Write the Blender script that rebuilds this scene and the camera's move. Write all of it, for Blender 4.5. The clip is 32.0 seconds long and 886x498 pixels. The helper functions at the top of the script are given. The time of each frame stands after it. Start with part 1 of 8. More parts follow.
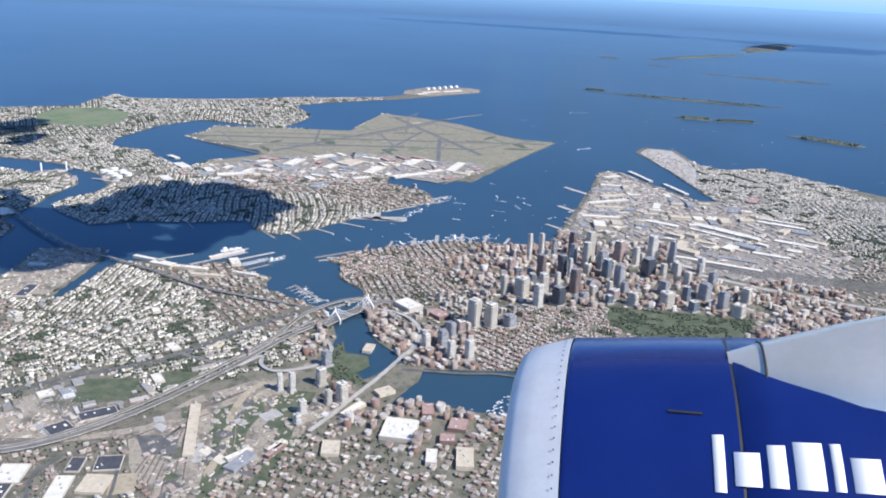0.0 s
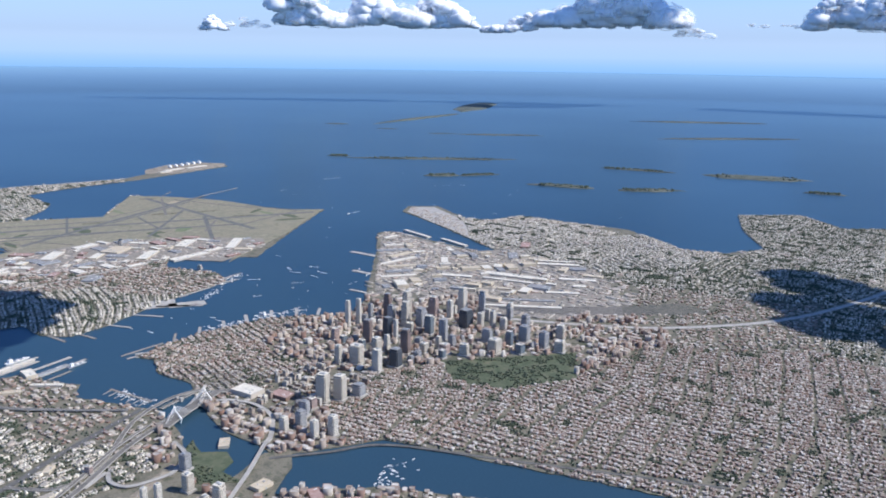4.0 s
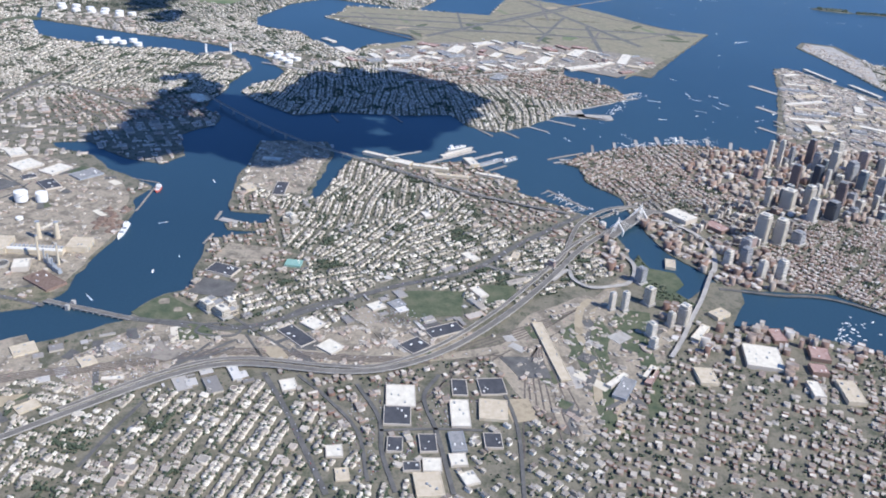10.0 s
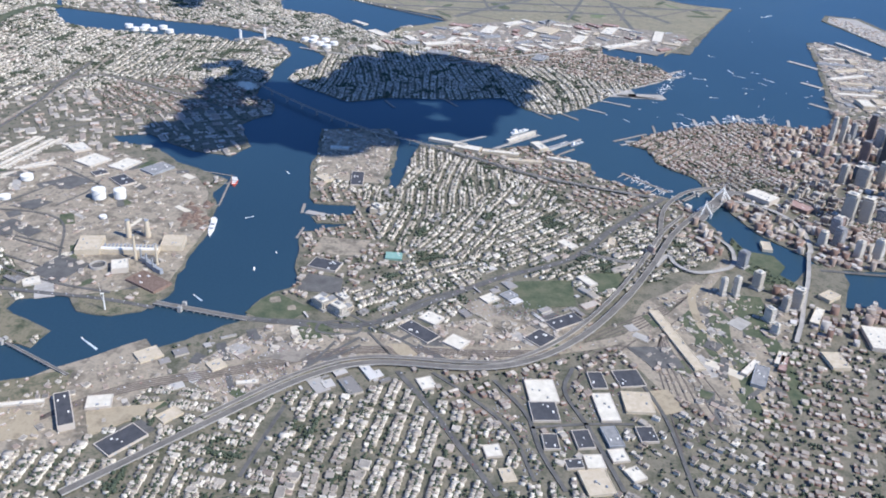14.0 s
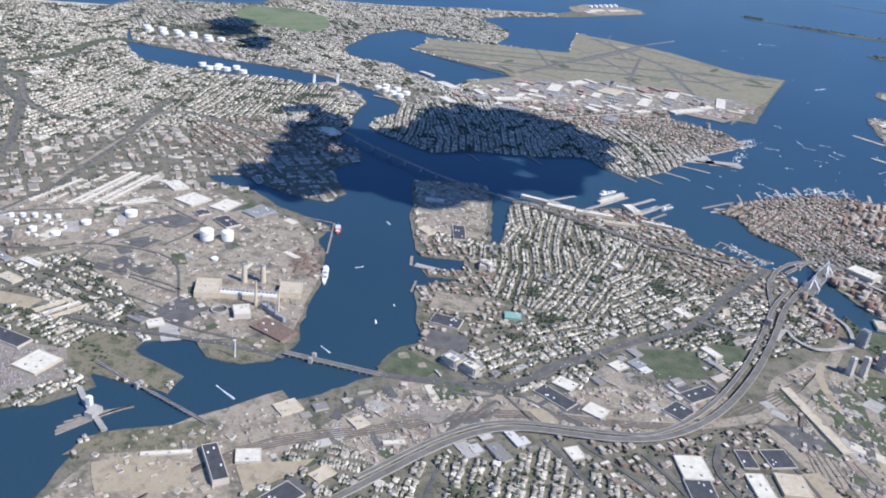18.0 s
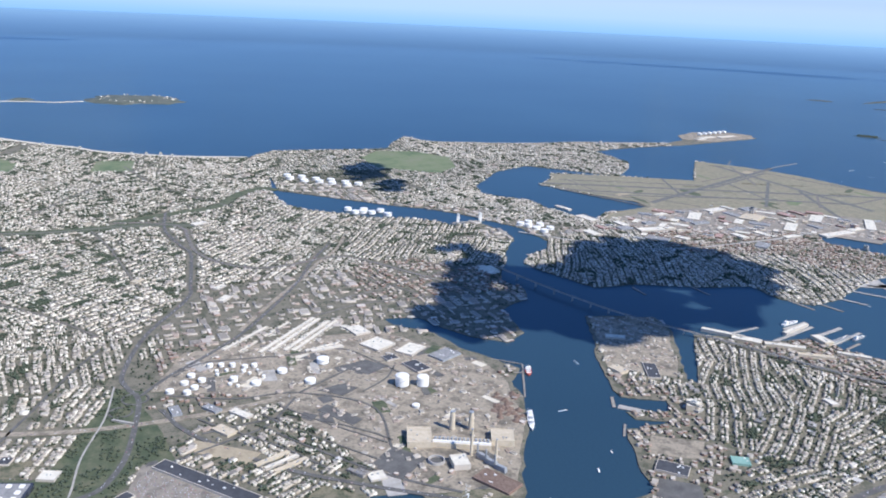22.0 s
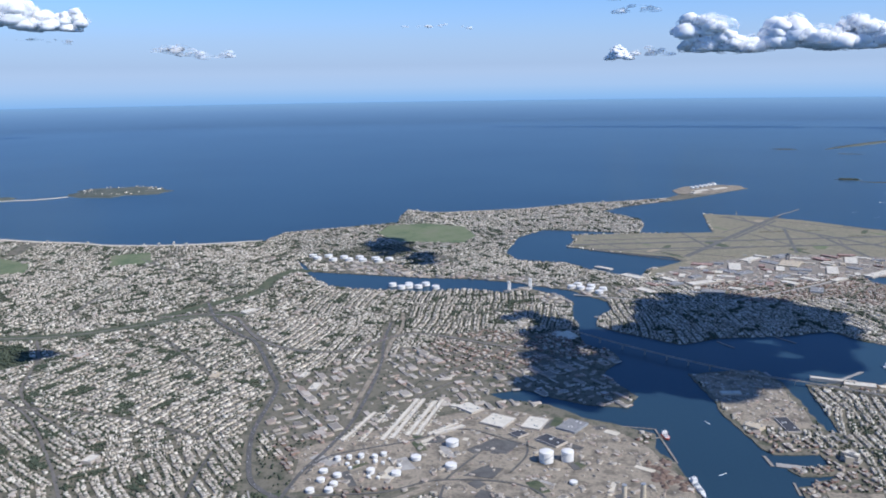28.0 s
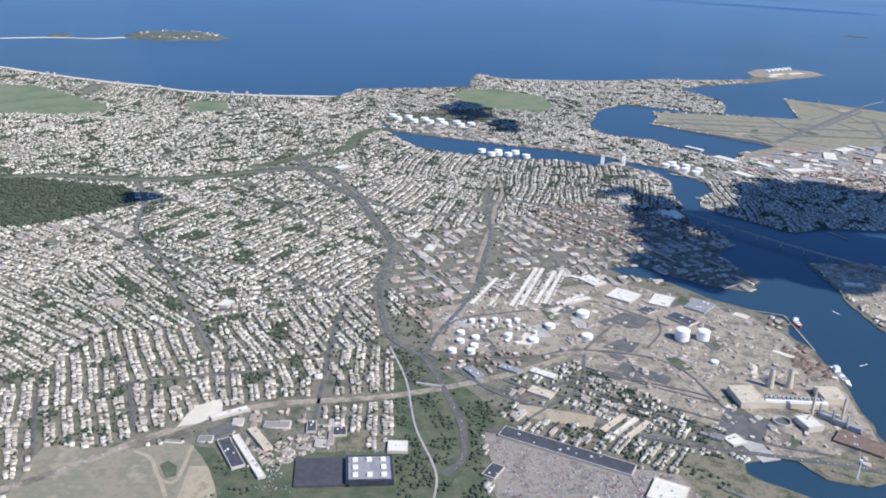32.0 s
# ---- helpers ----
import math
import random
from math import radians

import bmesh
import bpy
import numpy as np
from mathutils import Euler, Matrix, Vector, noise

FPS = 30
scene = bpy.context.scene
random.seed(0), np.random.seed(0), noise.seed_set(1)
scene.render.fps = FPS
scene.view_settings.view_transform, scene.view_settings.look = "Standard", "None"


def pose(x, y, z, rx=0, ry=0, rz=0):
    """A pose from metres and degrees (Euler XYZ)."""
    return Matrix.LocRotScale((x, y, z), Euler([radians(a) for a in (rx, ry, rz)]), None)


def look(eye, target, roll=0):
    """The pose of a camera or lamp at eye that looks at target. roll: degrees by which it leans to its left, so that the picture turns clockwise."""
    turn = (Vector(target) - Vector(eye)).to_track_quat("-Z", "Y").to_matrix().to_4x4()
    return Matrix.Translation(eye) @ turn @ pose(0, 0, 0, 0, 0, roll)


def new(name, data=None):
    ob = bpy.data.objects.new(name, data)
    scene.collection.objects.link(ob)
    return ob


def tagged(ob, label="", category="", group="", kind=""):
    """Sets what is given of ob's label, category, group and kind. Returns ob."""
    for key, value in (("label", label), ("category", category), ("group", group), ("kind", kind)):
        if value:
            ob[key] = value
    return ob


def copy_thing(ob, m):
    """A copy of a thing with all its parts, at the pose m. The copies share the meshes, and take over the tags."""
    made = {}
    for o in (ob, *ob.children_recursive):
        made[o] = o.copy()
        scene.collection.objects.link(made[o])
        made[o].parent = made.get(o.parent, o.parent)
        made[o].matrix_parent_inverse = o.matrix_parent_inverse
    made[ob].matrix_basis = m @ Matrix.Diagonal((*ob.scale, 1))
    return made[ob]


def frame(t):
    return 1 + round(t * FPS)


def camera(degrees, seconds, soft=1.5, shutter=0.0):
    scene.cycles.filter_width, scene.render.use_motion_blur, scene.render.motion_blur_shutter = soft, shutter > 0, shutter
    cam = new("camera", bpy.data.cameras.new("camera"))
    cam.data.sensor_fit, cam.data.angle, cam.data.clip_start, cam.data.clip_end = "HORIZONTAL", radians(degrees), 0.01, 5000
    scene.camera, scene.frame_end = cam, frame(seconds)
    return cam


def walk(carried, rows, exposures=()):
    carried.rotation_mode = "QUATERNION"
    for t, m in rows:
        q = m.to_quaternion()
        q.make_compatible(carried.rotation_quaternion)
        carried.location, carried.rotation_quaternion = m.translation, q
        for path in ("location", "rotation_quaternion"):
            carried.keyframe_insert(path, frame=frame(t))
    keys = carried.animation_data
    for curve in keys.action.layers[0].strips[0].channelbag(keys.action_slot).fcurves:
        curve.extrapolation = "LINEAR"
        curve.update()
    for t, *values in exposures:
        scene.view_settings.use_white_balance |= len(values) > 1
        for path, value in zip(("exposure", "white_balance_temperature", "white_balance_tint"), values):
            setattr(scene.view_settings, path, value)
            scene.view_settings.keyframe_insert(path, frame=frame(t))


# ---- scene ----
cam = camera(55.49, 32.0, soft=1.85)

# Flight past the city: seconds, eye, then heading, pitch and lean in degrees.
# One unit stands for twenty metres of the real place.
PATH = [
    (0.0, (-214.72, -51.51, 83.99), (-10.25, -18.00, 2.67)),
    (0.5, (-213.46, -48.31, 83.89), (-10.22, -17.58, 2.91)),
    (1.0, (-212.22, -45.12, 83.79), (-11.01, -16.67, 3.62)),
    (1.5, (-211.00, -41.94, 83.70), (-14.53, -15.09, 5.18)),
    (2.0, (-209.79, -38.76, 83.60), (-20.35, -13.85, 6.14)),
    (2.5, (-208.60, -35.59, 83.51), (-25.49, -13.48, 4.92)),
    (4.5, (-203.98, -23.00, 83.16), (-29.54, -12.72, 0.51)),
    (5.0, (-202.86, -19.87, 83.07), (-30.47, -12.43, 0.99)),
    (5.5, (-201.76, -16.74, 82.98), (-25.30, -13.52, -0.78)),
    (6.0, (-200.67, -13.63, 82.89), (-19.26, -16.01, -1.21)),
    (6.5, (-199.59, -10.51, 82.81), (-14.81, -20.71, -0.73)),
    (7.0, (-198.52, -7.41, 82.72), (-12.70, -23.80, -0.65)),
    (7.5, (-197.47, -4.30, 82.63), (-12.90, -24.30, 0.43)),
    (8.0, (-196.42, -1.21, 82.55), (-12.62, -24.97, 3.02)),
    (8.5, (-195.39, 1.88, 82.46), (-10.81, -26.91, 4.56)),
    (9.0, (-194.37, 4.97, 82.37), (-10.25, -27.71, 4.97)),
    (9.5, (-193.36, 8.06, 82.28), (-10.15, -27.06, 5.24)),
    (10.0, (-192.36, 11.14, 82.19), (-9.82, -26.02, 4.31)),
    (10.5, (-191.37, 14.21, 82.09), (-10.13, -25.81, 3.64)),
    (11.0, (-190.38, 17.28, 82.00), (-10.82, -26.85, 3.78)),
    (11.5, (-189.41, 20.35, 81.91), (-11.21, -27.39, 3.34)),
    (12.0, (-188.45, 23.42, 81.81), (-11.05, -27.16, 2.45)),
    (12.5, (-187.49, 26.48, 81.71), (-11.22, -27.13, 2.45)),
    (13.0, (-186.54, 29.54, 81.61), (-11.51, -27.22, 2.97)),
    (13.5, (-185.60, 32.60, 81.50), (-11.57, -27.39, 3.25)),
    (14.0, (-184.67, 35.66, 81.40), (-11.55, -27.38, 3.61)),
    (14.5, (-183.74, 38.72, 81.29), (-11.79, -27.12, 5.40)),
    (16.5, (-180.08, 50.93, 80.83), (-11.13, -24.55, 7.08)),
    (17.0, (-179.18, 53.98, 80.70), (-11.19, -24.35, 7.06)),
    (17.5, (-178.29, 57.04, 80.57), (-11.28, -23.94, 7.04)),
    (18.0, (-177.39, 60.09, 80.44), (-11.53, -24.19, 6.80)),
    (18.5, (-176.51, 63.14, 80.31), (-11.54, -24.35, 7.15)),
    (19.0, (-175.62, 66.20, 80.17), (-10.90, -24.07, 7.49)),
    (19.5, (-174.74, 69.25, 80.02), (-10.20, -24.15, 6.93)),
    (20.0, (-173.86, 72.31, 79.87), (-10.18, -23.85, 6.35)),
    (20.5, (-172.98, 75.37, 79.72), (-10.15, -23.58, 6.29)),
    (21.0, (-172.10, 78.43, 79.56), (-9.72, -23.76, 6.66)),
    (21.5, (-171.22, 81.49, 79.40), (-8.66, -22.60, 5.81)),
    (22.0, (-170.35, 84.56, 79.23), (-4.93, -15.81, 2.64)),
    (22.5, (-169.47, 87.63, 79.06), (-2.35, -10.38, 1.36)),
    (23.0, (-168.60, 90.70, 78.88), (-2.29, -9.64, 1.78)),
    (23.5, (-167.73, 93.77, 78.70), (-2.62, -9.77, 2.60)),
    (24.0, (-166.85, 96.85, 78.51), (-3.18, -10.20, 2.70)),
    (24.5, (-165.97, 99.93, 78.31), (-3.90, -10.23, 3.13)),
    (25.0, (-165.09, 103.02, 78.11), (-3.98, -10.03, 2.81)),
    (25.5, (-164.21, 106.11, 77.90), (-4.04, -8.51, 2.04)),
    (27.5, (-160.67, 118.52, 77.00), (-6.84, -7.23, -1.12)),
    (28.0, (-159.77, 121.64, 76.76), (-8.28, -10.90, -0.82)),
    (28.5, (-158.87, 124.76, 76.51), (-8.66, -12.91, 0.05)),
    (29.0, (-157.97, 127.89, 76.25), (-8.80, -15.10, 0.81)),
    (29.5, (-157.06, 131.02, 75.99), (-8.31, -16.38, 0.73)),
    (30.0, (-156.15, 134.16, 75.72), (-7.97, -17.80, 1.57)),
    (30.5, (-155.23, 137.31, 75.44), (-7.63, -19.05, 2.10)),
    (31.0, (-154.30, 140.47, 75.15), (-6.87, -20.28, 2.52)),
    (31.5, (-153.37, 143.63, 74.85), (-6.74, -20.69, 3.03)),
    (32.0, (-152.43, 146.80, 74.55), (-7.02, -19.84, 2.87)),]


def aim(eye, heading, pitch, lean):
    h, p = radians(heading), radians(pitch)
    way = Vector((math.cos(p) * math.cos(h), math.cos(p) * math.sin(h), math.sin(p)))
    return look(eye, Vector(eye) + way, lean)


walk(cam, [(t, aim(eye, *turn)) for t, eye, turn in PATH],
     [(t, stops, 5850, 10) for t, stops in ((0, 0.47), (1.0, 0.44), (2.0, 0.28), (5.0, 0.20), (6.0, -0.05), (7.0, 0.53), (8.0, 0.45), (10.0, 0.36), (13.0, 0.36), (17.0, 0.3), (21.0, 0.32), (22.0, 0.34), (23.0, 0.17), (25.5, 0.03), (28.0, -0.03), (29.0, 0.12), (30.0, 0.30), (32.0, 0.34))])

# ---------------------------------------------------------------- light
SUN_AZ, SUN_EL = 219.0, 45.0
TO_SUN = Vector((math.sin(radians(SUN_AZ)) * math.cos(radians(SUN_EL)),
                 math.cos(radians(SUN_AZ)) * math.cos(radians(SUN_EL)),
                 math.sin(radians(SUN_EL))))
world = bpy.data.worlds.new("sky")
world.use_nodes = True
scene.world = world
wn = world.node_tree
sky = wn.nodes.new("ShaderNodeTexSky")
sky.sky_type, sky.sun_disc = "NISHITA", False
sky.sun_elevation, sky.sun_rotation = radians(SUN_EL), radians(SUN_AZ)
sky.altitude, sky.air_density, sky.dust_density, sky.ozone_density = 1600, 1.0, 0.1, 3.0
deep = wn.nodes.new("ShaderNodeMix")
deep.data_type, deep.blend_type = "RGBA", "MULTIPLY"
deep.inputs[0].default_value, deep.inputs[7].default_value = 1.0, (0.78, 0.95, 1.20, 1)
wn.links.new(sky.outputs["Color"], deep.inputs[6])
wn.links.new(deep.outputs[2], wn.nodes["Background"].inputs["Color"])
wn.nodes["Background"].inputs["Strength"].default_value = 0.122
sun_data = bpy.data.lights.new("sun", "SUN")
sun_data.energy, sun_data.angle, sun_data.color = 4.7, radians(0.53), (1.0, 0.925, 0.81)
sun = new("sun", sun_data)
sun.matrix_world = look(TO_SUN * 900, (0, 0, 0))


# ---------------------------------------------------------------- materials
def material(name, colors, scale=1.0, rough=0.8, metal=0.0, bump=0.0, island=0.0, obrand=0.0, spec=0.4, fine=6.0):
    """Noise at two scales between the colours; island / obrand add a tone of its own to each piece or object."""
    m = bpy.data.materials.new(name)
    m.use_nodes = True
    nt = m.node_tree
    b = nt.nodes["Principled BSDF"]
    b.inputs["Roughness"].default_value, b.inputs["Metallic"].default_value = rough, metal
    b.inputs["Specular IOR Level"].default_value = spec
    geo = nt.nodes.new("ShaderNodeNewGeometry")
    n1 = nt.nodes.new("ShaderNodeTexNoise")
    n1.inputs["Scale"].default_value, n1.inputs["Detail"].default_value = scale, 5
    n2 = nt.nodes.new("ShaderNodeTexNoise")
    n2.inputs["Scale"].default_value, n2.inputs["Detail"].default_value = scale * fine, 3
    for n in (n1, n2):
        nt.links.new(geo.outputs["Position"], n.inputs["Vector"])
    mix = nt.nodes.new("ShaderNodeMath")
    mix.operation = "MULTIPLY_ADD"
    mix.inputs[1].default_value = 0.4
    half = nt.nodes.new("ShaderNodeMath")
    half.operation = "MULTIPLY_ADD"
    half.inputs[1].default_value, half.inputs[2].default_value = 0.9, -0.15
    nt.links.new(n1.outputs["Fac"], half.inputs[0])
    nt.links.new(n2.outputs["Fac"], mix.inputs[0])
    nt.links.new(half.outputs[0], mix.inputs[2])
    fac = mix.outputs[0]
    for amount, node, out in ((island, geo, "Random Per Island"), (obrand, None, "Random")):
        if amount:
            if node is None:
                node = nt.nodes.new("ShaderNodeObjectInfo")
            blend = nt.nodes.new("ShaderNodeMix")
            blend.inputs[0].default_value = amount
            nt.links.new(fac, blend.inputs[2])
            nt.links.new(node.outputs[out], blend.inputs[3])
            fac = blend.outputs[0]
    ramp = nt.nodes.new("ShaderNodeValToRGB")
    lo, hi = (0.0, 1.0) if island or obrand else (0.3, 0.7)
    while len(ramp.color_ramp.elements) < len(colors):
        ramp.color_ramp.elements.new(0.5)
    for i, c in enumerate(colors):
        e = ramp.color_ramp.elements[i]
        e.position, e.color = lo + (hi - lo) * i / max(1, len(colors) - 1), (*c, 1)
    nt.links.new(fac, ramp.inputs[0])
    nt.links.new(ramp.outputs[0], b.inputs["Base Color"])
    if bump:
        bp = nt.nodes.new("ShaderNodeBump")
        bp.inputs["Strength"].default_value, bp.inputs["Distance"].default_value = bump, 0.05
        nt.links.new(n2.outputs["Fac"], bp.inputs["Height"])
        nt.links.new(bp.outputs[0], b.inputs["Normal"])
    return m


def banded(name, wall, glass, floor=0.2, bay=0.25, share=0.5, upright=0.5):
    """A tower's cladding: storeys of glass between spandrels, split by bays."""
    m = bpy.data.materials.new(name)
    m.use_nodes = True
    nt = m.node_tree
    b = nt.nodes["Principled BSDF"]
    tex = nt.nodes.new("ShaderNodeTexCoord")
    sep = nt.nodes.new("ShaderNodeSeparateXYZ")
    nt.links.new(tex.outputs["Object"], sep.inputs[0])

    def stripe(sock, size, part_):
        d = nt.nodes.new("ShaderNodeMath"); d.operation = "DIVIDE"; d.inputs[1].default_value = size
        f = nt.nodes.new("ShaderNodeMath"); f.operation = "FRACT"
        g = nt.nodes.new("ShaderNodeMath"); g.operation = "LESS_THAN"; g.inputs[1].default_value = part_
        nt.links.new(sock, d.inputs[0]); nt.links.new(d.outputs[0], f.inputs[0]); nt.links.new(f.outputs[0], g.inputs[0])
        return g.outputs[0]
    add = nt.nodes.new("ShaderNodeMath"); add.operation = "ADD"
    nt.links.new(sep.outputs[0], add.inputs[0]); nt.links.new(sep.outputs[1], add.inputs[1])
    a, c = stripe(sep.outputs[2], floor, share), stripe(add.outputs[0], bay, upright)
    both = nt.nodes.new("ShaderNodeMath"); both.operation = "MULTIPLY"
    nt.links.new(a, both.inputs[0]); nt.links.new(c, both.inputs[1])
    nz = nt.nodes.new("ShaderNodeTexNoise"); nz.inputs["Scale"].default_value = 1.2
    tone = nt.nodes.new("ShaderNodeMix"); tone.data_type = "RGBA"
    tone.inputs[6].default_value = (*[v * 0.8 for v in wall], 1); tone.inputs[7].default_value = (*[min(1, v * 1.2) for v in wall], 1)
    nt.links.new(nz.outputs["Fac"], tone.inputs[0])
    mx = nt.nodes.new("ShaderNodeMix"); mx.data_type = "RGBA"
    nt.links.new(both.outputs[0], mx.inputs[0]); nt.links.new(tone.outputs[2], mx.inputs[6])
    mx.inputs[7].default_value = (*glass, 1)
    nt.links.new(mx.outputs[2], b.inputs["Base Color"])
    r = nt.nodes.new("ShaderNodeMapRange"); r.inputs[3].default_value, r.inputs[4].default_value = 0.75, 0.15
    nt.links.new(both.outputs[0], r.inputs[0]); nt.links.new(r.outputs[0], b.inputs["Roughness"])
    return m


WATER = material("sea_water", [(0.022, 0.049, 0.077), (0.033, 0.069, 0.101)], 0.006, rough=0.26, bump=0.12, spec=0.0, fine=300)
wt_ = WATER.node_tree          # gloss grows towards the skyline, held down by the slopes of the waves
gloss, fres, held, both_ = (wt_.nodes.new("ShaderNode" + k) for k in ("BsdfGlossy", "Fresnel", "MapRange", "MixShader"))
gloss.inputs["Color"].default_value, gloss.inputs["Roughness"].default_value = (0.74, 0.90, 1.0, 1), 0.28
fres.inputs["IOR"].default_value = 1.33
held.inputs[3].default_value, held.inputs[4].default_value = 0.02, 0.56
wt_.links.new(fres.outputs[0], held.inputs[0]); wt_.links.new(held.outputs[0], both_.inputs[0])
wt_.links.new(wt_.nodes["Principled BSDF"].outputs[0], both_.inputs[1]); wt_.links.new(gloss.outputs[0], both_.inputs[2])
wt_.links.new(both_.outputs[0], wt_.nodes["Material Output"].inputs[0])
LAND = material("city_ground", [(0.070, 0.078, 0.046), (0.125, 0.118, 0.086), (0.20, 0.178, 0.134), (0.085, 0.092, 0.058)], 0.30, rough=0.95, bump=0.2, fine=9)
BANK = material("rough_river_bank", [(0.06, 0.072, 0.042), (0.13, 0.125, 0.08), (0.22, 0.19, 0.13), (0.085, 0.095, 0.055)], 0.4, rough=0.95, bump=0.3)
GRASS = material("mown_grass", [(0.055, 0.075, 0.042), (0.09, 0.105, 0.06), (0.14, 0.135, 0.085)], 0.35, rough=0.95)
MARSH = material("salt_marsh", [(0.10, 0.14, 0.07), (0.16, 0.19, 0.10), (0.20, 0.20, 0.13)], 0.07, rough=0.95)
DRYGRASS = material("dry_airfield_grass", [(0.165, 0.165, 0.105), (0.27, 0.235, 0.165), (0.20, 0.19, 0.13), (0.33, 0.285, 0.205)], 0.12, rough=0.95)
DIRT = material("bare_dirt", [(0.125, 0.110, 0.088), (0.225, 0.193, 0.148), (0.35, 0.298, 0.226), (0.155, 0.136, 0.108)], 0.25, rough=0.95)
ASPHALT = material("grey_asphalt", [(0.085, 0.082, 0.078), (0.150, 0.143, 0.134)], 0.5, rough=0.9)
DECK = material("worn_road_deck", [(0.125, 0.115, 0.102), (0.205, 0.188, 0.165)], 0.6, rough=0.9)
CONCRETE = material("pale_concrete", [(0.30, 0.28, 0.25), (0.45, 0.42, 0.38)], 0.4, rough=0.85)
TANSOIL = material("tan_gravel_soil", [(0.25, 0.205, 0.14), (0.39, 0.325, 0.225), (0.31, 0.255, 0.175)], 0.35, rough=0.95)
SAND = material("beach_sand", [(0.55, 0.49, 0.38), (0.66, 0.60, 0.49)], 0.2, rough=0.95)
LEAVES = material("tree_leaves", [(0.036, 0.050, 0.031), (0.060, 0.076, 0.048), (0.095, 0.108, 0.070)], 0.8, rough=0.9, island=0.6)
HOUSE_TONES = [(0.30, 0.25, 0.19), (0.50, 0.445, 0.36), (0.68, 0.615, 0.505), (0.80, 0.75, 0.65), (0.41, 0.355, 0.285), (0.64, 0.575, 0.475)]
ROOF_TONES = [(0.115, 0.105, 0.095), (0.33, 0.295, 0.25), (0.21, 0.17, 0.14), (0.66, 0.605, 0.51), (0.25, 0.22, 0.19), (0.47, 0.42, 0.35), (0.16, 0.142, 0.125)]
HOUSE_WALL = material("painted_clapboard", HOUSE_TONES, 3, rough=0.8, island=0.9)
HOUSE_ROOF = material("shingle_and_tar_roof", ROOF_TONES, 3, rough=0.85, island=0.9)
BRICK_WALL = material("red_brick_walls", [(0.17, 0.095, 0.07), (0.27, 0.18, 0.14), (0.46, 0.40, 0.33), (0.20, 0.12, 0.09), (0.33, 0.28, 0.23), (0.60, 0.56, 0.50)], 3, rough=0.85, island=0.9)
BRICK_ROOF = material("flat_city_roofs", [(0.12, 0.105, 0.095), (0.30, 0.26, 0.23), (0.20, 0.145, 0.12), (0.60, 0.56, 0.51), (0.24, 0.195, 0.165), (0.42, 0.39, 0.355), (0.64, 0.61, 0.57)], 3, rough=0.85, island=0.9)
SHED_WALL = material("industrial_walls", [(0.35, 0.305, 0.25), (0.56, 0.505, 0.425), (0.30, 0.20, 0.155)], 2, rough=0.7, island=0.9)
SHED_ROOF = material("industrial_roofs", [(0.10, 0.096, 0.09), (0.36, 0.315, 0.26), (0.20, 0.18, 0.155), (0.50, 0.45, 0.375), (0.27, 0.205, 0.16), (0.74, 0.69, 0.60)], 2, rough=0.7, island=0.9)
WHITE = material("white_painted_steel", [(0.78, 0.75, 0.69), (0.85, 0.82, 0.76)], 1.5, rough=0.45, obrand=0.4)
WHITE_ROOF = material("white_roof_membrane", [(0.58, 0.53, 0.43), (0.74, 0.685, 0.575)], 1.0, rough=0.7)
DARK_ROOF = material("black_roof_membrane", [(0.05, 0.05, 0.055), (0.085, 0.085, 0.09)], 1.0, rough=0.7)
TAN_WALL = material("tan_cladding", [(0.50, 0.42, 0.30), (0.62, 0.53, 0.40)], 1.0, rough=0.7)
STEEL = material("grey_steel", [(0.30, 0.31, 0.32), (0.42, 0.43, 0.44)], 1.0, rough=0.5, metal=0.3)
RUST = material("rusty_scrap", [(0.13, 0.088, 0.067), (0.23, 0.165, 0.13)], 2.0, rough=0.9, bump=0.5)
TIMBER = material("weathered_timber_deck", [(0.22, 0.19, 0.16), (0.33, 0.30, 0.26)], 1.5, rough=0.9)
CLOUD = material("cumulus_cloud", [(0.93, 0.94, 0.95), (0.98, 0.98, 0.98)], 0.02, rough=1.0, spec=0.0)
cn = CLOUD.node_tree          # vapour: part of the light goes straight through, part is scattered on
cpart, cthin, cveil, cmist = (cn.nodes.new("ShaderNode" + k) for k in ("BsdfTranslucent", "BsdfTransparent", "MixShader", "MixShader"))
cpart.inputs[0].default_value = (0.97, 0.97, 0.97, 1)
cveil.inputs[0].default_value, cmist.inputs[0].default_value = 0.06, 0.86
cn.links.new(cn.nodes["Principled BSDF"].outputs[0], cveil.inputs[1]); cn.links.new(cpart.outputs[0], cveil.inputs[2])
cn.links.new(cthin.outputs[0], cmist.inputs[1]); cn.links.new(cveil.outputs[0], cmist.inputs[2])
cn.links.new(cmist.outputs[0], cn.nodes["Material Output"].inputs[0])
cnoise, cedge = cn.nodes.new("ShaderNodeTexNoise"), cn.nodes.new("ShaderNodeMapRange")
cgeo = cn.nodes.new("ShaderNodeNewGeometry")
cnoise.inputs["Scale"].default_value, cnoise.inputs["Detail"].default_value = 0.05, 7
cedge.inputs[1].default_value, cedge.inputs[2].default_value, cedge.inputs[3].default_value, cedge.inputs[4].default_value = 0.30, 0.40, 0.75, 1.0
cn.links.new(cgeo.outputs["Position"], cnoise.inputs["Vector"]); cn.links.new(cnoise.outputs["Fac"], cedge.inputs[0]); cn.links.new(cedge.outputs[0], cmist.inputs[0])
MIST = CLOUD.copy()
MIST.name = "thin_cloud"
next(n for n in MIST.node_tree.nodes if n.type == "MAP_RANGE").inputs[1].default_value = 0.40
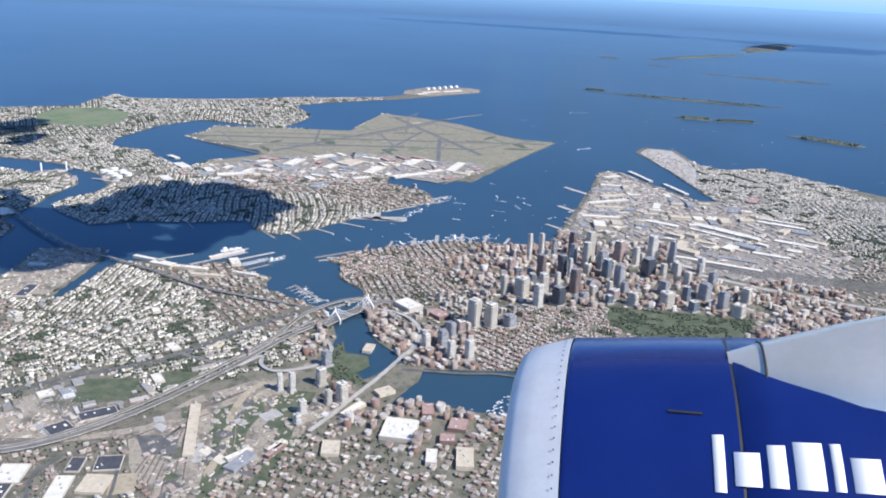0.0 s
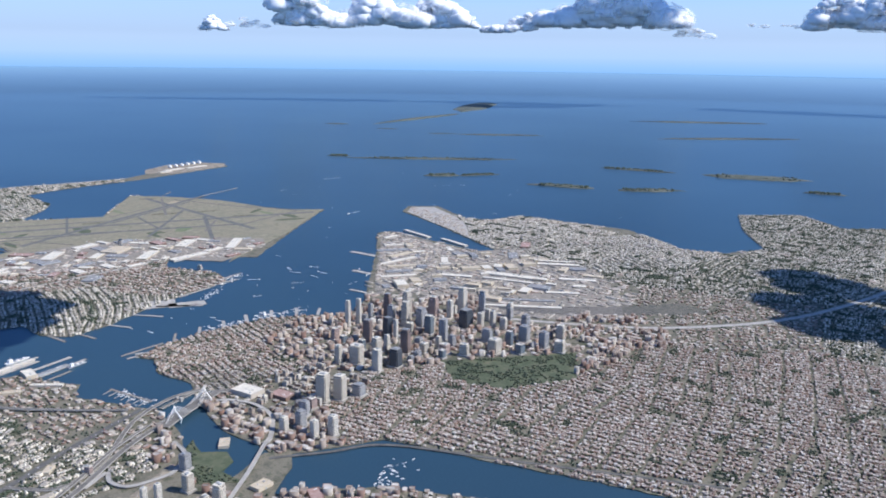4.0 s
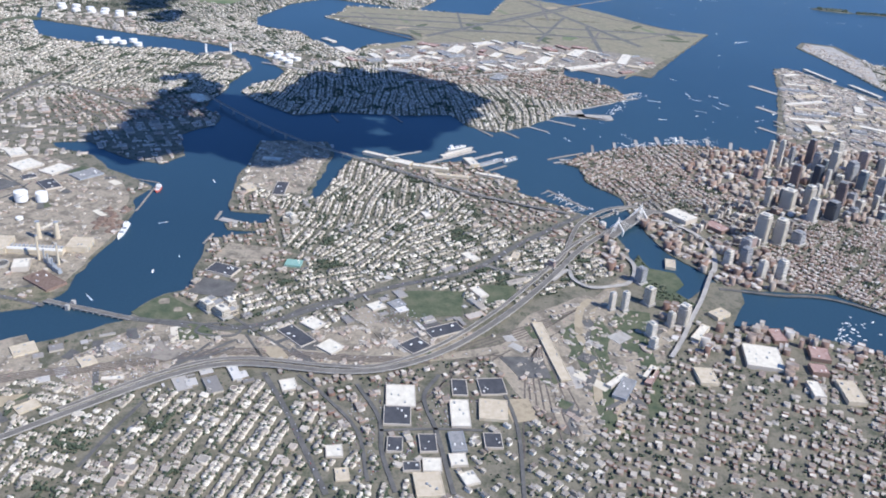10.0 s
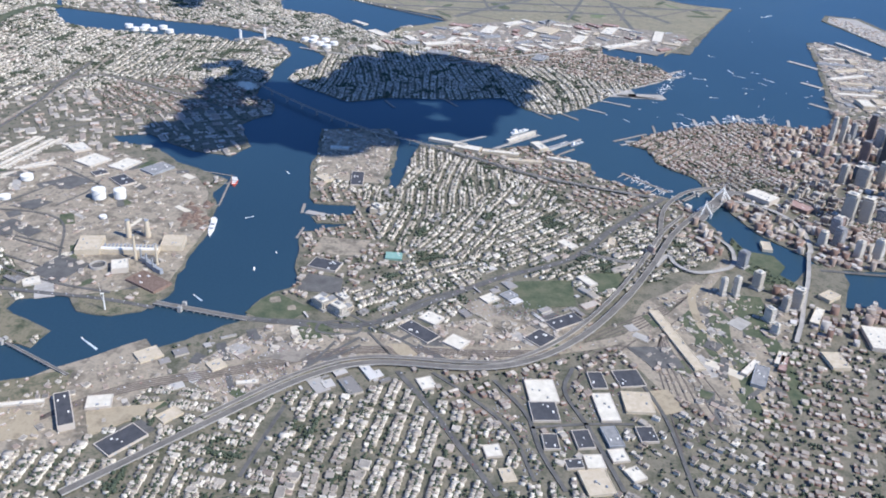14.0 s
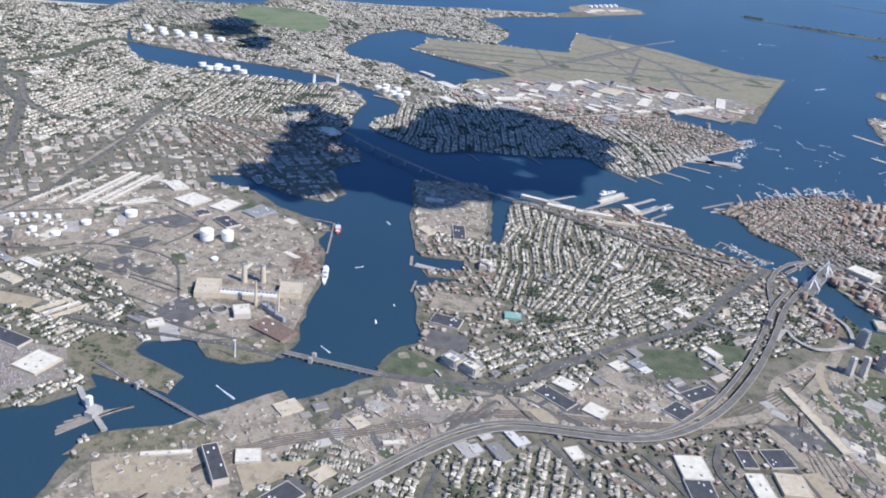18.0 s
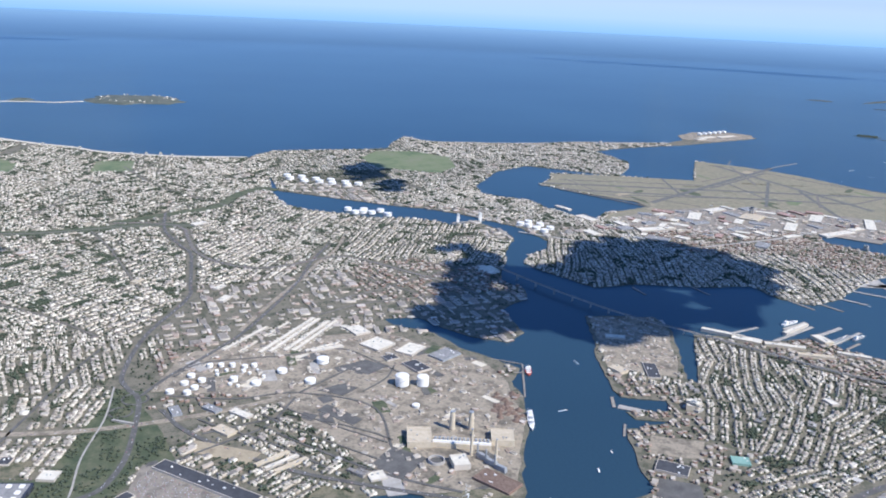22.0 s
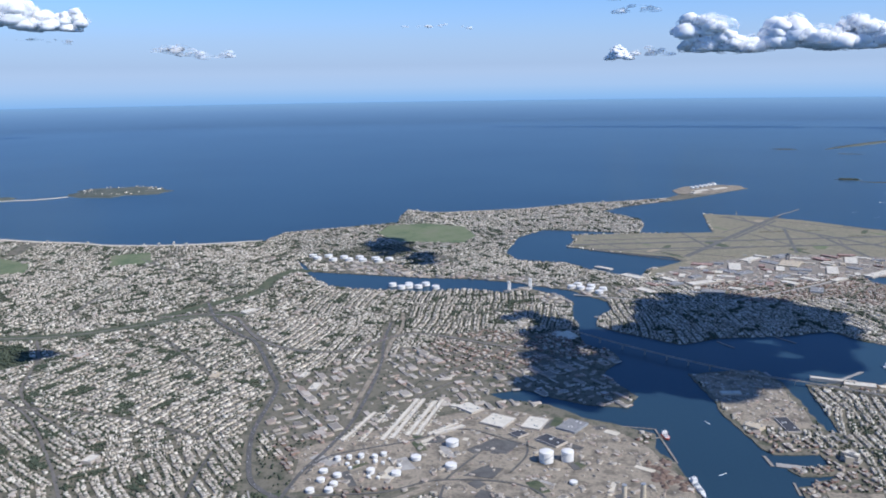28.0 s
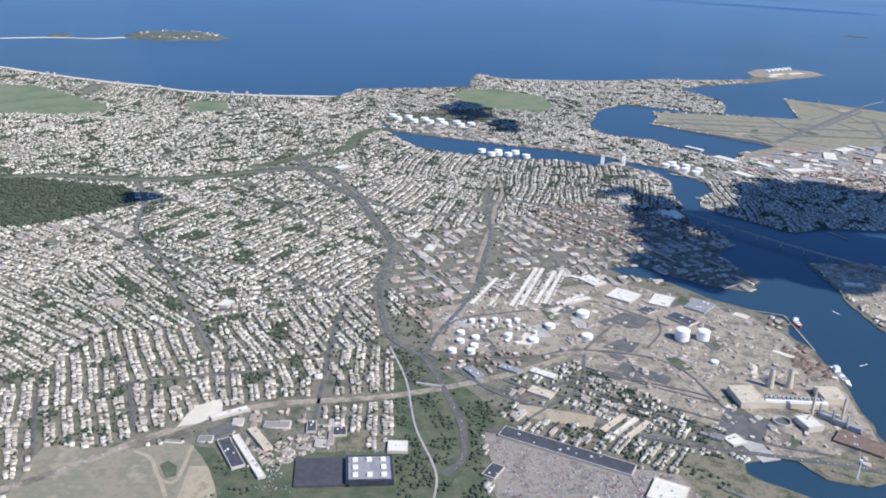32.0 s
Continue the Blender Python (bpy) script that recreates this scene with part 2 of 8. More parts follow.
next(n for n in MIST.node_tree.nodes if n.type == "MAP_RANGE").inputs[2].default_value = 0.62
next(n for n in MIST.node_tree.nodes if n.type == "MAP_RANGE").inputs[3].default_value = 0.0
next(n for n in MIST.node_tree.nodes if n.type == "MAP_RANGE").inputs[4].default_value = 0.5
RED = material("red_paint", [(0.45, 0.08, 0.05), (0.55, 0.12, 0.08)], 2, rough=0.6)
GREEN = material("green_copper", [(0.20, 0.36, 0.30), (0.28, 0.42, 0.36)], 2, rough=0.6)


# ---------------------------------------------------------------- geometry helpers
class Geo:
    """Collects simple solids and links them as one mesh."""

    def __init__(self):
        self.v, self.f, self.m = [], [], []

    def add(self, verts, faces, mat=0):
        k = len(self.v)
        self.v += [tuple(p) for p in verts]
        self.f += [tuple(i + k for i in f) for f in faces]
        self.m += [mat] * len(faces)
        return self

    def box(self, x, y, z, sx, sy, sz, rz=0.0, mat=0, taper=1.0, top=None):
        c, s = math.cos(radians(rz)), math.sin(radians(rz))
        vs = []
        for zz, k in ((z, 1.0), (z + sz, taper)):
            for a, b in ((-1, -1), (1, -1), (1, 1), (-1, 1)):
                px, py = a * sx * k / 2, b * sy * k / 2
                vs.append((x + px * c - py * s, y + px * s + py * c, zz))
        self.add(vs, [(0, 1, 5, 4), (1, 2, 6, 5), (2, 3, 7, 6), (3, 0, 4, 7), (3, 2, 1, 0)], mat)
        return self.add([vs[4], vs[5], vs[6], vs[7]], [(0, 1, 2, 3)], mat if top is None else top)

    def drum(self, x, y, z, r, h, n=20, r2=None, mat=0, dome=0.0, top=None):
        r2 = r if r2 is None else r2
        rings = [(r, z), (r2, z + h)]
        if dome:
            rings += [(r2 * 0.94, z + h + dome * 0.35), (r2 * 0.6, z + h + dome * 0.8), (r2 * 0.2, z + h + dome)]
        vs = [(x + q * math.cos(2 * math.pi * i / n), y + q * math.sin(2 * math.pi * i / n), zz) for q, zz in rings for i in range(n)]
        fs = [(k * n + i, k * n + (i + 1) % n, (k + 1) * n + (i + 1) % n, (k + 1) * n + i) for k in range(len(rings) - 1) for i in range(n)]
        self.add(vs, fs, mat)
        return self.add(vs[-n:], [tuple(range(n))], mat if top is None else top)

    def bar(self, a, b, r, n=6, mat=0, r2=None):
        a, b = Vector(a), Vector(b)
        r2 = r if r2 is None else r2
        w = (b - a).normalized()
        u = w.orthogonal().normalized()
        q = w.cross(u)
        vs = [p + (u * math.cos(2 * math.pi * i / n) + q * math.sin(2 * math.pi * i / n)) * k for p, k in ((a, r), (b, r2)) for i in range(n)]
        return self.add(vs, [(i, (i + 1) % n, n + (i + 1) % n, n + i) for i in range(n)] + [tuple(range(n))[::-1], tuple(range(n, 2 * n))], mat)

    def ribbon(self, pts, width, thick=0.2, mat=0):
        """A deck of that width along points (x, y, z of its top)."""
        P = [Vector(p) for p in pts]
        vs = []
        for i, p in enumerate(P):
            d = (P[min(i + 1, len(P) - 1)] - P[max(i - 1, 0)]).to_2d().normalized()
            n = Vector((-d.y, d.x, 0)) * width / 2
            down = Vector((0, 0, thick))
            vs += [p - n, p + n, p + n - down, p - n - down]
        fs = []
        for i in range(len(P) - 1):
            a, b = 4 * i, 4 * i + 4
            fs += [(a, b, b + 1, a + 1), (a + 1, b + 1, b + 2, a + 2), (a + 2, b + 2, b + 3, a + 3), (a + 3, b + 3, b, a)]
        e = 4 * len(P) - 4
        return self.add(vs, fs + [(0, 1, 2, 3), (e + 3, e + 2, e + 1, e)], mat)

    def slab(self, outline, z0, z1, mat=0):
        n = len(outline)
        area = sum(outline[i][0] * outline[(i + 1) % n][1] - outline[(i + 1) % n][0] * outline[i][1] for i in range(n))
        if area < 0:
            outline = outline[::-1]
        vs = [(x, y, z1) for x, y in outline] + [(x, y, z0) for x, y in outline]
        return self.add(vs, [tuple(range(n))] + [(i + n, (i + 1) % n + n, (i + 1) % n, i) for i in range(n)], mat)

    def link(self, name, mats, parent=None, label="", smooth=False):
        me = bpy.data.meshes.new(name)
        me.from_pydata(self.v, [], self.f)
        for m in (mats if isinstance(mats, (list, tuple)) else [mats]):
            me.materials.append(m)
        me.polygons.foreach_set("material_index", self.m)
        if smooth:
            me.polygons.foreach_set("use_smooth", [True] * len(self.f))
        ob = new(name, me)
        if parent is not None:
            ob.parent = parent
        if label:
            tagged(ob, label)
        return ob


def thing(name, label, category, at=(0, 0, 0), rz=0.0, group="", kind=""):
    ob = new(name)
    ob.empty_display_size = 0.2
    ob.matrix_basis = pose(*at, 0, 0, rz)
    return tagged(ob, label, category, group, kind)


def soften(points, step=4.0, rough=0.35, seed=0, closed=True):
    """A shoreline or road between its corners: subdivided, with a slight natural unevenness."""
    rng = random.Random(seed)
    out = []
    n = len(points)
    for i in range(n if closed else n - 1):
        a, b = Vector(points[i]), Vector(points[(i + 1) % n])
        k = max(1, min(40, int((b - a).length / step)))
        for j in range(k):
            p = a.lerp(b, j / k)
            if j:
                p = p + Vector((rng.uniform(-rough, rough), rng.uniform(-rough, rough)))
            out.append((p.x, p.y))
    if not closed:
        out.append(tuple(points[-1]))
    return out


def curve2d(points, k=8):
    """Catmull-Rom through plan points."""
    P = [Vector(p) for p in points]
    P = [2 * P[0] - P[1]] + P + [2 * P[-1] - P[-2]]
    out = []
    for i in range(1, len(P) - 2):
        for j in range(k):
            t = j / k
            a, b, c, d = P[i - 1:i + 3]
            out.append(0.5 * (2 * b + (c - a) * t + (2 * a - 5 * b + 4 * c - d) * t * t + (3 * b - a - 3 * c + d) * t ** 3))
    return out + [P[-2]]


def inside(poly, x, y):
    r = np.zeros(len(x), bool)
    n = len(poly)
    for i in range(n):
        (x1, y1), (x2, y2) = poly[i], poly[(i + 1) % n]
        if y1 == y2:
            continue
        cross = ((y1 > y) != (y2 > y)) & (x < (x2 - x1) * (y - y1) / (y2 - y1) + x1)
        r ^= cross
    return r


def near_line(pts, x, y, w):
    r = np.zeros(len(x), bool)
    for a, b in zip(pts[:-1], pts[1:]):
        dx, dy = b[0] - a[0], b[1] - a[1]
        t = np.clip(((x - a[0]) * dx + (y - a[1]) * dy) / (dx * dx + dy * dy + 1e-9), 0, 1)
        r |= np.hypot(x - a[0] - t * dx, y - a[1] - t * dy) < w
    return r


def mass(name, verts, faces, fmat, place, mats, label, category, kind="stuff"):
    """Many alike solids in one mesh: place rows are x, y, z, sx, sy, sz, turn."""
    n, k = len(place), len(verts)
    V, c, s = np.asarray(verts, float), np.cos(place[:, 6]), np.sin(place[:, 6])
    P = V[None] * place[:, None, 3:6]
    X = np.empty_like(P)
    X[..., 0] = P[..., 0] * c[:, None] - P[..., 1] * s[:, None] + place[:, None, 0]
    X[..., 1] = P[..., 0] * s[:, None] + P[..., 1] * c[:, None] + place[:, None, 1]
    X[..., 2] = P[..., 2] + place[:, None, 2]
    loops = np.concatenate([np.asarray(f) for f in faces])
    sizes = np.array([len(f) for f in faces])
    L = (loops[None] + (np.arange(n) * k)[:, None]).ravel()
    S = np.tile(sizes, n)
    me = bpy.data.meshes.new(name)
    me.vertices.add(n * k); me.loops.add(len(L)); me.polygons.add(len(S))
    me.vertices.foreach_set("co", X.ravel())
    me.loops.foreach_set("vertex_index", L.astype(np.int32))
    me.polygons.foreach_set("loop_start", np.concatenate([[0], np.cumsum(S)[:-1]]).astype(np.int32))
    for m in mats:
        me.materials.append(m)
    me.polygons.foreach_set("material_index", np.tile(np.asarray(fmat, np.int32), n))
    me.update(calc_edges=True)
    return tagged(new(name, me), label, category, "", kind)


# pale haze painted as glow on a plain backdrop, closing the sea horizon
def haze_glow_material(tints, covers, high, name="sea_haze", thin=False):
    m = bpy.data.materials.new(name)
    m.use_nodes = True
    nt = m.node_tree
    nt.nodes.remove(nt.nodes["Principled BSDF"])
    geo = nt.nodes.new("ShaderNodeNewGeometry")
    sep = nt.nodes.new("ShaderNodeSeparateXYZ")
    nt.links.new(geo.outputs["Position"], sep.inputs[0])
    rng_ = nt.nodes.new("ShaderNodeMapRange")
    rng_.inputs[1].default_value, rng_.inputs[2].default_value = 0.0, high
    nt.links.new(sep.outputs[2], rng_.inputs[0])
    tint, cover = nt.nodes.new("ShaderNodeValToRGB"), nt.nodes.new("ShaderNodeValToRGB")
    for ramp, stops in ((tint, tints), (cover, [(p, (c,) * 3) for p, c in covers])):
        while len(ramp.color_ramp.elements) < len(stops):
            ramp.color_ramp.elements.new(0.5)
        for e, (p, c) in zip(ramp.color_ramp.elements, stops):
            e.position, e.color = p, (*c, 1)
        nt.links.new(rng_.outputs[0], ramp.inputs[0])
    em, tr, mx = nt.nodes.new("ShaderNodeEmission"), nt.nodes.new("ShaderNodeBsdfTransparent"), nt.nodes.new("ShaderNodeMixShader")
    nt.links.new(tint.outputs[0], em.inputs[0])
    if thin:          # emission added over whatever lies behind, in place of scattered light
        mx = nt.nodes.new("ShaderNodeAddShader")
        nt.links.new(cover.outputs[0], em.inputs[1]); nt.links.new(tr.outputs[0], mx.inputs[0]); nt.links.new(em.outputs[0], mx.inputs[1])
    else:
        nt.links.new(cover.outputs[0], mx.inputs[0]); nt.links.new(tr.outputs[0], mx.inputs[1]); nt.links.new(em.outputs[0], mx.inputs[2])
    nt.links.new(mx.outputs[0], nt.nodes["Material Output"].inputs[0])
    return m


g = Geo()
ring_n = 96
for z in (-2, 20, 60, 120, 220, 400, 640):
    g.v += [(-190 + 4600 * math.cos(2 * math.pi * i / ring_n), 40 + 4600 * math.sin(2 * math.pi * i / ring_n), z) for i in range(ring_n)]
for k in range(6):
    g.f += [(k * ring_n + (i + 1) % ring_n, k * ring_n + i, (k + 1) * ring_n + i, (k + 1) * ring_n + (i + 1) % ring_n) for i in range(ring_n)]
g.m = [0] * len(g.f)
# emission runs from sea blue to pale sky, painting the haze by height
backdrop = tagged(g.link("backdrop", haze_glow_material(((0.0, (0.19, 0.33, 0.54)), (0.05, (0.25, 0.40, 0.60)), (0.12, (0.36, 0.49, 0.68)), (0.24, (0.43, 0.54, 0.72)), (0.5, (0.43, 0.55, 0.75)), (1.0, (0.34, 0.52, 0.82))), ((0.0, 1.0), (0.3, 0.95), (0.5, 0.78), (1.0, 0.0)), 640.0), smooth=True), "pale blue haze along the sea horizon", "haze", kind="structure")

# a nearer, thinner veil of the same painted haze glow, clear at foot and top
veil_mat = haze_glow_material(((0.0, (0.15, 0.29, 0.50)), (0.38, (0.20, 0.35, 0.57)), (0.66, (0.29, 0.43, 0.62)), (1.0, (0.40, 0.52, 0.70))), ((0.0, 0.0), (0.2, 0.2), (0.38, 0.42), (0.6, 0.2), (1.0, 0.0)), 125.0, "thin_haze", True)
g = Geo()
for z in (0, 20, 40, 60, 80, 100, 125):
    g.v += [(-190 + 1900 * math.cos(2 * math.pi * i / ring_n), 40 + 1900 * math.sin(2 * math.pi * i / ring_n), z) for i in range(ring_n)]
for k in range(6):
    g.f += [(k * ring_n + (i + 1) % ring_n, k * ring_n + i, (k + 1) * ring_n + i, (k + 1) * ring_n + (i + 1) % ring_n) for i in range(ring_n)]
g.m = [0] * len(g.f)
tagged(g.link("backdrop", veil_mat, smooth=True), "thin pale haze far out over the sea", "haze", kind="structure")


# ---------------------------------------------------------------- sea and land
g = Geo()
g.add([(-9000, -9000, 0), (9000, -9000, 0), (9000, 9000, 0), (-9000, 9000, 0)], [(0, 1, 2, 3)])
tagged(g.link("water", WATER), "deep blue harbour and ocean water with fine ripples", "sea", kind="structure")

EVERETT = [(-900, 400), (-500, 320), (-140, 108), (-90, 107), (-66, 109), (-65, 102), (-64, 96), (-59, 89), (-55, 91), (-61, 78),
           (-56, 76), (-48, 85), (-45, 84), (-43, 76), (-50, 73), (-52, 67), (-51, 62), (-46, 58), (-33, 56), (-18, 52),
           (-4, 52), (1, 53), (8, 50), (14, 56), (20, 63), (29.5, 68.5), (35, 79), (39.5, 81.5), (40.5, 72), (32.5, 65), (27.5, 59.5),
           (25.5, 54), (24, 50.2), (30.6, 45.2), (38.2, 46.7), (47.6, 48.5), (52.7, 45), (58, 40), (66.2, 39.1), (74.7, 45), (84, 43.5),
           (94, 40.6), (108, 38.6), (123.8, 33.4), (136, 36), (148.5, 45), (141, 54), (148, 62), (151.5, 73), (150, 86), (156, 97), (160, 110), (168, 120), (179, 124.5), (192, 129), (240, 136),
           (300, 140), (276, 151), (273, 195), (280, 229), (299, 268), (345, 345), (420, 430), (600, 560), (1600, 1400), (-900, 1800)]
EASTIE = [(300, 141.5), (240, 137.5), (195, 126), (186.5, 107.7), (179, 91), (174, 80), (168, 62), (160, 49), (150, 38.5), (141, 29), (122, 21.2), (110, 24), (103, 31),
          (93, 35), (86, 31), (80, 26), (69, 17), (73, 3), (71, -16), (73, -34), (61, -38), (56, -46), (62, -57), (76, -72), (86, -85),
          (97, -103), (110, -104), (129, -88), (143, -92), (130, -125), (171, -153), (221, -190), (232, -168), (273, -147), (294, -127),
          (310, -104), (288, -95), (248, -80), (255, -40), (257, -6), (243, -4), (226, 5), (210, -11), (192, -33), (183, -35),
          (169, -12), (154, -4), (176, 11), (190, 17), (200, 36), (219, 37), (240, 34), (262, 44), (300, 56)]
WINTHROP = [(219, 37), (257, 22), (277, 3), (266, -20), (254, -42), (280, -55), (298, -60), (335, -50), (345, -62), (358, -84),
            (373, -119), (393, -150), (418, -190), (428, -189), (406, -137), (382, -112), (374, -68), (373, -50), (358, -9), (354, 27),
            (354, 52), (370, 66), (344, 74), (319, 78), (307, 114), (299, 141), (285, 130), (240, 60)]
CHARLESTOWN = [(-900, 300), (-500, 290), (-140, 100), (-100, 96), (-72, 88), (-69, 71), (-65, 63), (-62, 56), (-56, 45), (-51, 43),
               (-46, 39), (-43, 34), (-37, 35), (-25, 34), (-21, 33), (-19, 24), (-17.5, 23), (-16.8, 30), (-13.5, 31), (-13, 21.5), (-8, 20.5), (-6.5, 30), (-3, 31), (17, 30), (25, 28), (44, 26), (44, 7), (33, 5),
               (3, 12), (1, 10), (31, 0), (29, -12), (27, -20), (30, -34), (22, -36), (15, -44), (7, -42), (-4, -52),
               (-10, -58), (-22, -60), (-28, -60), (-45, -58), (-56, -65), (-61, -71), (-62, -78), (-70, -93), (-95, -120), (-135, -190),
               (-300, -260), (-900, -260)]
BOSTON = [(-900, -300), (-300, -290), (-150, -215), (-100, -140), (-49, -99), (-47, -85), (-46, -75), (-39, -74), (-28, -69), (-8, -68),
          (3, -69), (14, -63), (25, -64), (29, -60), (36, -68), (42, -81), (47, -103), (44, -118), (38, -124), (44, -133),
          (52, -139), (65, -146), (80, -154), (114, -172), (152, -190), (154, -197), (146, -200), (105, -212), (92, -216), (88, -221),
          (120, -223), (160, -226), (198, -226), (211, -236), (204, -251), (166, -247), (156, -257), (160, -277), (131, -290), (106, -305),
          (62, -297), (48, -308), (45, -331), (81, -357), (110, -386), (95, -418), (60, -405), (40, -450), (90, -560), (-900, -600)]
SOUTH_SHORE = [(-900, -590), (-40, -598), (40, -690), (200, -860), (420, -1180), (800, -1750), (1500, -2700), (1500, -4000), (-900, -4000)]
OUTLINES = {"everett": EVERETT, "eastie": EASTIE, "winthrop": WINTHROP, "charlestown": CHARLESTOWN, "boston": BOSTON, "south": SOUTH_SHORE}
SHORE = 0.16
for i, (key, outline, label) in enumerate((
        ("everett", EVERETT, "built-up northern mainland with grey and green ground"),
        ("eastie", EASTIE, "low peninsula of housing and airfield"),
        ("winthrop", WINTHROP, "low seaside peninsula with a narrow spit"),
        ("charlestown", CHARLESTOWN, "dense city peninsula between two rivers"),
        ("boston", BOSTON, "city centre land with harbour wharves"),
        ("south", SOUTH_SHORE, "distant wooded southern shore"))):
    g = Geo().slab(soften(outline, 2.5, 0.45, seed=i), -0.5, SHORE + 0.008 * i)
    tagged(g.link("ground", LAND), label, "land", kind="structure")


def isle(label, pts, h, mat, seed=0):
    """A harbour island: a shore outline with a low rounded hill on it."""
    out = soften(pts, 3.0, 0.8, seed)
    cx, cy = sum(p[0] for p in out) / len(out), sum(p[1] for p in out) / len(out)
    n = len(out)
    vs, fs = [], []
    for k, z in ((1.0, -0.3), (0.98, 0.12), (0.8, h * 0.45), (0.5, h * 0.85), (0.15, h)):
        vs += [(cx + (x - cx) * k, cy + (y - cy) * k, z) for x, y in out]
    for r in range(4):
        fs += [(r * n + i, r * n + (i + 1) % n, (r + 1) * n + (i + 1) % n, (r + 1) * n + i) for i in range(n)]
    fs.append(tuple(range(4 * n, 5 * n)))
    return tagged(Geo().add(vs, fs).link("island", mat, smooth=True), label, "island", kind="structure")


def ring(cx, cy, a, b, turn, n=14, seed=1):
    rng = random.Random(seed)
    c, s = math.cos(radians(turn)), math.sin(radians(turn))
    out = []
    for i in range(n):
        w = 2 * math.pi * i / n
        k = rng.uniform(0.75, 1.15)
        x, y = a * math.cos(w) * k, b * math.sin(w) * k
        out.append((cx + x * c - y * s, cy + x * s + y * c))
    return out


SCRUB = material("island_scrub", [(0.07, 0.085, 0.07), (0.10, 0.112, 0.09), (0.145, 0.148, 0.122)], 0.15, rough=0.95, bump=0.3)
HARBOUR_ISLES = [  # x, y, half length, half width, turn, height
    (312, -314, 13, 6, 70, 1.3), (304, -338, 17, 3, 80, 0.5), (235, -362, 23, 6, 40, 1.2), (198, -402, 23, 6, 60, 1.0),
    (280, -461, 31, 5, 36, 0.7), (402, -353, 72, 6, 61, 0.8), (450, -292, 10, 4, 60, 0.5), (208, -514, 40, 13, 45, 1.6),
    (140, -497, 13, 4, 36, 0.8), (560, -520, 50, 8, 60, 0.8), (753, -413, 16, 6, 60, 0.8), (670, -441, 14, 4, 50, 0.5),
    (595, -470, 16, 4, 60, 0.5), (800, -550, 130, 9, -58, 1.4), (434, -724, 85, 9, 66, 1.0), (611, -872, 85, 12, 56, 1.2), (1000, -760, 150, 30, -40, 1.8)]
for i, (x, y, a, b, turn, h) in enumerate(HARBOUR_ISLES):
    isle("low harbour island with dark scrub and pale shore", ring(x, y, a, b, turn, seed=i), h, SCRUB, i)
isle("rocky wooded island with houses beyond the bay", ring(522, 275, 38, 34, 100, 22, 5), 2.4, SCRUB, 3)
isle("small built-up hump on the causeway", ring(494, 352, 9, 7, 90, 10, 8), 1.6, SCRUB, 4)
g = Geo().ribbon([(498, 308, 0.3), (485, 325, 0.3), (484, 345, 0.3), (481, 360, 0.3), (467, 383, 0.3), (455, 420, 0.3), (440, 500, 0.3)], 3.0, 0.6)
tagged(g.link("sand_causeway", SAND), "thin pale sand causeway to the island", "causeway", kind="structure")

APRON = material("worn_apron_paving", [(0.14, 0.125, 0.105), (0.29, 0.255, 0.21), (0.18, 0.16, 0.135)], 0.22, rough=0.9)
# beaches, marshes, parks, yards: sheets laid on the land
LINES = []
ZONES = []   # areas kept clear of houses


def sheet(name, label, category, pts, mat, z=0.06, clear=True, seed=0, rough=0.4):
    out = soften(pts, 3.0, rough, seed)
    if clear:
        ZONES.append(out)
    ob = Geo().slab(out, SHORE - 0.05, SHORE + z).link(name, mat)
    return tagged(ob, label, category, kind="structure")


def strip(name, label, category, pts, width, mat, z=0.1, thick=0.1, clear=None, smooth=True):
    line = curve2d(pts, 8) if smooth else [Vector(p) for p in pts]
    if clear:
        LINES.append(([(p.x, p.y) for p in line], clear))
    ob = Geo().ribbon([(p.x, p.y, SHORE + z) for p in line], width, thick).link(name, mat)
    return tagged(ob, label, category, kind="structure")


strip("beach", "long curved pale sand beach", "beach", [(345, 345), (318, 303), (299, 268), (291, 247), (280, 229), (274, 201), (273, 181), (276, 152)], 3.4, SAND, 0.07, 0.3, 2.5)
strip("beach", "narrow pale shore on the ocean side", "beach", [(370, 66), (354, 52), (354, 27), (358, -9), (372, -50), (373, -68), (382, -112)], 1.4, SAND, 0.07, 0.3, 1.2)
sheet("marsh", "pale green salt marsh", "marsh", [(300, 345), (281, 318), (283, 297), (258, 274), (239, 254), (219, 249), (212.7, 270), (213.6, 290), (225, 330), (270, 380)], MARSH)
sheet("marsh", "pale green salt marsh beside the bay", "marsh", [(310, 84), (312, 62), (296, 43), (265, 42), (247, 52), (252, 68), (257, 84), (285, 92)], MARSH, 0.09)
sheet("marsh", "pale salt marsh behind the beach", "marsh", [(251, 221), (256, 204), (229, 198), (224, 216)], MARSH, 0.09)
sheet("woods", "dark green wooded reservation", "wood", [(120, 262), (104, 212), (86, 206), (66, 230), (60, 300), (100, 320)], GRASS)
sheet("river_park_dam", "built-up dam between the river basins", "dam", [(-59, -64), (-54, -61), (-43, -74), (-46, -79), (-52, -77), (-61, -70)], LAND, 0.03, True)
strip("light_pier", "thin approach light pier off the runway end", "pier", [(290, -138), (314, -168)], 0.5, TIMBER, 0.05, 0.3, None, False)
AIRFIELD = [(126, -112), (171, -152), (221, -189), (232, -168), (273, -147), (294, -127), (309, -104), (288, -95.5), (248, -81), (254, -40),
            (256, -7), (243, -5), (226, 4), (210, -12), (193, -34), (184, -36), (168, -14), (156, -8), (160, -20), (176, -60), (182, -85), (180, -110), (165, -135)]
sheet("airfield", "tan dry grass of the airfield", "airfield", AIRFIELD, DRYGRASS, 0.05, True, 3, 0.2)
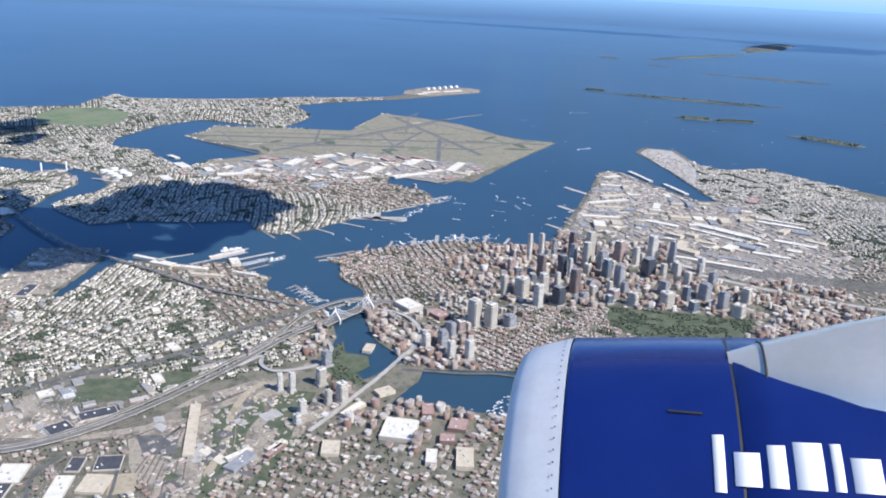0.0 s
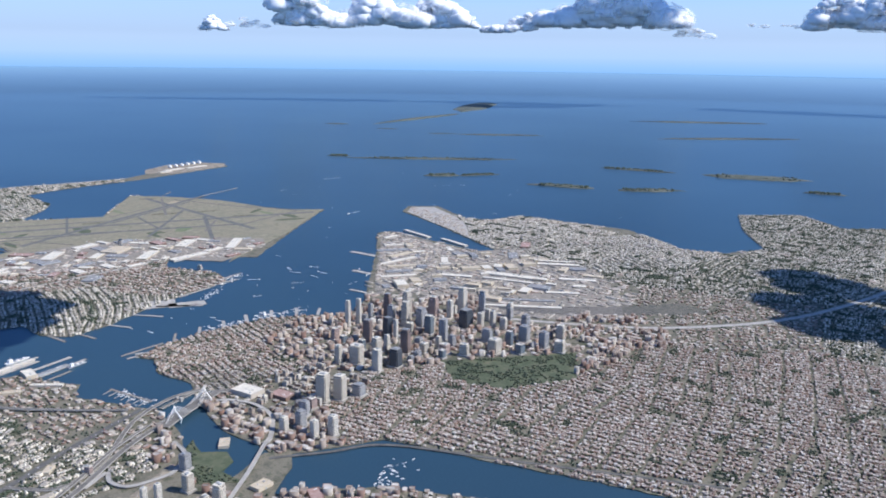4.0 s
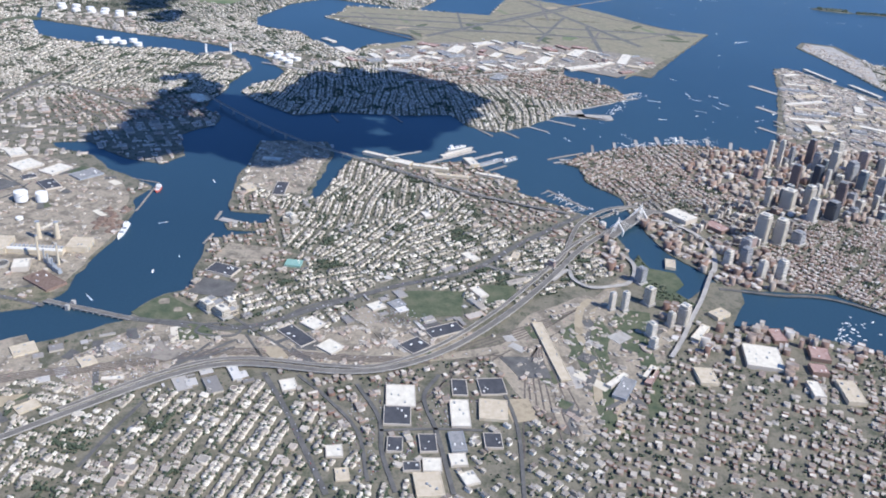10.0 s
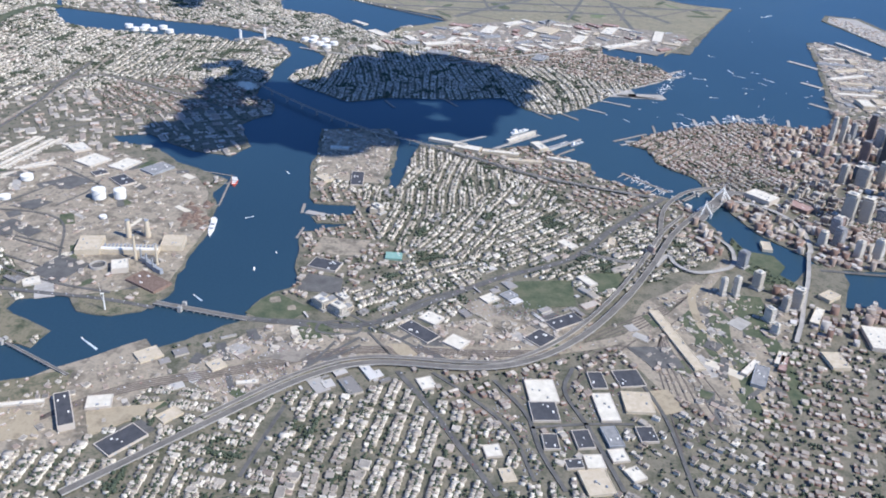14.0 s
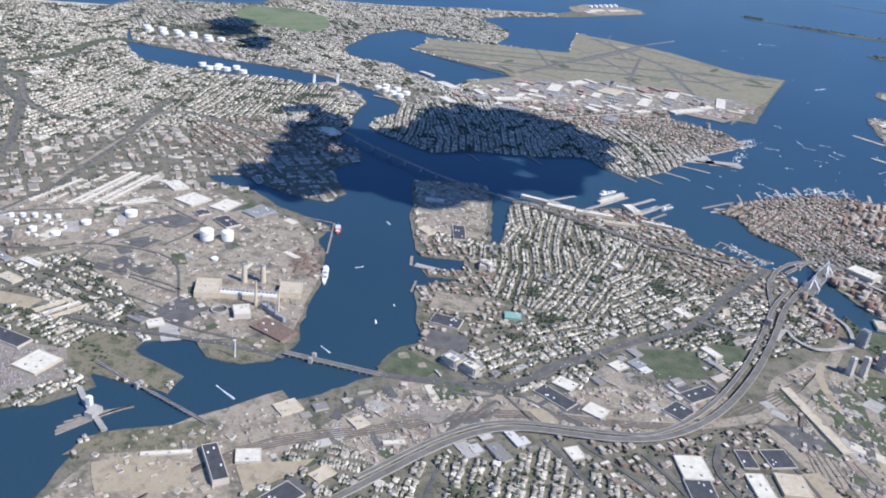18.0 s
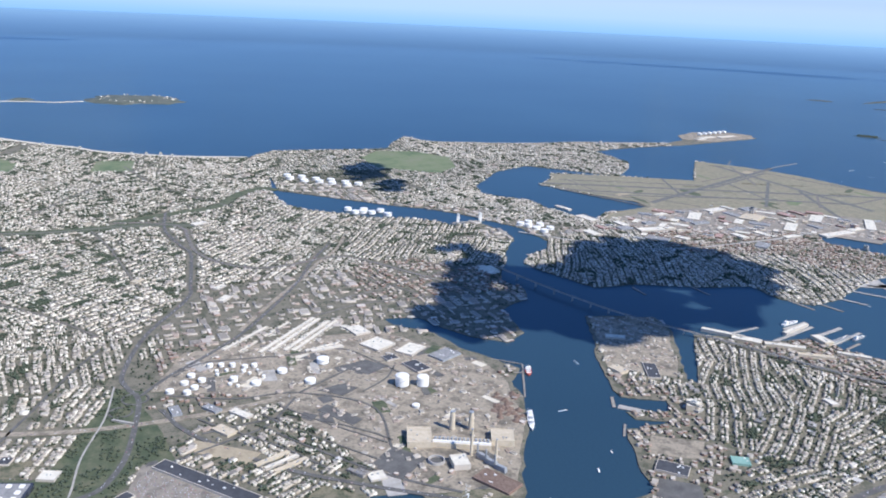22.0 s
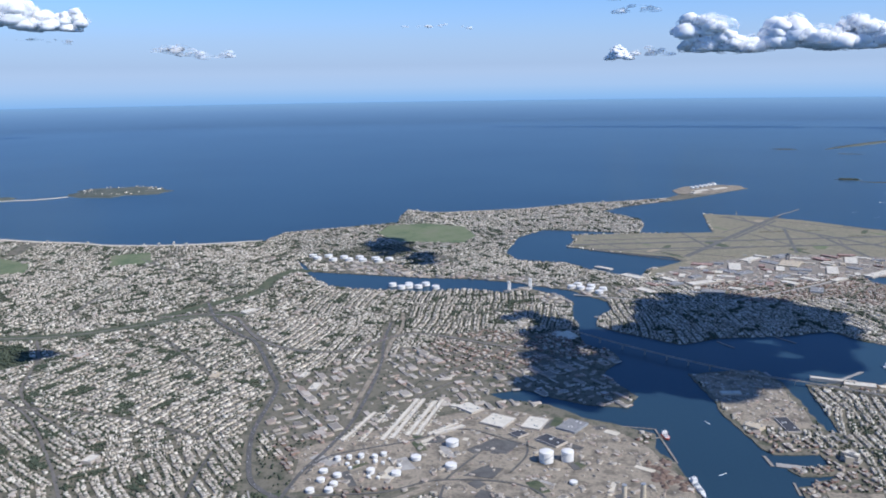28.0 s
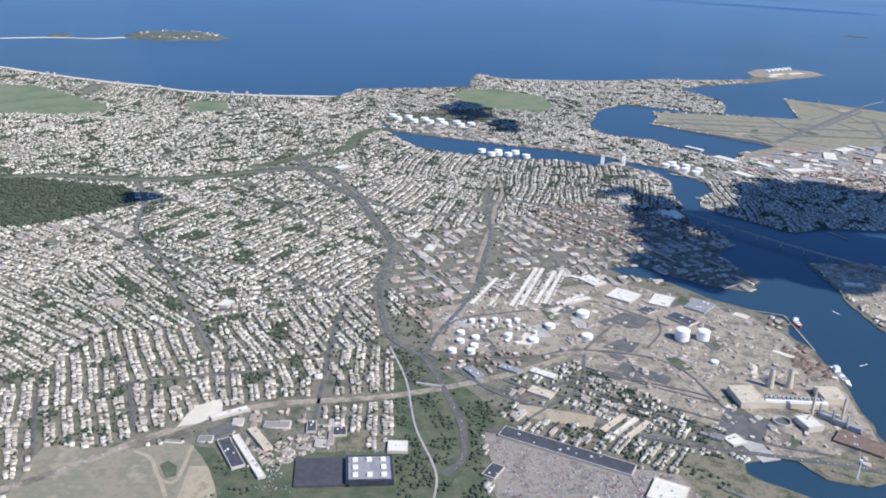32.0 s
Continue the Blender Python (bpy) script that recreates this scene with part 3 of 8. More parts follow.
sheet("airport_apron", "pale concrete apron round the terminals", "apron",
      [(128, -110), (150, -135), (164, -138), (182, -105), (186, -70), (178, -40), (160, -14), (142, -22), (138, -55), (146, -85)], APRON, 0.075)
COMMON = [(-12, -134), (-17, -150), (-24, -172), (-40, -160), (-38, -140), (-26, -130)]
sheet("park", "large wooded city park", "park", COMMON, GRASS)
sheet("playing_field", "green ball field with tan infield", "playing field", [(-46, -7), (-46, -19), (-56, -17), (-56, -7)], GRASS, 0.08)
sheet("playing_field", "small green playing field", "playing field", [(-44, -23), (-44, -30), (-50, -30), (-51, -23)], GRASS, 0.08)
sheet("playground", "riverside ball field with tan infields", "playing field", [(-52.9, 44), (-46.3, 38.8), (-52.7, 32.2), (-56.2, 36), (-55.3, 41.3)], GRASS, 0.07)
for cx, cy, r in ((-49, 38.7, 1.3), (-52.1, 35.8, 1.0)):
    sheet("infield", "bare tan infield of a ball field", "playing field", ring(cx, cy, r, r * 0.9, 20, 12, 3), DIRT, 0.085, False, 0, 0.05)
sheet("paved_lot", "wide grey riverside car lot", "lot", [(-45.7, 34.9), (-39.3, 32.3), (-42.1, 25.8), (-47.9, 26.9)], ASPHALT, 0.08)
sheet("paved_lot", "bare tan wharf lot by the river", "lot", [(-31.3, 31.6), (-23.8, 28.9), (-26.3, 19), (-33, 21.9)], DIRT, 0.08)
sheet("paved_lot", "grey fenced lot below the viaduct", "lot", [(-67, 41.2), (-62.8, 37.9), (-66.3, 32.2), (-69.3, 35.4)], APRON, 0.127)
sheet("paved_lot", "dark square lot beside the yards", "lot", [(-67.5, 52.6), (-64.9, 51.4), (-66.1, 49.7), (-68.2, 51.1)], ASPHALT, 0.127)
strip("road", "oval road loop by the bridge", "road", [(-59.1, 31.7), (-57.6, 30.7), (-57.4, 27.4), (-59.2, 24.1), (-61.4, 24.9), (-61.5, 28.2), (-60.4, 31.4), (-59.1, 31.7)], 0.55, ASPHALT, 0.145, 0.1, 0.6)
strip("road", "grey slip road beside the viaduct", "road", [(-63.6, 28.6), (-67.9, 31.6), (-71.8, 34.8), (-73.5, 38.3)], 0.5, ASPHALT, 0.148, 0.1, 0.6)
strip("road", "short grey link between ramps", "road", [(-68.6, 29.8), (-65.2, 24.5)], 0.5, ASPHALT, 0.151, 0.1, 0.6, False)
sheet("riverside_park", "green park by the river basin", "park", [(-30, -62), (-44, -62), (-54, -67), (-50, -58), (-38, -57)], GRASS, 0.07)
sheet("yard", "bare tan industrial ground round the power station", "yard", [(-44, 78), (-49, 63), (-44, 59), (-18, 53), (0, 54), (12, 58), (18, 66), (30, 82), (24, 105), (14, 128), (-6, 130), (-8, 105)], DIRT, 0.05, True)
sheet("yard", "bare demolition ground beside the railway", "yard", [(-60, 60), (-70, 55), (-86, 66), (-90, 92), (-74, 85)], DIRT, 0.05, True)
sheet("yard", "tan and grey yards under the viaduct", "yard", [(-57, 40), (-62, 20), (-58, 0), (-62, -20), (-70, -12), (-72, 10), (-69, 30), (-80, 46), (-70, 54)], DIRT, 0.045, True)
sheet("rail_yard", "brown railway yard with many tracks", "railway yard", [(-56, -30), (-48, -44), (-62, -58), (-78, -48), (-94, -30), (-80, -22), (-70, -20)], DIRT, 0.05, True)
sheet("grassland", "green flood land beside the parkway", "grassland", [(-5, 138), (-6, 131), (-13.5, 129.5), (-20, 125.5), (-28, 121.4), (-34, 118.5), (-36, 124.6), (-52, 126), (-66, 119), (-64, 140), (-46, 139), (-30, 138.5)], GRASS, 0.05, True)
sheet("field", "dry tan open field with paths", "field", [(-37, 192), (-38, 178), (-36.2, 171.5), (-41, 165), (-62, 164), (-64, 194)], DRYGRASS, 0.05, True)
sheet("field", "pale sandy clearing in the open field", "field", [(-43, 169.5), (-43.1, 166.7), (-48.9, 164.8), (-53.3, 165.8), (-53, 170.2)], TANSOIL, 0.062, False)
sheet("verge", "overgrown green strip between field and works", "verge", [(-37.3, 170.1), (-38.6, 166.4), (-48.6, 161.4), (-52.9, 163.8), (-44.6, 166.2)], GRASS, 0.066, False)
sheet("gravel_lot", "bright white gravel lot beside the railway", "lot", [(-32.2, 173.3), (-25.7, 171.3), (-23.3, 167.3), (-28.3, 166.8), (-31.2, 170.2)], SAND, 0.10, True)
sheet("paved_lot", "wide grey fenced lot beside the power station", "lot", [(-35.5, 84.2), (-28.6, 79.8), (-32.8, 73.9), (-40, 78.5)], ASPHALT, 0.12, True)
sheet("paved_lot", "dark asphalt lot in the industrial land", "lot", [(-14.1, 95.2), (-11.2, 93.3), (-17.7, 85.8), (-20.4, 87.8)], ASPHALT, 0.12, True)
sheet("paved_lot", "dark asphalt lot between the tanks", "lot", [(-4.8, 95.7), (-1.5, 91.2), (-3.1, 87), (-7.2, 90.2)], ASPHALT, 0.12, True)
sheet("paved_lot", "dark square lot beside the gas tanks", "lot", [(7, 91), (12, 86), (8.5, 80.5), (3.5, 85)], ASPHALT, 0.125, True)
sheet("basin", "dark rainwater basin between the tanks", "pond", [(12, 101), (16, 97.5), (14.5, 94.6), (11.6, 97.8)], ASPHALT, 0.13, True)
sheet("tan_lot", "bare tan lot beside long sheds", "lot", [(-26.5, 117), (-31, 104), (-35, 106), (-31, 116)], TANSOIL, 0.11, True)
sheet("dock_land", "worn paved dockland between the sheds", "yard", [(20, -168), (60, -158), (100, -205), (95, -236), (60, -242), (20, -225), (-6, -205), (4, -186)], APRON, 0.05, False)
strip("path", "pale dirt path across the field", "path", [(-38.7, 178.3), (-41.0, 175.4), (-45.9, 173.2), (-46.3, 170.8), (-37.5, 170.0)], 0.6, TANSOIL, 0.072, 0.05)
strip("path", "pale dirt path to the field edge", "path", [(-45.9, 173.2), (-50.2, 171.6)], 0.6, TANSOIL, 0.075, 0.05, None, False)
sheet("verge", "round green patch in the field", "verge", [(-42.5, 173.9), (-41.4, 172.9), (-42.9, 171.3), (-45.3, 171.0), (-45.9, 172.4)], GRASS, 0.068, False)
strip("road", "straight grey street across the houses", "road", [(-17.8, 186.3), (-17.8, 183.6), (-16.9, 180.0), (-14.6, 168.1), (-13.8, 159.4)], 0.5, ASPHALT, 0.10, 0.1, 0.7)
strip("road", "wide grey street between houses", "road", [(-18.3, 183.9), (-33.3, 179.8)], 0.6, ASPHALT, 0.105, 0.1, 0.7, False)
strip("road", "narrow grey street between houses", "road", [(-21.8, 198.2), (-39.0, 193.0)], 0.5, ASPHALT, 0.105, 0.1, 0.6, False)
sheet("paved_lot", "dark lot of parked vehicles beside the works", "lot", [(-32.9, 168.6), (-30.5, 164.6), (-33.0, 163.5), (-35.7, 166.9)], ASPHALT, 0.08, True)
strip("wall", "long pale flood wall across the meadow", "wall", [(-18.9, 134.0), (-20.4, 129.6)], 0.5, CONCRETE, 0.4, 0.5, 0.5, False)
sheet("playing_field", "worn playing field north of the offices", "playing field", [(-35.3, 147.9), (-33.8, 142.5), (-40.0, 143.1), (-39.9, 147.9)], BANK, 0.09, True)
sheet("lawn", "green lawn round the dark office block", "lawn", [(-40, 156), (-40, 138), (-62, 139), (-62, 164), (-44, 163)], GRASS, 0.055, True)
sheet("car_park", "grey retail car park", "car park", [(-35, 124), (-45, 106), (-49, 101), (-60, 100), (-66, 112), (-66, 118), (-52, 125)], APRON, 0.07, True)
sheet("retail_yard", "grey retail park by the river", "car park", [(-46, 104), (-48, 96), (-57, 94), (-62, 103), (-60, 110)], APRON, 0.075, True)
sheet("wharf_yard", "pale concrete container terminal", "yard", [(43, 25), (43, 8), (34, 6), (4, 13), (8, 29), (24, 27)], DIRT, 0.06, True)
sheet("shore_grass", "green river bank by the dam", "river bank", [(-68, 70), (-71, 86), (-76, 90), (-75, 70)], BANK, 0.06, True)
sheet("shore_grass", "green headland below the wind turbine", "river bank", [(-52, 68), (-50.5, 62.5), (-46, 59), (-43, 63), (-44.5, 74), (-49.5, 72.5)], BANK, 0.06, True)
sheet("shore_grass", "green marshy point on the river", "river bank", [(-60, 79), (-56, 77), (-49, 85), (-45, 85), (-42, 92), (-50, 98), (-57, 91), (-55, 90)], BANK, 0.06, True)
sheet("port_yard", "worn wharf land on the harbour front", "yard", [(60, -147), (80, -156), (114, -174), (150, -191), (150, -196), (104, -210), (96, -206), (80, -178), (62, -156)], APRON, 0.06, False)
sheet("port_yard", "container port with pale paving", "yard", [(125, -225), (196, -228), (208, -237), (202, -248), (168, -244), (150, -238)], CONCRETE, 0.07, True)

# highways and railways
VIADUCT = [(-96, 66), (-84, 49), (-74, 34), (-71, 23), (-74, 7), (-73, -3), (-67, -14), (-56, -26), (-42, -38), (-29, -48), (-20, -57), (-15, -62)]
strip("railway", "brown railway corridor", "railway", [(-100, 92), (-84, 78), (-74, 62), (-70, 45), (-66, 25), (-69, 5), (-70, -8), (-66, -26), (-56, -40), (-40, -56)], 2.2, DIRT, 0.09, 0.1, 1.8)
strip("road", "grey city avenue", "road", [(-55, 44), (-59, 25), (-52, 10), (-44, -5), (-37, -22), (-23, -37), (-8, -55)], 1.4, ASPHALT, 0.1, 0.1, 1.3)
strip("railway", "straight railway past the fields", "railway", [(-60, 215), (-45, 190), (-35, 177), (-26, 161), (-23, 138), (-15, 115), (0, 90), (20, 66)], 1.6, DIRT, 0.09, 0.1, 1.8)
strip("road", "green-verged parkway", "road", [(-46.5, 132), (-42.5, 128.6), (-33, 127.6), (-20, 129.3), (-9.5, 131.6), (-4, 135.5), (3, 138.2), (25, 139), (52, 135), (66, 137), (95, 143), (104, 148), (124, 158), (150, 164)], 1.1, ASPHALT, 0.1, 0.1, 1.8)
strip("path", "pale footpath along the flood land", "path", [(-62, 135), (-54, 134.3), (-46, 133.1), (-33, 135.2), (-17.8, 135.7), (-4, 138)], 0.35, CONCRETE, 0.12, 0.1, 0.5)
strip("road", "slip road from the parkway to the railway", "road", [(-8, 131.5), (-4, 130.2), (2, 128)], 0.8, ASPHALT, 0.115, 0.1, 0.8)
strip("railway", "railway through the warehouses", "railway", [(2, 128), (16, 121), (32, 115), (66, 107), (90, 104), (110, 100)], 0.9, ASPHALT, 0.11, 0.1, 1.6)
strip("verge", "green strip along the northern parkway", "verge", [(113.5, 253), (116.6, 238), (114, 211), (117.5, 194), (126, 177), (131, 161), (131.7, 149)], 6.5, GRASS, 0.062, 0.05, 3.0)
strip("road", "tree-lined northern parkway", "road", [(113.5, 253), (116.6, 238), (114, 211), (117.5, 194), (126, 177), (131, 161), (131.7, 149)], 1.0, DECK, 0.1, 0.1)
strip("verge", "green creek bed through the suburb", "verge", [(196, 127), (199, 134), (187, 141.5), (162, 147), (152, 157), (143, 167), (132, 178)], 4.5, GRASS, 0.066, 0.05, 2.6)
strip("road", "pale highway across the industrial land", "road", [(132, 178), (133, 164), (128, 153), (113, 147.5), (98, 142), (86.5, 132.5), (81.5, 121), (85, 111), (92.5, 102), (95.8, 94), (91, 85.5), (82, 75), (74, 66)], 1.3, DECK, 0.13, 0.1, 1.5)
strip("verge", "brown railway cutting between the houses", "railway", [(121, 95), (104, 97), (88, 102), (72, 105.6), (49, 112.3), (29, 117.2)], 1.3, DIRT, 0.075, 0.05, 1.1)
for pts, w in (([(74, 66), (66, 58), (58, 52)], 0.9), ([(46, 62), (58, 70), (70, 82), (78, 92)], 0.6), ([(52, 96), (62, 84), (72, 74), (82, 62), (92, 48)], 0.6), ([(40, 100), (50, 88), (56, 74), (60, 60)], 0.6), ([(100, 88), (112, 74), (120, 60), (128, 46)], 0.6),
               ([(110, 140), (118, 120), (126, 100), (136, 80)], 0.6), ([(60, 150), (80, 160), (100, 170), (120, 182)], 0.6), ([(30, 180), (60, 200), (90, 205), (112, 212)], 0.7), ([(150, 120), (170, 150), (200, 180), (240, 205)], 0.8),
               ([(140, 210), (180, 205), (220, 200), (262, 190)], 0.8), ([(-5, 172), (20, 182), (48, 196), (80, 222)], 0.7), ([(24, 150), (40, 172), (52, 200), (56, 230)], 0.6), ([(200, 60), (225, 75), (250, 100), (268, 140)], 0.8)):
    strip("road", "grey main street through the suburb", "road", pts, w, DECK, 0.095, 0.1, w * 0.5 + 0.45)
strip("road", "airport road past the old houses", "road", [(134, 30), (122, 8), (114, -20), (128, -60), (140, -85)], 1.1, CONCRETE, 0.13, 0.1, 1.2)
strip("road", "narrow avenue through the houses", "road", [(-35, 152), (-10, 150), (4, 149), (16, 147)], 0.6, ASPHALT, 0.09, 0.1, 0.8)
strip("road", "wide street below the viaduct", "road", [(-73.1, 19.2), (-82.8, 15.5), (-92.4, 12.5), (-102.8, 9.3)], 0.9, ASPHALT, 0.09, 0.1, 1.0)
strip("road", "residential street climbing between houses", "road", [(-95.1, 43.4), (-88.3, 40.7), (-80.3, 37.3)], 0.6, ASPHALT, 0.10, 0.1, 0.7)
strip("road", "grey street between brick sheds", "road", [(-55.2, 25.5), (-63.5, 18.1), (-71.1, 11.2)], 0.6, ASPHALT, 0.11, 0.1, 0.7)
strip("road", "grey road beside the rail yard", "road", [(-62.8, 24.4), (-68.8, 31.7), (-74.3, 37.9), (-78.9, 42.0)], 0.6, ASPHALT, 0.10, 0.1, 0.7)
strip("road", "grey slip road below the viaduct", "road", [(-61.2, 22.8), (-70.2, 18.7), (-73.3, 13.4)], 0.5, ASPHALT, 0.12, 0.1, 0.7)
strip("road", "grey street past low warehouses", "road", [(-74.1, 13.5), (-80.7, 8.9), (-89.5, 4.4), (-100.6, 3.5)], 0.6, ASPHALT, 0.13, 0.1, 0.7)
strip("road", "grey avenue between yards and houses", "road", [(-49.2, 57.6), (-54.8, 44.4), (-56.7, 33.5), (-59.2, 24.2), (-56.1, 17.4), (-50.7, 10.5), (-46.5, -1.2)], 0.7, ASPHALT, 0.14, 0.1, 0.8)
for pts, w in (([(10, 87), (4, 91.5), (-1, 95.6), (-6, 99.5)], 0.5), ([(1.5, 127), (9, 122), (14, 104), (17.5, 97), (18, 91), (14, 86), (5, 78)], 0.5), ([(-5, 86), (2, 81), (9, 79)], 0.45), ([(-8, 126), (-9, 112), (-6, 100), (-12, 84), (-30, 80)], 0.5),
               ([(-24, 116), (-17, 100), (-22, 86), (-26, 80)], 0.5), ([(-35, 120), (-26, 110), (-20, 104), (-8, 100)], 0.5)):
    strip("service_road", "grey service road through the tank farm", "road", pts, w, ASPHALT, 0.135, 0.1, 0.5)
for r, cx, cy in ((2.6, -9.5, 132.2), (2.2, -15.5, 133.4)):
    strip("ramp_loop", "looping slip road on green land", "road", [(cx + r * math.cos(k * 0.7), cy + r * math.sin(k * 0.7)) for k in range(9)], 0.45, ASPHALT, 0.14, 0.1, 0.3)
for k in range(9):
    strip("rail_track", "railway track in the southern rail yard", "track", [(22 + k * 1.3, -176 + k * 0.4), (9 + k * 1.0, -189 - k * 0.3), (-4 + k * 1.2, -214), (-14 + k * 1.6, -236)], 0.5, ASPHALT, 0.09 + 0.001 * k, 0.05, 0.6)
for pts, w in (([(-77.2, 3.9), (-86.3, 0.9), (-94.6, 1.0), (-103, -0.2)], 0.7), ([(-75.1, -10.1), (-81.3, -6.8), (-90.4, -7.7), (-104, -8.3)], 0.7), ([(-89.4, 1), (-89.5, -7.8), (-90.3, -15)], 0.5), ([(-77, -20), (-90, -20.5), (-106, -18)], 0.6)):
    strip("road", "worn grey street between warehouses", "road", pts, w, ASPHALT, 0.155, 0.1, 0.9)
for pts, w in (([(-21.5, 104.6), (-31.7, 91.4), (-39.7, 78.8), (-44.1, 68.4)], 0.6), ([(-18, 118), (-20.5, 114.5), (-27.7, 102.4), (-36, 92)], 0.45), ([(-16, 106), (-24, 96), (-33, 83)], 0.4), ([(-12, 103), (-20, 92), (-27, 81)], 0.4)):
    strip("road", "grey street between small houses and yards", "road", pts, w, ASPHALT, 0.158, 0.1, 0.5)
sheet("paved_lot", "worn paved ground of the warehouse district", "lot", [(-77, 11), (-75, -6), (-77, -26), (-106, -22), (-102, 9), (-88, 12)], APRON, 0.02, False)
sheet("paved_lot", "tan gravel court between warehouses", "lot", [(-82.4, -24), (-88, -24.4), (-88.7, -20), (-82.5, -20)], TANSOIL, 0.09, True)
sheet("paved_lot", "bare tan parcel by the highway", "lot", [(-53.9, 4.8), (-51.7, 0.4), (-60.7, -5.0), (-64.5, -1.5)], DIRT, 0.13, True)
sheet("paved_lot", "orange-tan gravel lot by the viaduct", "lot", [(-65.3, 20.1), (-65.5, 16.8), (-68.7, 15.2), (-69.8, 17.8)], TANSOIL, 0.132, True)
sheet("paved_lot", "cleared tan building site by the railway", "lot", [(-77.8, 85.8), (-76.7, 78.9), (-78.1, 72.5), (-84.5, 71.5), (-84.1, 84)], TANSOIL, 0.134, True)
sheet("paved_lot", "pale cleared ground beside the tower works", "lot", [(-79, 66.1), (-77.5, 55), (-80.5, 57.6), (-84.6, 64.7)], TANSOIL, 0.136, True)
sheet("paved_lot", "dark lot of parked vehicles near the viaduct", "lot", [(-85.4, 63), (-81.4, 58), (-84.1, 55.6), (-86.2, 58.6)], ASPHALT, 0.138, True)
strip("road", "river road to the bridge", "road", [(-50, 60), (-46, 70), (-42, 84), (-36, 100), (-24, 118), (-14, 126)], 1.0, ASPHALT, 0.1, 0.1, 1.2)
strip("road", "riverside parkway", "road", [(-46, -74), (-49, -86), (-52, -99), (-70, -118), (-100, -150)], 0.9, ASPHALT, 0.1, 0.1, 0.9)
strip("road", "wide highway through the rail lands", "road", [(14, -170), (-4, -190), (-20, -215), (-30, -260), (-20, -330), (10, -400)], 2.0, CONCRETE, 0.1, 0.1, 2.0)

for a, b, w in (((-94, -36), (-56, -36), 4.0), ((-90, -44), (-58, -50), 3.0)):
    strip("verge", "patchy green strip beside the tracks", "verge", [a, ((a[0] + b[0]) / 2 + 2, (a[1] + b[1]) / 2 - 1.5), b], w, GRASS, 0.056, 0.05)
strip("path", "pale dirt track through waste ground", "track", [(-92, -37), (-78, -40), (-68, -41), (-56, -43), (-50, -47)], 0.9, TANSOIL, 0.07, 0.05)
TRACK = material("railway_ballast", [(0.10, 0.085, 0.075), (0.17, 0.14, 0.12)], 1.5, rough=0.95)
for k in range(15):
    f = (k - 7) / 7
    strip("rail_track", "rusty railway track on dark ballast", "track", [(-54 + f * 0.8, -42 + f * 0.5), (-62 + f * 2.4, -29 + f * 0.5), (-71 + f * 4.5, -14 - abs(f)), (-78 + f * 9.5, -12 - f * 12)] if k % 2 else
          [(-54 + f, -42 + f * 0.6), (-66 + f * 3, -30 - f * 2.0), (-82 + f * 4, -27 - f * 4.5), (-94 + f * 3, -26 - f * 6)], 0.26, TRACK, 0.085, 0.05)
for k in range(5):
    strip("rail_track", "railway track beside the river yards", "track", [(-100 + k, 90 - k * 0.7), (-84 + k * 0.6, 77 - k * 0.6), (-75 + k * 0.5, 62), (-71.5 + k * 0.5, 45), (-67.5 + k * 0.45, 25), (-70.2 + k * 0.4, 5), (-71.5 + k * 0.4, -9)], 0.24, TRACK, 0.12, 0.05)
strip("path", "wide tan haul road beside the tracks", "track", [(-84, -35.6), (-75, -37.7), (-63, -38.4), (-54, -41.2), (-50, -44.6)], 1.5, TANSOIL, 0.092, 0.05)
sheet("verge", "overgrown green strip beside the haul road", "verge", [(-56.2, -44.4), (-60.6, -41.6), (-67, -39.4), (-75, -39.6), (-82, -38.4), (-80.5, -40.6), (-69.2, -41.8), (-63, -44.7)], GRASS, 0.094, False)
sheet("woodland", "small wooded patch by the railway", "wood", [(-58.6, -45.8), (-54.1, -49.8), (-55.6, -54.9), (-63.6, -52.3), (-69.6, -47.8), (-68.4, -45.2)], GRASS, 0.096, True)
sheet("riverside_park", "green point in the river basin", "park", [(-36, -60), (-39, -67), (-44, -67), (-49, -61.5), (-44, -58.6)], GRASS, 0.09, False)
sheet("paved_lot", "grey engine yard between the tracks", "lot", [(-70, -21.5), (-70.7, -29), (-77, -29.4), (-76.5, -23.8)], ASPHALT, 0.098, False)
YARD_PATCH = random.Random(31)
for k in range(150):   # worn patches and paved lots on the bare yards
    x, y = YARD_PATCH.choice([(YARD_PATCH.uniform(-44, 22), YARD_PATCH.uniform(58, 124)), (YARD_PATCH.uniform(-80, -56), YARD_PATCH.uniform(-20, 58)), (YARD_PATCH.uniform(-92, -60), YARD_PATCH.uniform(-54, -24))])
    P = (np.array([x]), np.array([y]))
    if any(inside(z, *P)[0] for z in ZONES) and any(inside(o, *P)[0] for o in (EVERETT, CHARLESTOWN)):
        a, b, t = YARD_PATCH.uniform(1.5, 7.5), YARD_PATCH.uniform(0.8, 3.6), YARD_PATCH.choice([-60, -30, 10, 40])
        c_, s_ = math.cos(radians(t)), math.sin(radians(t))
        quad = [(x + u * a * c_ - v * b * s_, y + u * a * s_ + v * b * c_) for u, v in ((-.5, -.5), (.5, -.4), (.45, .5), (-.5, .45))]
        sheet("paved_lot", "worn grey lot on bare ground", "lot", quad, YARD_PATCH.choice([ASPHALT, CONCRETE, GRASS, ASPHALT, SAND, ASPHALT]), 0.058 + 0.0004 * k, False, k, 0.15)

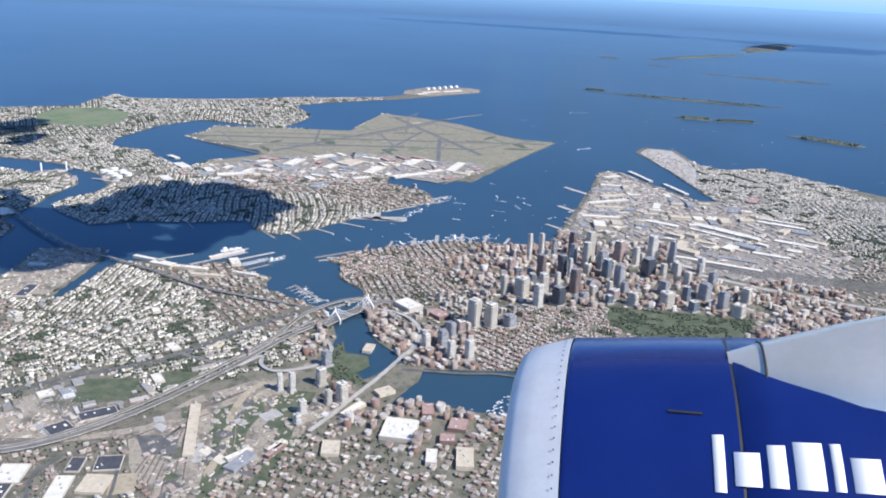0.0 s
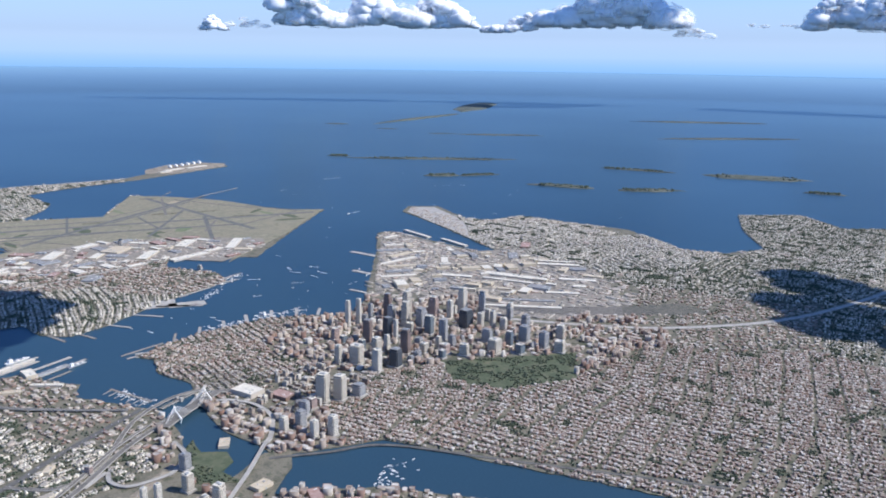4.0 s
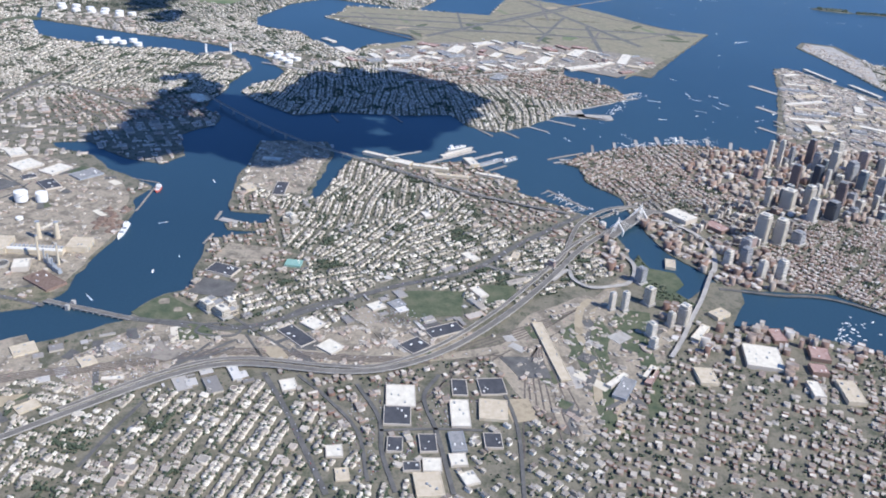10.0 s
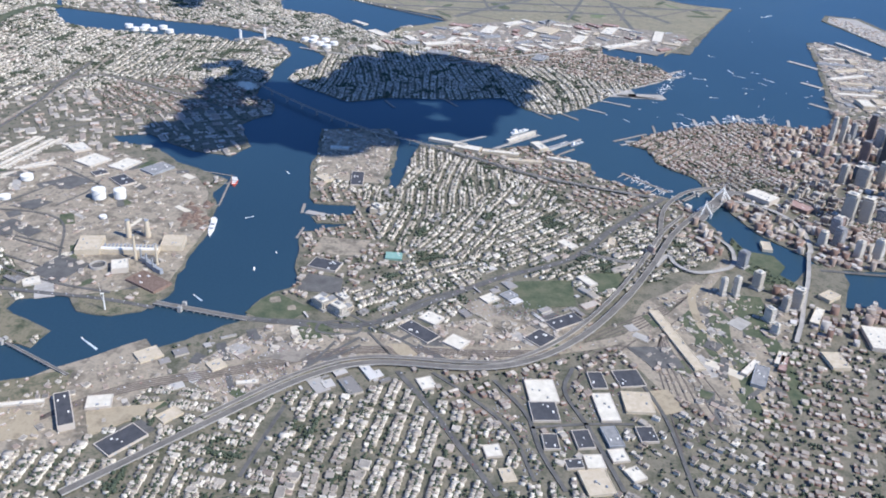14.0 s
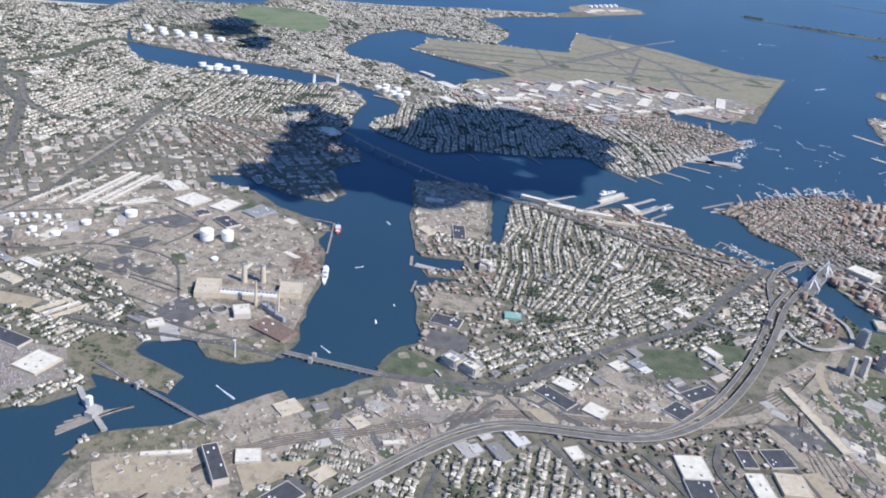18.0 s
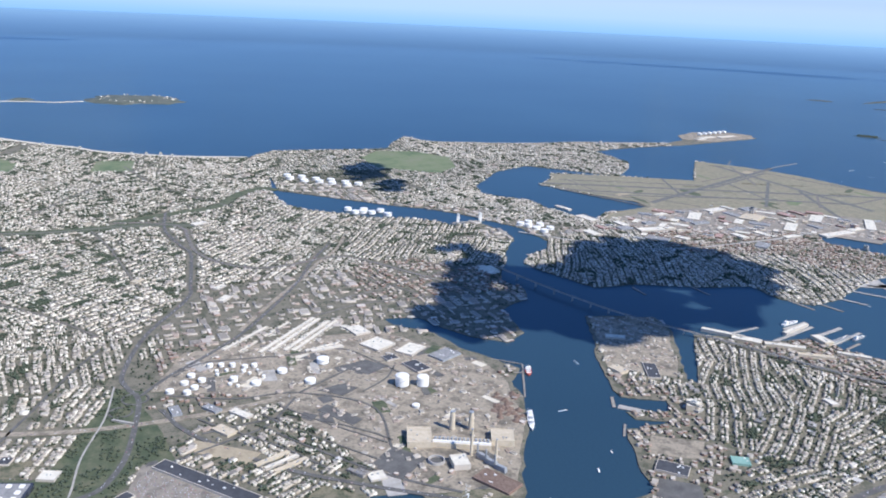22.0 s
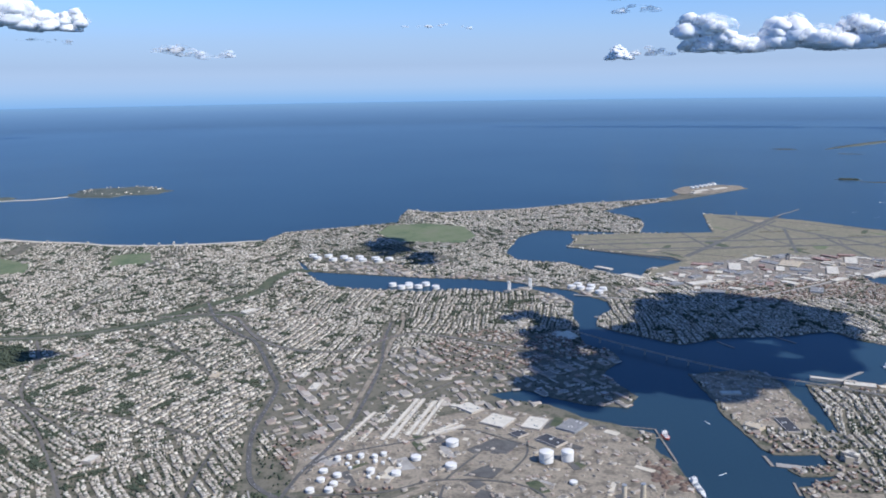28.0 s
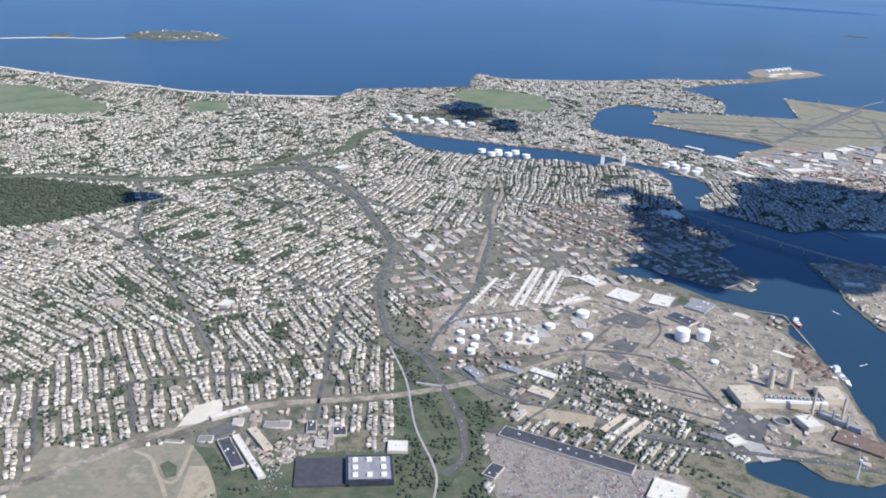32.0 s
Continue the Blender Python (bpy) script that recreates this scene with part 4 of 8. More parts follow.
# runways and taxiways
RUNWAY = material("worn_runway", [(0.10, 0.10, 0.095), (0.17, 0.165, 0.15)], 0.3, rough=0.9)
RUNWAYS = [((296, -110), (186, -141), 3.0), ((192, -40), (292, -142), 3.0), ((230, 2), (216, -182), 3.2), ((216, -3), (200, -140), 2.6),
           ((228, -127), (166, -116), 2.0), ((189, -92), (250, -121), 1.6), ((229, -82), (275, -130), 1.6), ((240, -8), (236, -80), 1.4), ((206, -30), (206, -105), 1.4),
           ((212, -60), (252, -64), 1.2), ((206, -100), (240, -96), 1.2), ((222, -178), (250, -155), 1.2)]
for i, (a, b, w) in enumerate(RUNWAYS):
    strip("runway", "long grey asphalt runway", "runway", [a, b], w, RUNWAY, 0.062 + 0.004 * i, 0.05, None, False)


for a, b, w in (((182, -36), (214, -6), 1.2), ((196, -40), (222, -2), 1.0), ((240, -110), (292, -118), 1.3), ((200, -140), (224, -176), 1.3), ((236, -160), (286, -124), 1.2), ((186, -60), (200, -44), 1.0), ((214, -20), (240, -12), 1.0), ((190, -118), (216, -130), 1.1), ((246, -84), (262, -104), 1.0)):
    strip("taxiway", "worn grey taxiway on dry grass", "taxiway", [a, b], w, DECK, 0.112, 0.05, None, False)
field_rng = random.Random(77)
for k in range(34):      # greener and barer ground between the runways
    x, y = field_rng.uniform(186, 300), field_rng.uniform(-180, 0)
    if inside(AIRFIELD, np.array([x]), np.array([y]))[0] and inside(AIRFIELD, np.array([x + 8]), np.array([y]))[0] and inside(AIRFIELD, np.array([x - 8]), np.array([y - 4]))[0]:
        sheet("field", "worn patch of airfield grass", "field", ring(x, y, field_rng.uniform(4, 9), field_rng.uniform(1.5, 3.5), field_rng.choice([-44, 16, 84]), 12, k), field_rng.choice([GRASS, MARSH, TANSOIL, BANK]), 0.0515 + 0.0002 * k, False, k)

# ---------------------------------------------------------------- houses and trees
SEEDS = []   # x, y, street angle, kind
SEEDS += [(-18, 8, -22, "row"), (5, -15, -10, "row"), (-28, -20, -60, "row"), (0, -38, 20, "mill"), (20, -25, 20, "mill"), (18, 3, -8, "row"), (-42, 15, -66, "res")]
SEEDS += [(-36, 28, 70, "mill"), (-25, 31, 15, "mill")]
SEEDS += [(-92, 38, -22, "res"), (-96, 18, -22, "res"), (-110, 50, -22, "res"), (-84, -8, 20, "mill"), (-100, -15, 35, "mill"), (-120, 10, 30, "res")]
SEEDS += [(-62, 35, 20, "ind"), (-58, 0, 25, "ind"), (-66, -45, 40, "none"), (-85, -60, 60, "mill"), (-72, -72, 60, "mid"), (-95, -85, 60, "mill"), (-110, -45, 60, "mill")]
SEEDS += [(20, -80, 40, "brick"), (2, -85, 15, "brick"), (38, -95, 10, "brick"), (-20, -80, 30, "mid"), (-12, -95, 35, "mid"), (18, -112, 20, "mid")]
SEEDS += [(-22, -118, 45, "brick"), (-38, -112, 40, "brick"), (-45, -128, 35, "brick"), (-60, -150, 30, "brick")]
SEEDS += [(5, -130, 25, "mid"), (25, -145, 25, "mid"), (-5, -150, 30, "mid"), (-15, -180, 35, "mid"), (-50, -190, 40, "brick"), (-30, -230, 45, "mill")]
SEEDS += [(20, -185, 30, "ind"), (60, -165, 22, "ind"), (80, -185, 22, "ind"), (120, -195, 22, "ind"), (55, -210, 15, "ind"), (85, -212, 10, "ind")]
SEEDS += [(80, -250, 10, "row"), (120, -250, 10, "row"), (60, -275, 10, "row"), (140, -270, 10, "row"), (20, -270, 30, "far"), (-30, -330, 20, "far"), (60, -370, 20, "far"), (20, -440, 20, "wood")]
SEEDS += [(80, -20, -3, "res"), (85, -50, -3, "res"), (82, -70, -4, "res"), (105, -80, 35, "mill"), (70, -5, -3, "res"), (100, 10, -3, "res"), (118, 0, -3, "res")]
SEEDS += [(125, -50, 20, "mill"), (140, 25, 10, "ind"), (165, 15, 30, "res"), (190, 45, 40, "res"), (160, 55, 40, "ind"), (215, 60, 30, "far"), (195, 100, 20, "ind"), (230, 100, 20, "wood"), (255, 120, 20, "far")]
SEEDS += [(265, 0, 10, "far"), (290, -30, 10, "far"), (340, -20, 10, "far"), (330, 40, 30, "far"), (365, -80, 10, "far"), (300, 100, 20, "far"), (410, -165, 20, "none"), (385, -135, 20, "none")]
SEEDS += [(80, 60, 25, "mill"), (100, 50, -20, "res"), (70, 75, 30, "mill"), (110, 85, -18, "res"), (130, 70, -18, "res"), (140, 100, -18, "res"), (90, 115, -18, "res"), (60, 100, 20, "ind"), (42, 85, 10, "ind"), (48, 62, 20, "ind"), (40, 120, 20, "ind"), (20, 90, 15, "none")]
SEEDS += [(-10, 160, 20, "res"), (-20, 178, 14, "res"), (10, 158, 20, "res"), (40, 155, -33, "res"), (-20, 147, 3, "res"), (20, 190, 45, "res"), (-10, 210, 45, "res"), (60, 180, -33, "res"), (50, 220, 55, "res"), (20, 240, 52, "res"), (90, 175, -33, "res"), (-18, 192, 16, "res")]
SEEDS += [(-34, 160, -5, "ind"), (-20, 118, 52, "ind"), (-27, 96, 52, "row"), (-34, 86, 52, "row"), (-20, 106, 52, "row"), (-10, 118, 25, "mill"), (-4, 134, 0, "wood")]
SEEDS += [(110, 200, -40, "far"), (120, 165, -30, "far"), (160, 160, -35, "far"), (200, 150, -35, "far"), (240, 160, -30, "far"), (170, 200, -45, "far"), (220, 200, -45, "far"), (255, 190, 10, "far"), (150, 240, -40, "far"), (200, 245, -30, "far")]
SEEDS += [(190, 300, -30, "far"), (130, 300, -30, "far"), (80, 270, -30, "far"), (60, 330, -30, "wood"), (260, 210, 0, "far"), (265, 320, 0, "far"), (310, 330, 0, "far"), (250, 400, 0, "wood"), (350, 480, 0, "far")]
KINDS = {  # step along the street, row step, width, depth, height, keep, trees
    "res": (0.52, 1.32, (0.38, 0.58), (0.56, 0.92), (0.34, 0.52), 0.90, 3.3),
    "row": (0.60, 1.22, (0.42, 0.64), (0.46, 0.74), (0.38, 0.55), 0.86, 2.4),
    "brick": (0.50, 1.05, (0.32, 0.66), (0.40, 0.74), (0.28, 0.66), 0.86, 0.8),
    "mid": (1.35, 1.6, (0.6, 1.7), (0.6, 1.6), (0.4, 2.1), 0.86, 0.35),
    "mill": (1.2, 1.45, (0.4, 1.2), (0.45, 1.1), (0.28, 0.62), 0.86, 1.1),
    "ind": (1.9, 1.9, (0.4, 4.6), (0.35, 2.6), (0.2, 0.5), 0.74, 0.5),
    "far": (0.68, 1.50, (0.42, 0.66), (0.52, 0.88), (0.36, 0.55), 0.80, 2.8),
    "wood": (2.0, 2.4, (0.5, 0.7), (0.5, 0.8), (0.35, 0.5), 0.15, 3.0),
    "none": (9, 9, (1, 1), (1, 1), (0.3, 0.3), 0.0, 0.0)}
split = random.Random(41)
for x, y, ang, kind in list(SEEDS):      # neighbourhoods with streets of their own within each district
    if kind in ("res", "far", "row", "mill", "brick", "mid"):
        for k in range(2 if kind != "far" else 3):
            r = 11 if kind != "far" else 17
            SEEDS.append((x + split.uniform(-r, r), y + split.uniform(-r, r), ang + split.choice([-7, -4, 3, 6, 90] if kind != "row" else [-22, -12, 9, 18, 90]), kind))
SEEDS += [(-90, -190, 38, "brick"), (-75, -170, 35, "brick"), (-110, -165, 30, "brick"), (-70, -215, 40, "brick"), (-105, -215, 40, "mill"), (-60, -260, 30, "far"), (-110, -260, 30, "far"), (-150, -250, 30, "far"), (-140, -300, 30, "far"), (-80, -310, 20, "far"), (-90, -380, 20, "far"), (-30, -390, 20, "far"), (0, -230, 30, "mill"), (15, -215, 20, "ind"), (-160, -60, 30, "res"), (-140, -30, 30, "res"), (-130, -90, 30, "res")]
# quaysides kept bare of houses
for quay in ([(-43, 76), (-50, 73), (-52, 67), (-51, 62), (-46, 58), (-33, 56), (-18, 52), (-4, 52), (1, 53), (8, 50), (14, 56), (20, 63), (29.5, 68.5)], [(-21, 33), (-3, 31), (17, 30), (44, 26), (44, 7), (33, 5), (3, 12)],
             [(-62, 56), (-56, 45), (-46, 39), (-37, 35), (-25, 34)], [(-56, 76), (-48, 85), (-43, 76)], [(-64, 96), (-59, 89), (-55, 91)], [(31, 0), (29, -12), (27, -20), (30, -34), (15, -44)], [(60, -147), (80, -155), (114, -173), (150, -192), (105, -212)]):
    LINES.append((quay, 0.99))
rng = np.random.default_rng(7)
seed_xy = np.array([s[:2] for s in SEEDS], float)
houses = {k: [] for k in KINDS}
trees = []
LAND_POLYS = [OUTLINES[k] for k in ("everett", "eastie", "winthrop", "charlestown", "boston", "south")]
ALL_BUILT = []   # footprints of single things, filled below as x, y, radius


# ---------------------------------------------------------------- single buildings and works
def claim(x, y, length, width, rz):
    """Keeps houses and trees off a footprint."""
    n = max(1, int(round(length / width)))
    for i in range(n):
        d = (i + 0.5) / n * length - length / 2
        ALL_BUILT.append((x + d * math.cos(radians(rz)), y + d * math.sin(radians(rz)), width * 0.72 + 0.25))


shed_rng = random.Random(11)
WALLS = {"w": SHED_WALL, "d": SHED_WALL, "t": TAN_WALL, "g": STEEL, "c": TAN_WALL, "n": GREEN, "p": BRICK_WALL, "r": BRICK_WALL}
DARK_GLASS = material("dark_glass", [(0.03, 0.035, 0.05), (0.06, 0.065, 0.08)], 1, rough=0.2)
GREY_ROOF = material("grey_gravel_roof", [(0.20, 0.20, 0.20), (0.32, 0.31, 0.30)], 1.2, rough=0.85)
TAN_ROOF = material("tan_gravel_roof", [(0.46, 0.38, 0.27), (0.58, 0.50, 0.38)], 1.0, rough=0.85)
PINK_ROOF = material("faded_red_roof", [(0.30, 0.18, 0.15), (0.42, 0.30, 0.26)], 1.2, rough=0.85)
ROOFS = {"w": WHITE_ROOF, "d": DARK_ROOF, "t": TAN_ROOF, "g": GREY_ROOF, "c": WHITE_ROOF, "n": GREEN, "p": PINK_ROOF, "r": RUST}
ROOF_WORDS = {"w": "white-roofed", "d": "black-roofed", "t": "tan-roofed", "g": "grey-roofed", "c": "cream", "n": "green", "p": "red-brick", "r": "rust-brown"}


def shed(name, category, tail, style, x, y, length, width, h, rz, units=3, z=SHORE + 0.02):
    """A flat-roofed building: walls with a parapet, a recessed roof sheet, plant boxes and a dock door."""
    claim(x, y, length, width, rz)
    ob = thing(name, ROOF_WORDS[style] + " " + tail, category, (x, y, z), rz)
    a, b, lip = length / 2, width / 2, min(0.12, width * 0.08)
    g = Geo()
    outer = [(-a, -b), (a, -b), (a, b), (-a, b)]
    inner = [(-a + lip, -b + lip), (a - lip, -b + lip), (a - lip, b - lip), (-a + lip, b - lip)]
    vs = [(*p, -0.15) for p in outer] + [(*p, h) for p in outer] + [(*p, h) for p in inner] + [(*p, h - 0.08) for p in inner]
    fs = []
    for i in range(4):
        j = (i + 1) % 4
        fs += [(i, j, 4 + j, 4 + i), (4 + i, 4 + j, 8 + j, 8 + i), (8 + i, 8 + j, 12 + j, 12 + i)]
    g.add(vs, fs).link("body", WALLS[style], ob)
    top = Geo().add([(*p, h - 0.05) for p in inner] + [(*p, h - 0.12) for p in inner], [(0, 1, 2, 3), (7, 6, 5, 4)]).link("roof", ROOFS[style], ob)
    for i in range(units):
        s = shed_rng.uniform(0.14, 0.32)
        px, py = shed_rng.uniform(-0.38, 0.38) * length, shed_rng.uniform(-0.36, 0.36) * width
        Geo().box(px, py, h - 0.06, s * 1.5, s, s * 0.6, 0, 0, 0.92).link("roof_unit", STEEL if style in "wct" else WHITE, top)
    if length > 3:
        for i in range(min(4, int(length / 2))):
            px = -a + (i + 0.5) * length / min(4, int(length / 2))
            Geo().box(px, -b - 0.015, 0.0, 0.4, 0.03, h * 0.55).link("dock_door", STEEL, ob)
    return ob


MILL_DISTRICT = [("w", -81, -3, 5.9, 4.8, 0.4, -5), ("w", -98, -6, 2.9, 2.8, 0.5, -4), ("w", -94, 8, 2.6, 2.5, 0.4, 2), ("w", -77, 15, 3.1, 2.6, 0.3, 13),
                 ("w", -86, -12, 6.9, 3.1, 0.4, -5), ("w", -97, -10, 2.7, 2.6, 0.4, 1), ("w", -101, -11, 2.7, 2.3, 0.4, 16), ("d", -86, -2, 4.8, 4.3, 0.4, -6),
                 ("d", -93, -1, 3.4, 2.4, 0.4, -7), ("d", -93, -6, 4.1, 2.7, 0.4, -2), ("d", -98, -3, 2.6, 2.0, 0.4, 87), ("d", -79, -13, 4.5, 2.6, 0.3, -5)]
MILL_DISTRICT_2 = [("d", -79, -18.5, 4.6, 4.5, 0.3, 0), ("d", -93, -16, 3.5, 2.8, 0.4, -5), ("t", -102, -5, 4.9, 4.0, 0.5, 1), ("t", -99, 7, 2.6, 2.0, 0.3, 3),
                   ("t", -85.5, -17.5, 5.2, 4.6, 0.5, -10), ("g", -93, -10.5, 4.5, 2.4, 0.5, 0)]
UNDER_VIADUCT = [("w", -58, 11, 3.9, 3.2, 0.4, 44), ("w", -66, 8, 3.8, 3.4, 0.4, 44), ("w", -52, -1, 3.1, 2.7, 0.4, -61), ("w", -47, -22, 4.2, 2.1, 0.5, 23),
                 ("d", -62, 14, 7.3, 3.3, 0.3, 37), ("d", -66, -7, 4.5, 4.0, 0.3, -55), ("d", -61, -13, 7.0, 3.4, 0.3, -67), ("g", -51, -5, 2.9, 2.4, 0.3, -59),
                 ("t", -81, 54, 3.4, 2.3, 0.3, -51), ("t", -65, 59, 3.9, 3.3, 0.4, -62), ("t", -69, 48, 2.6, 2.6, 0.4, -60), ("w", -74, 43, 3.5, 1.0, 0.3, -87)]
RAIL_SIDE = [("d", -79, 69, 8.2, 2.3, 1.1, 16), ("d", -86, 60, 6.3, 3.8, 0.4, -49), ("w", -77, 64.5, 3.7, 3.0, 0.5, -88), ("w", -76, 76, 7.2, 0.9, 0.3, -86)]
POWER_SIDE = [("t", -26, 75, 6.2, 4.7, 1.3, -1), ("t", -26, 59, 4.7, 4.4, 1.3, -5), ("w", -35, 68, 3.9, 3.1, 1.1, 9), ("r", -41, 62, 7.8, 4.3, 0.5, 47),
              ("w", -39, 83, 3.1, 2.8, 0.3, -70), ("w", 21, 83, 6.4, 6.2, 0.5, -42), ("w", 18, 75, 6.7, 4.7, 0.5, -34), ("w", 30, 88, 5.9, 4.2, 0.5, 32),
              ("g", 15, 67, 6.5, 4.8, 0.5, -46), ("d", 8, 74, 6.2, 3.9, 0.5, 35), ("d", 13, 80, 3.4, 3.0, 0.4, -58), ("w", 18, 95, 8.2, 1.4, 0.4, -65)]
WHARF_SIDE = [("t", 7, 27, 3.8, 2.8, 0.8, 31), ("t", -31, -33, 3.2, 1.5, 0.6, -27), ("c", 27, -33, 5.6, 2.8, 1.0, 13), ("d", 7, 19, 8.4, 3.1, 0.4, -8),
              ("d", -36.7, 29, 6.0, 4.0, 0.5, 63), ("c", -11.5, 16.5, 3.4, 1.8, 1.2, -18), ("c", 27, -12.6, 7.5, 3.0, 0.7, 60), ("n", -34, 15, 3.4, 2.7, 0.5, 78), ("w", -31, -23, 4.2, 2.3, 0.4, 31), ("w", -9, -16, 3.2, 1.9, 0.6, 16), ("w", 28, 22, 5.0, 2.2, 0.5, 80), ("w", 31.5, -8, 11, 1.6, 0.7, 58), ("w", 35.5, -30, 12, 1.3, 0.6, -54), ("g", 27.5, -37.5, 12, 1.0, 0.5, -57), ("c", 23, -21, 10, 1.8, 0.7, 72), ("t", 16.6, -26, 9, 1.6, 0.7, 76), ("w", 17.4, -36.5, 8, 1.4, 0.6, 64)]
RIVER_SIDE = [("t", -68.5, -31.4, 19, 2.0, 0.4, 2), ("c", -76.5, -47.3, 4.5, 1.5, 0.7, -40), ("w", -78.4, -40.6, 5.5, 1.2, 0.6, -52), ("w", -10, -80, 6.9, 4.8, 1.3, 30), ("p", -16, -87, 5.6, 3.8, 1.0, 30), ("w", -83, -75, 4.6, 2.1, 0.9, -11), ("p", -65.5, -77, 4.6, 2.6, 0.8, -7),
              ("p", -72, -82, 4.4, 3.6, 0.8, -20), ("p", -77, -79, 3.0, 3.0, 0.9, -11), ("p", -78, -47, 5.0, 1.3, 0.7, -37), ("c", -64, -62, 6.5, 1.7, 0.8, -42),
              ("t", -57, -69, 3.9, 2.6, 0.8, -64), ("t", -84, -81, 6.5, 3.2, 0.9, -11), ("t", -78, -57, 4.7, 3.3, 0.7, -7), ("g", -81, -41, 6.3, 2.4, 0.7, -36), ("w", -72.6, -70.4, 7.6, 6.6, 0.8, -18), ("t", -35, -67.5, 4.2, 2.2, 0.5, -20)]
AIRPORT = [("w", 166, -50, 14, 5, 0.6, -26), ("w", 179, -64, 11, 4.5, 0.6, -56), ("w", 167, -104, 14, 5, 0.6, -33), ("w", 158, -123, 20, 4.0, 0.6, -27),
           ("w", 142, -100, 18, 4.0, 0.5, -65), ("w", 142, -24, 12, 4.5, 0.5, -75), ("w", 158, -2, 10, 4.5, 0.5, 29), ("w", 130, -32, 5.5, 3.5, 0.5, 42),
           ("t", 166, -75, 12, 8, 0.8, -40), ("c", 151, -85, 15, 4.5, 0.6, -31), ("g", 122, -60, 8, 4.5, 0.5, -33), ("w", 150, -38, 7, 3.5, 0.5, 60)]
AIRPORT_2 = [("w", 176, -86, 9, 3, 0.5, 60), ("w", 184, -72, 7, 2.5, 0.5, 30), ("c", 158, -66, 9, 3.5, 0.6, -30), ("w", 172, -112, 8, 3, 0.5, 40), ("w", 150, -112, 9, 3.5, 0.5, -60), ("g", 146, -60, 8, 3, 0.4, -60),
             ("w", 136, -78, 8, 3, 0.5, -65), ("w", 150, -14, 8, 3.5, 0.5, 20), ("w", 168, -36, 7, 3, 0.5, -50), ("p", 134, -48, 6, 3, 0.5, -30), ("w", 176, 4, 8, 2.5, 0.4, 35)]
SEAPORT = [("w", 55.5, -203.5, 24, 4.2, 0.6, 37), ("w", 51.5, -198, 20, 2.2, 0.5, 37), ("w", 62.8, -230, 17, 3.0, 0.5, 52), ("w", 67.5, -232, 15, 2.0, 0.5, 52), ("w", 97.6, -174.5, 19, 2.6, 0.5, -74.5), ("w", 75.5, -163.6, 14, 2.6, 0.5, 77.6), ("g", 116, -181, 14, 2.8, 0.5, 75.7), ("w", 140.5, -192, 9, 2.4, 0.5, -73),
           ("g", 82, -168, 12, 2.4, 0.5, 77), ("t", 89, -172, 12, 2.5, 0.5, 76), ("t", 107, -180, 12, 2.5, 0.5, -75), ("w", 124, -186, 10, 2.4, 0.5, 76), ("w", 142, -206, 20, 2.0, 0.5, 8),
           ("w", 118, -212.5, 18, 2.0, 0.5, 8), ("p", 98, -238, 10, 4.0, 0.7, -39), ("g", 96, -203, 7.1, 4.0, 0.6, 9), ("c", 71, -206, 5.0, 3.5, 0.8, -38)]
SEAPORT += [("w", 21, -183.5, 27, 2.2, 0.4, 55), ("g", 26, -190, 18, 2.0, 0.4, 55), ("w", 66, -184, 12, 3, 0.5, 48), ("t", 40, -180, 9, 3.5, 0.6, -30), ("w", 40, -222, 14, 3, 0.5, 50), ("g", 84, -222, 10, 4, 0.5, -30), ("w", 28, -206, 12, 2.5, 0.5, 55), ("t", 74, -228, 8, 3, 0.5, 45), ("w", 90, -192, 9, 3, 0.5, -28)]
NORTH_RETAIL = [("d", -40.1, 163.9, 8.2, 2.1, 0.5, 23), ("t", -36.3, 159.9, 6.6, 1.5, 0.5, 28), ("w", -41, 161.2, 12.4, 1.2, 0.5, 24.5), ("w", -39.3, 138.4, 3.0, 3.2, 0.5, -5),
                ("d", -33, 152, 3.2, 1.6, 0.4, 0), ("d", -34.5, 147.5, 2.6, 2.2, 0.4, 0), 
                ("w", -28.5, 165.5, 6.5, 1.3, 0.5, -62), ("t", -33.2, 101.8, 7.2, 0.9, 0.4, -48), ("w", -34.4, 100, 7.2, 0.9, 0.4, -48), ("t", -35.4, 98.2, 7.0, 0.9, 0.4, -48), ("w", -16, 110, 5, 2.0, 0.5, 52), ("t", -23, 112, 4.5, 2.5, 0.5, 52), ("g", -14, 116, 4, 1.8, 0.5, 52), ("g", -15, 123, 4, 2, 0.4, 25)]
RETAIL_PARK = [("c", -52.7, 99.4, 5.6, 5.2, 0.5, -33), ("w", -56.8, 110.4, 5.8, 5.0, 0.5, -36), ("d", -41.2, 112, 22, 3.2, 0.5, 57.5), ("d", -46.2, 124.4, 3.6, 2.2, 0.4, -36),
               ("w", 133.5, 148, 6, 3.2, 0.5, -40), ("w", 52, 125, 5.0, 2.4, 0.5, -20), ("w", 62, 128, 4.2, 1.8, 0.4, -25), ("t", 66, 152, 4, 2.0, 0.5, -20), ("w", 16, 172, 3.4, 2.4, 0.6, -20)]
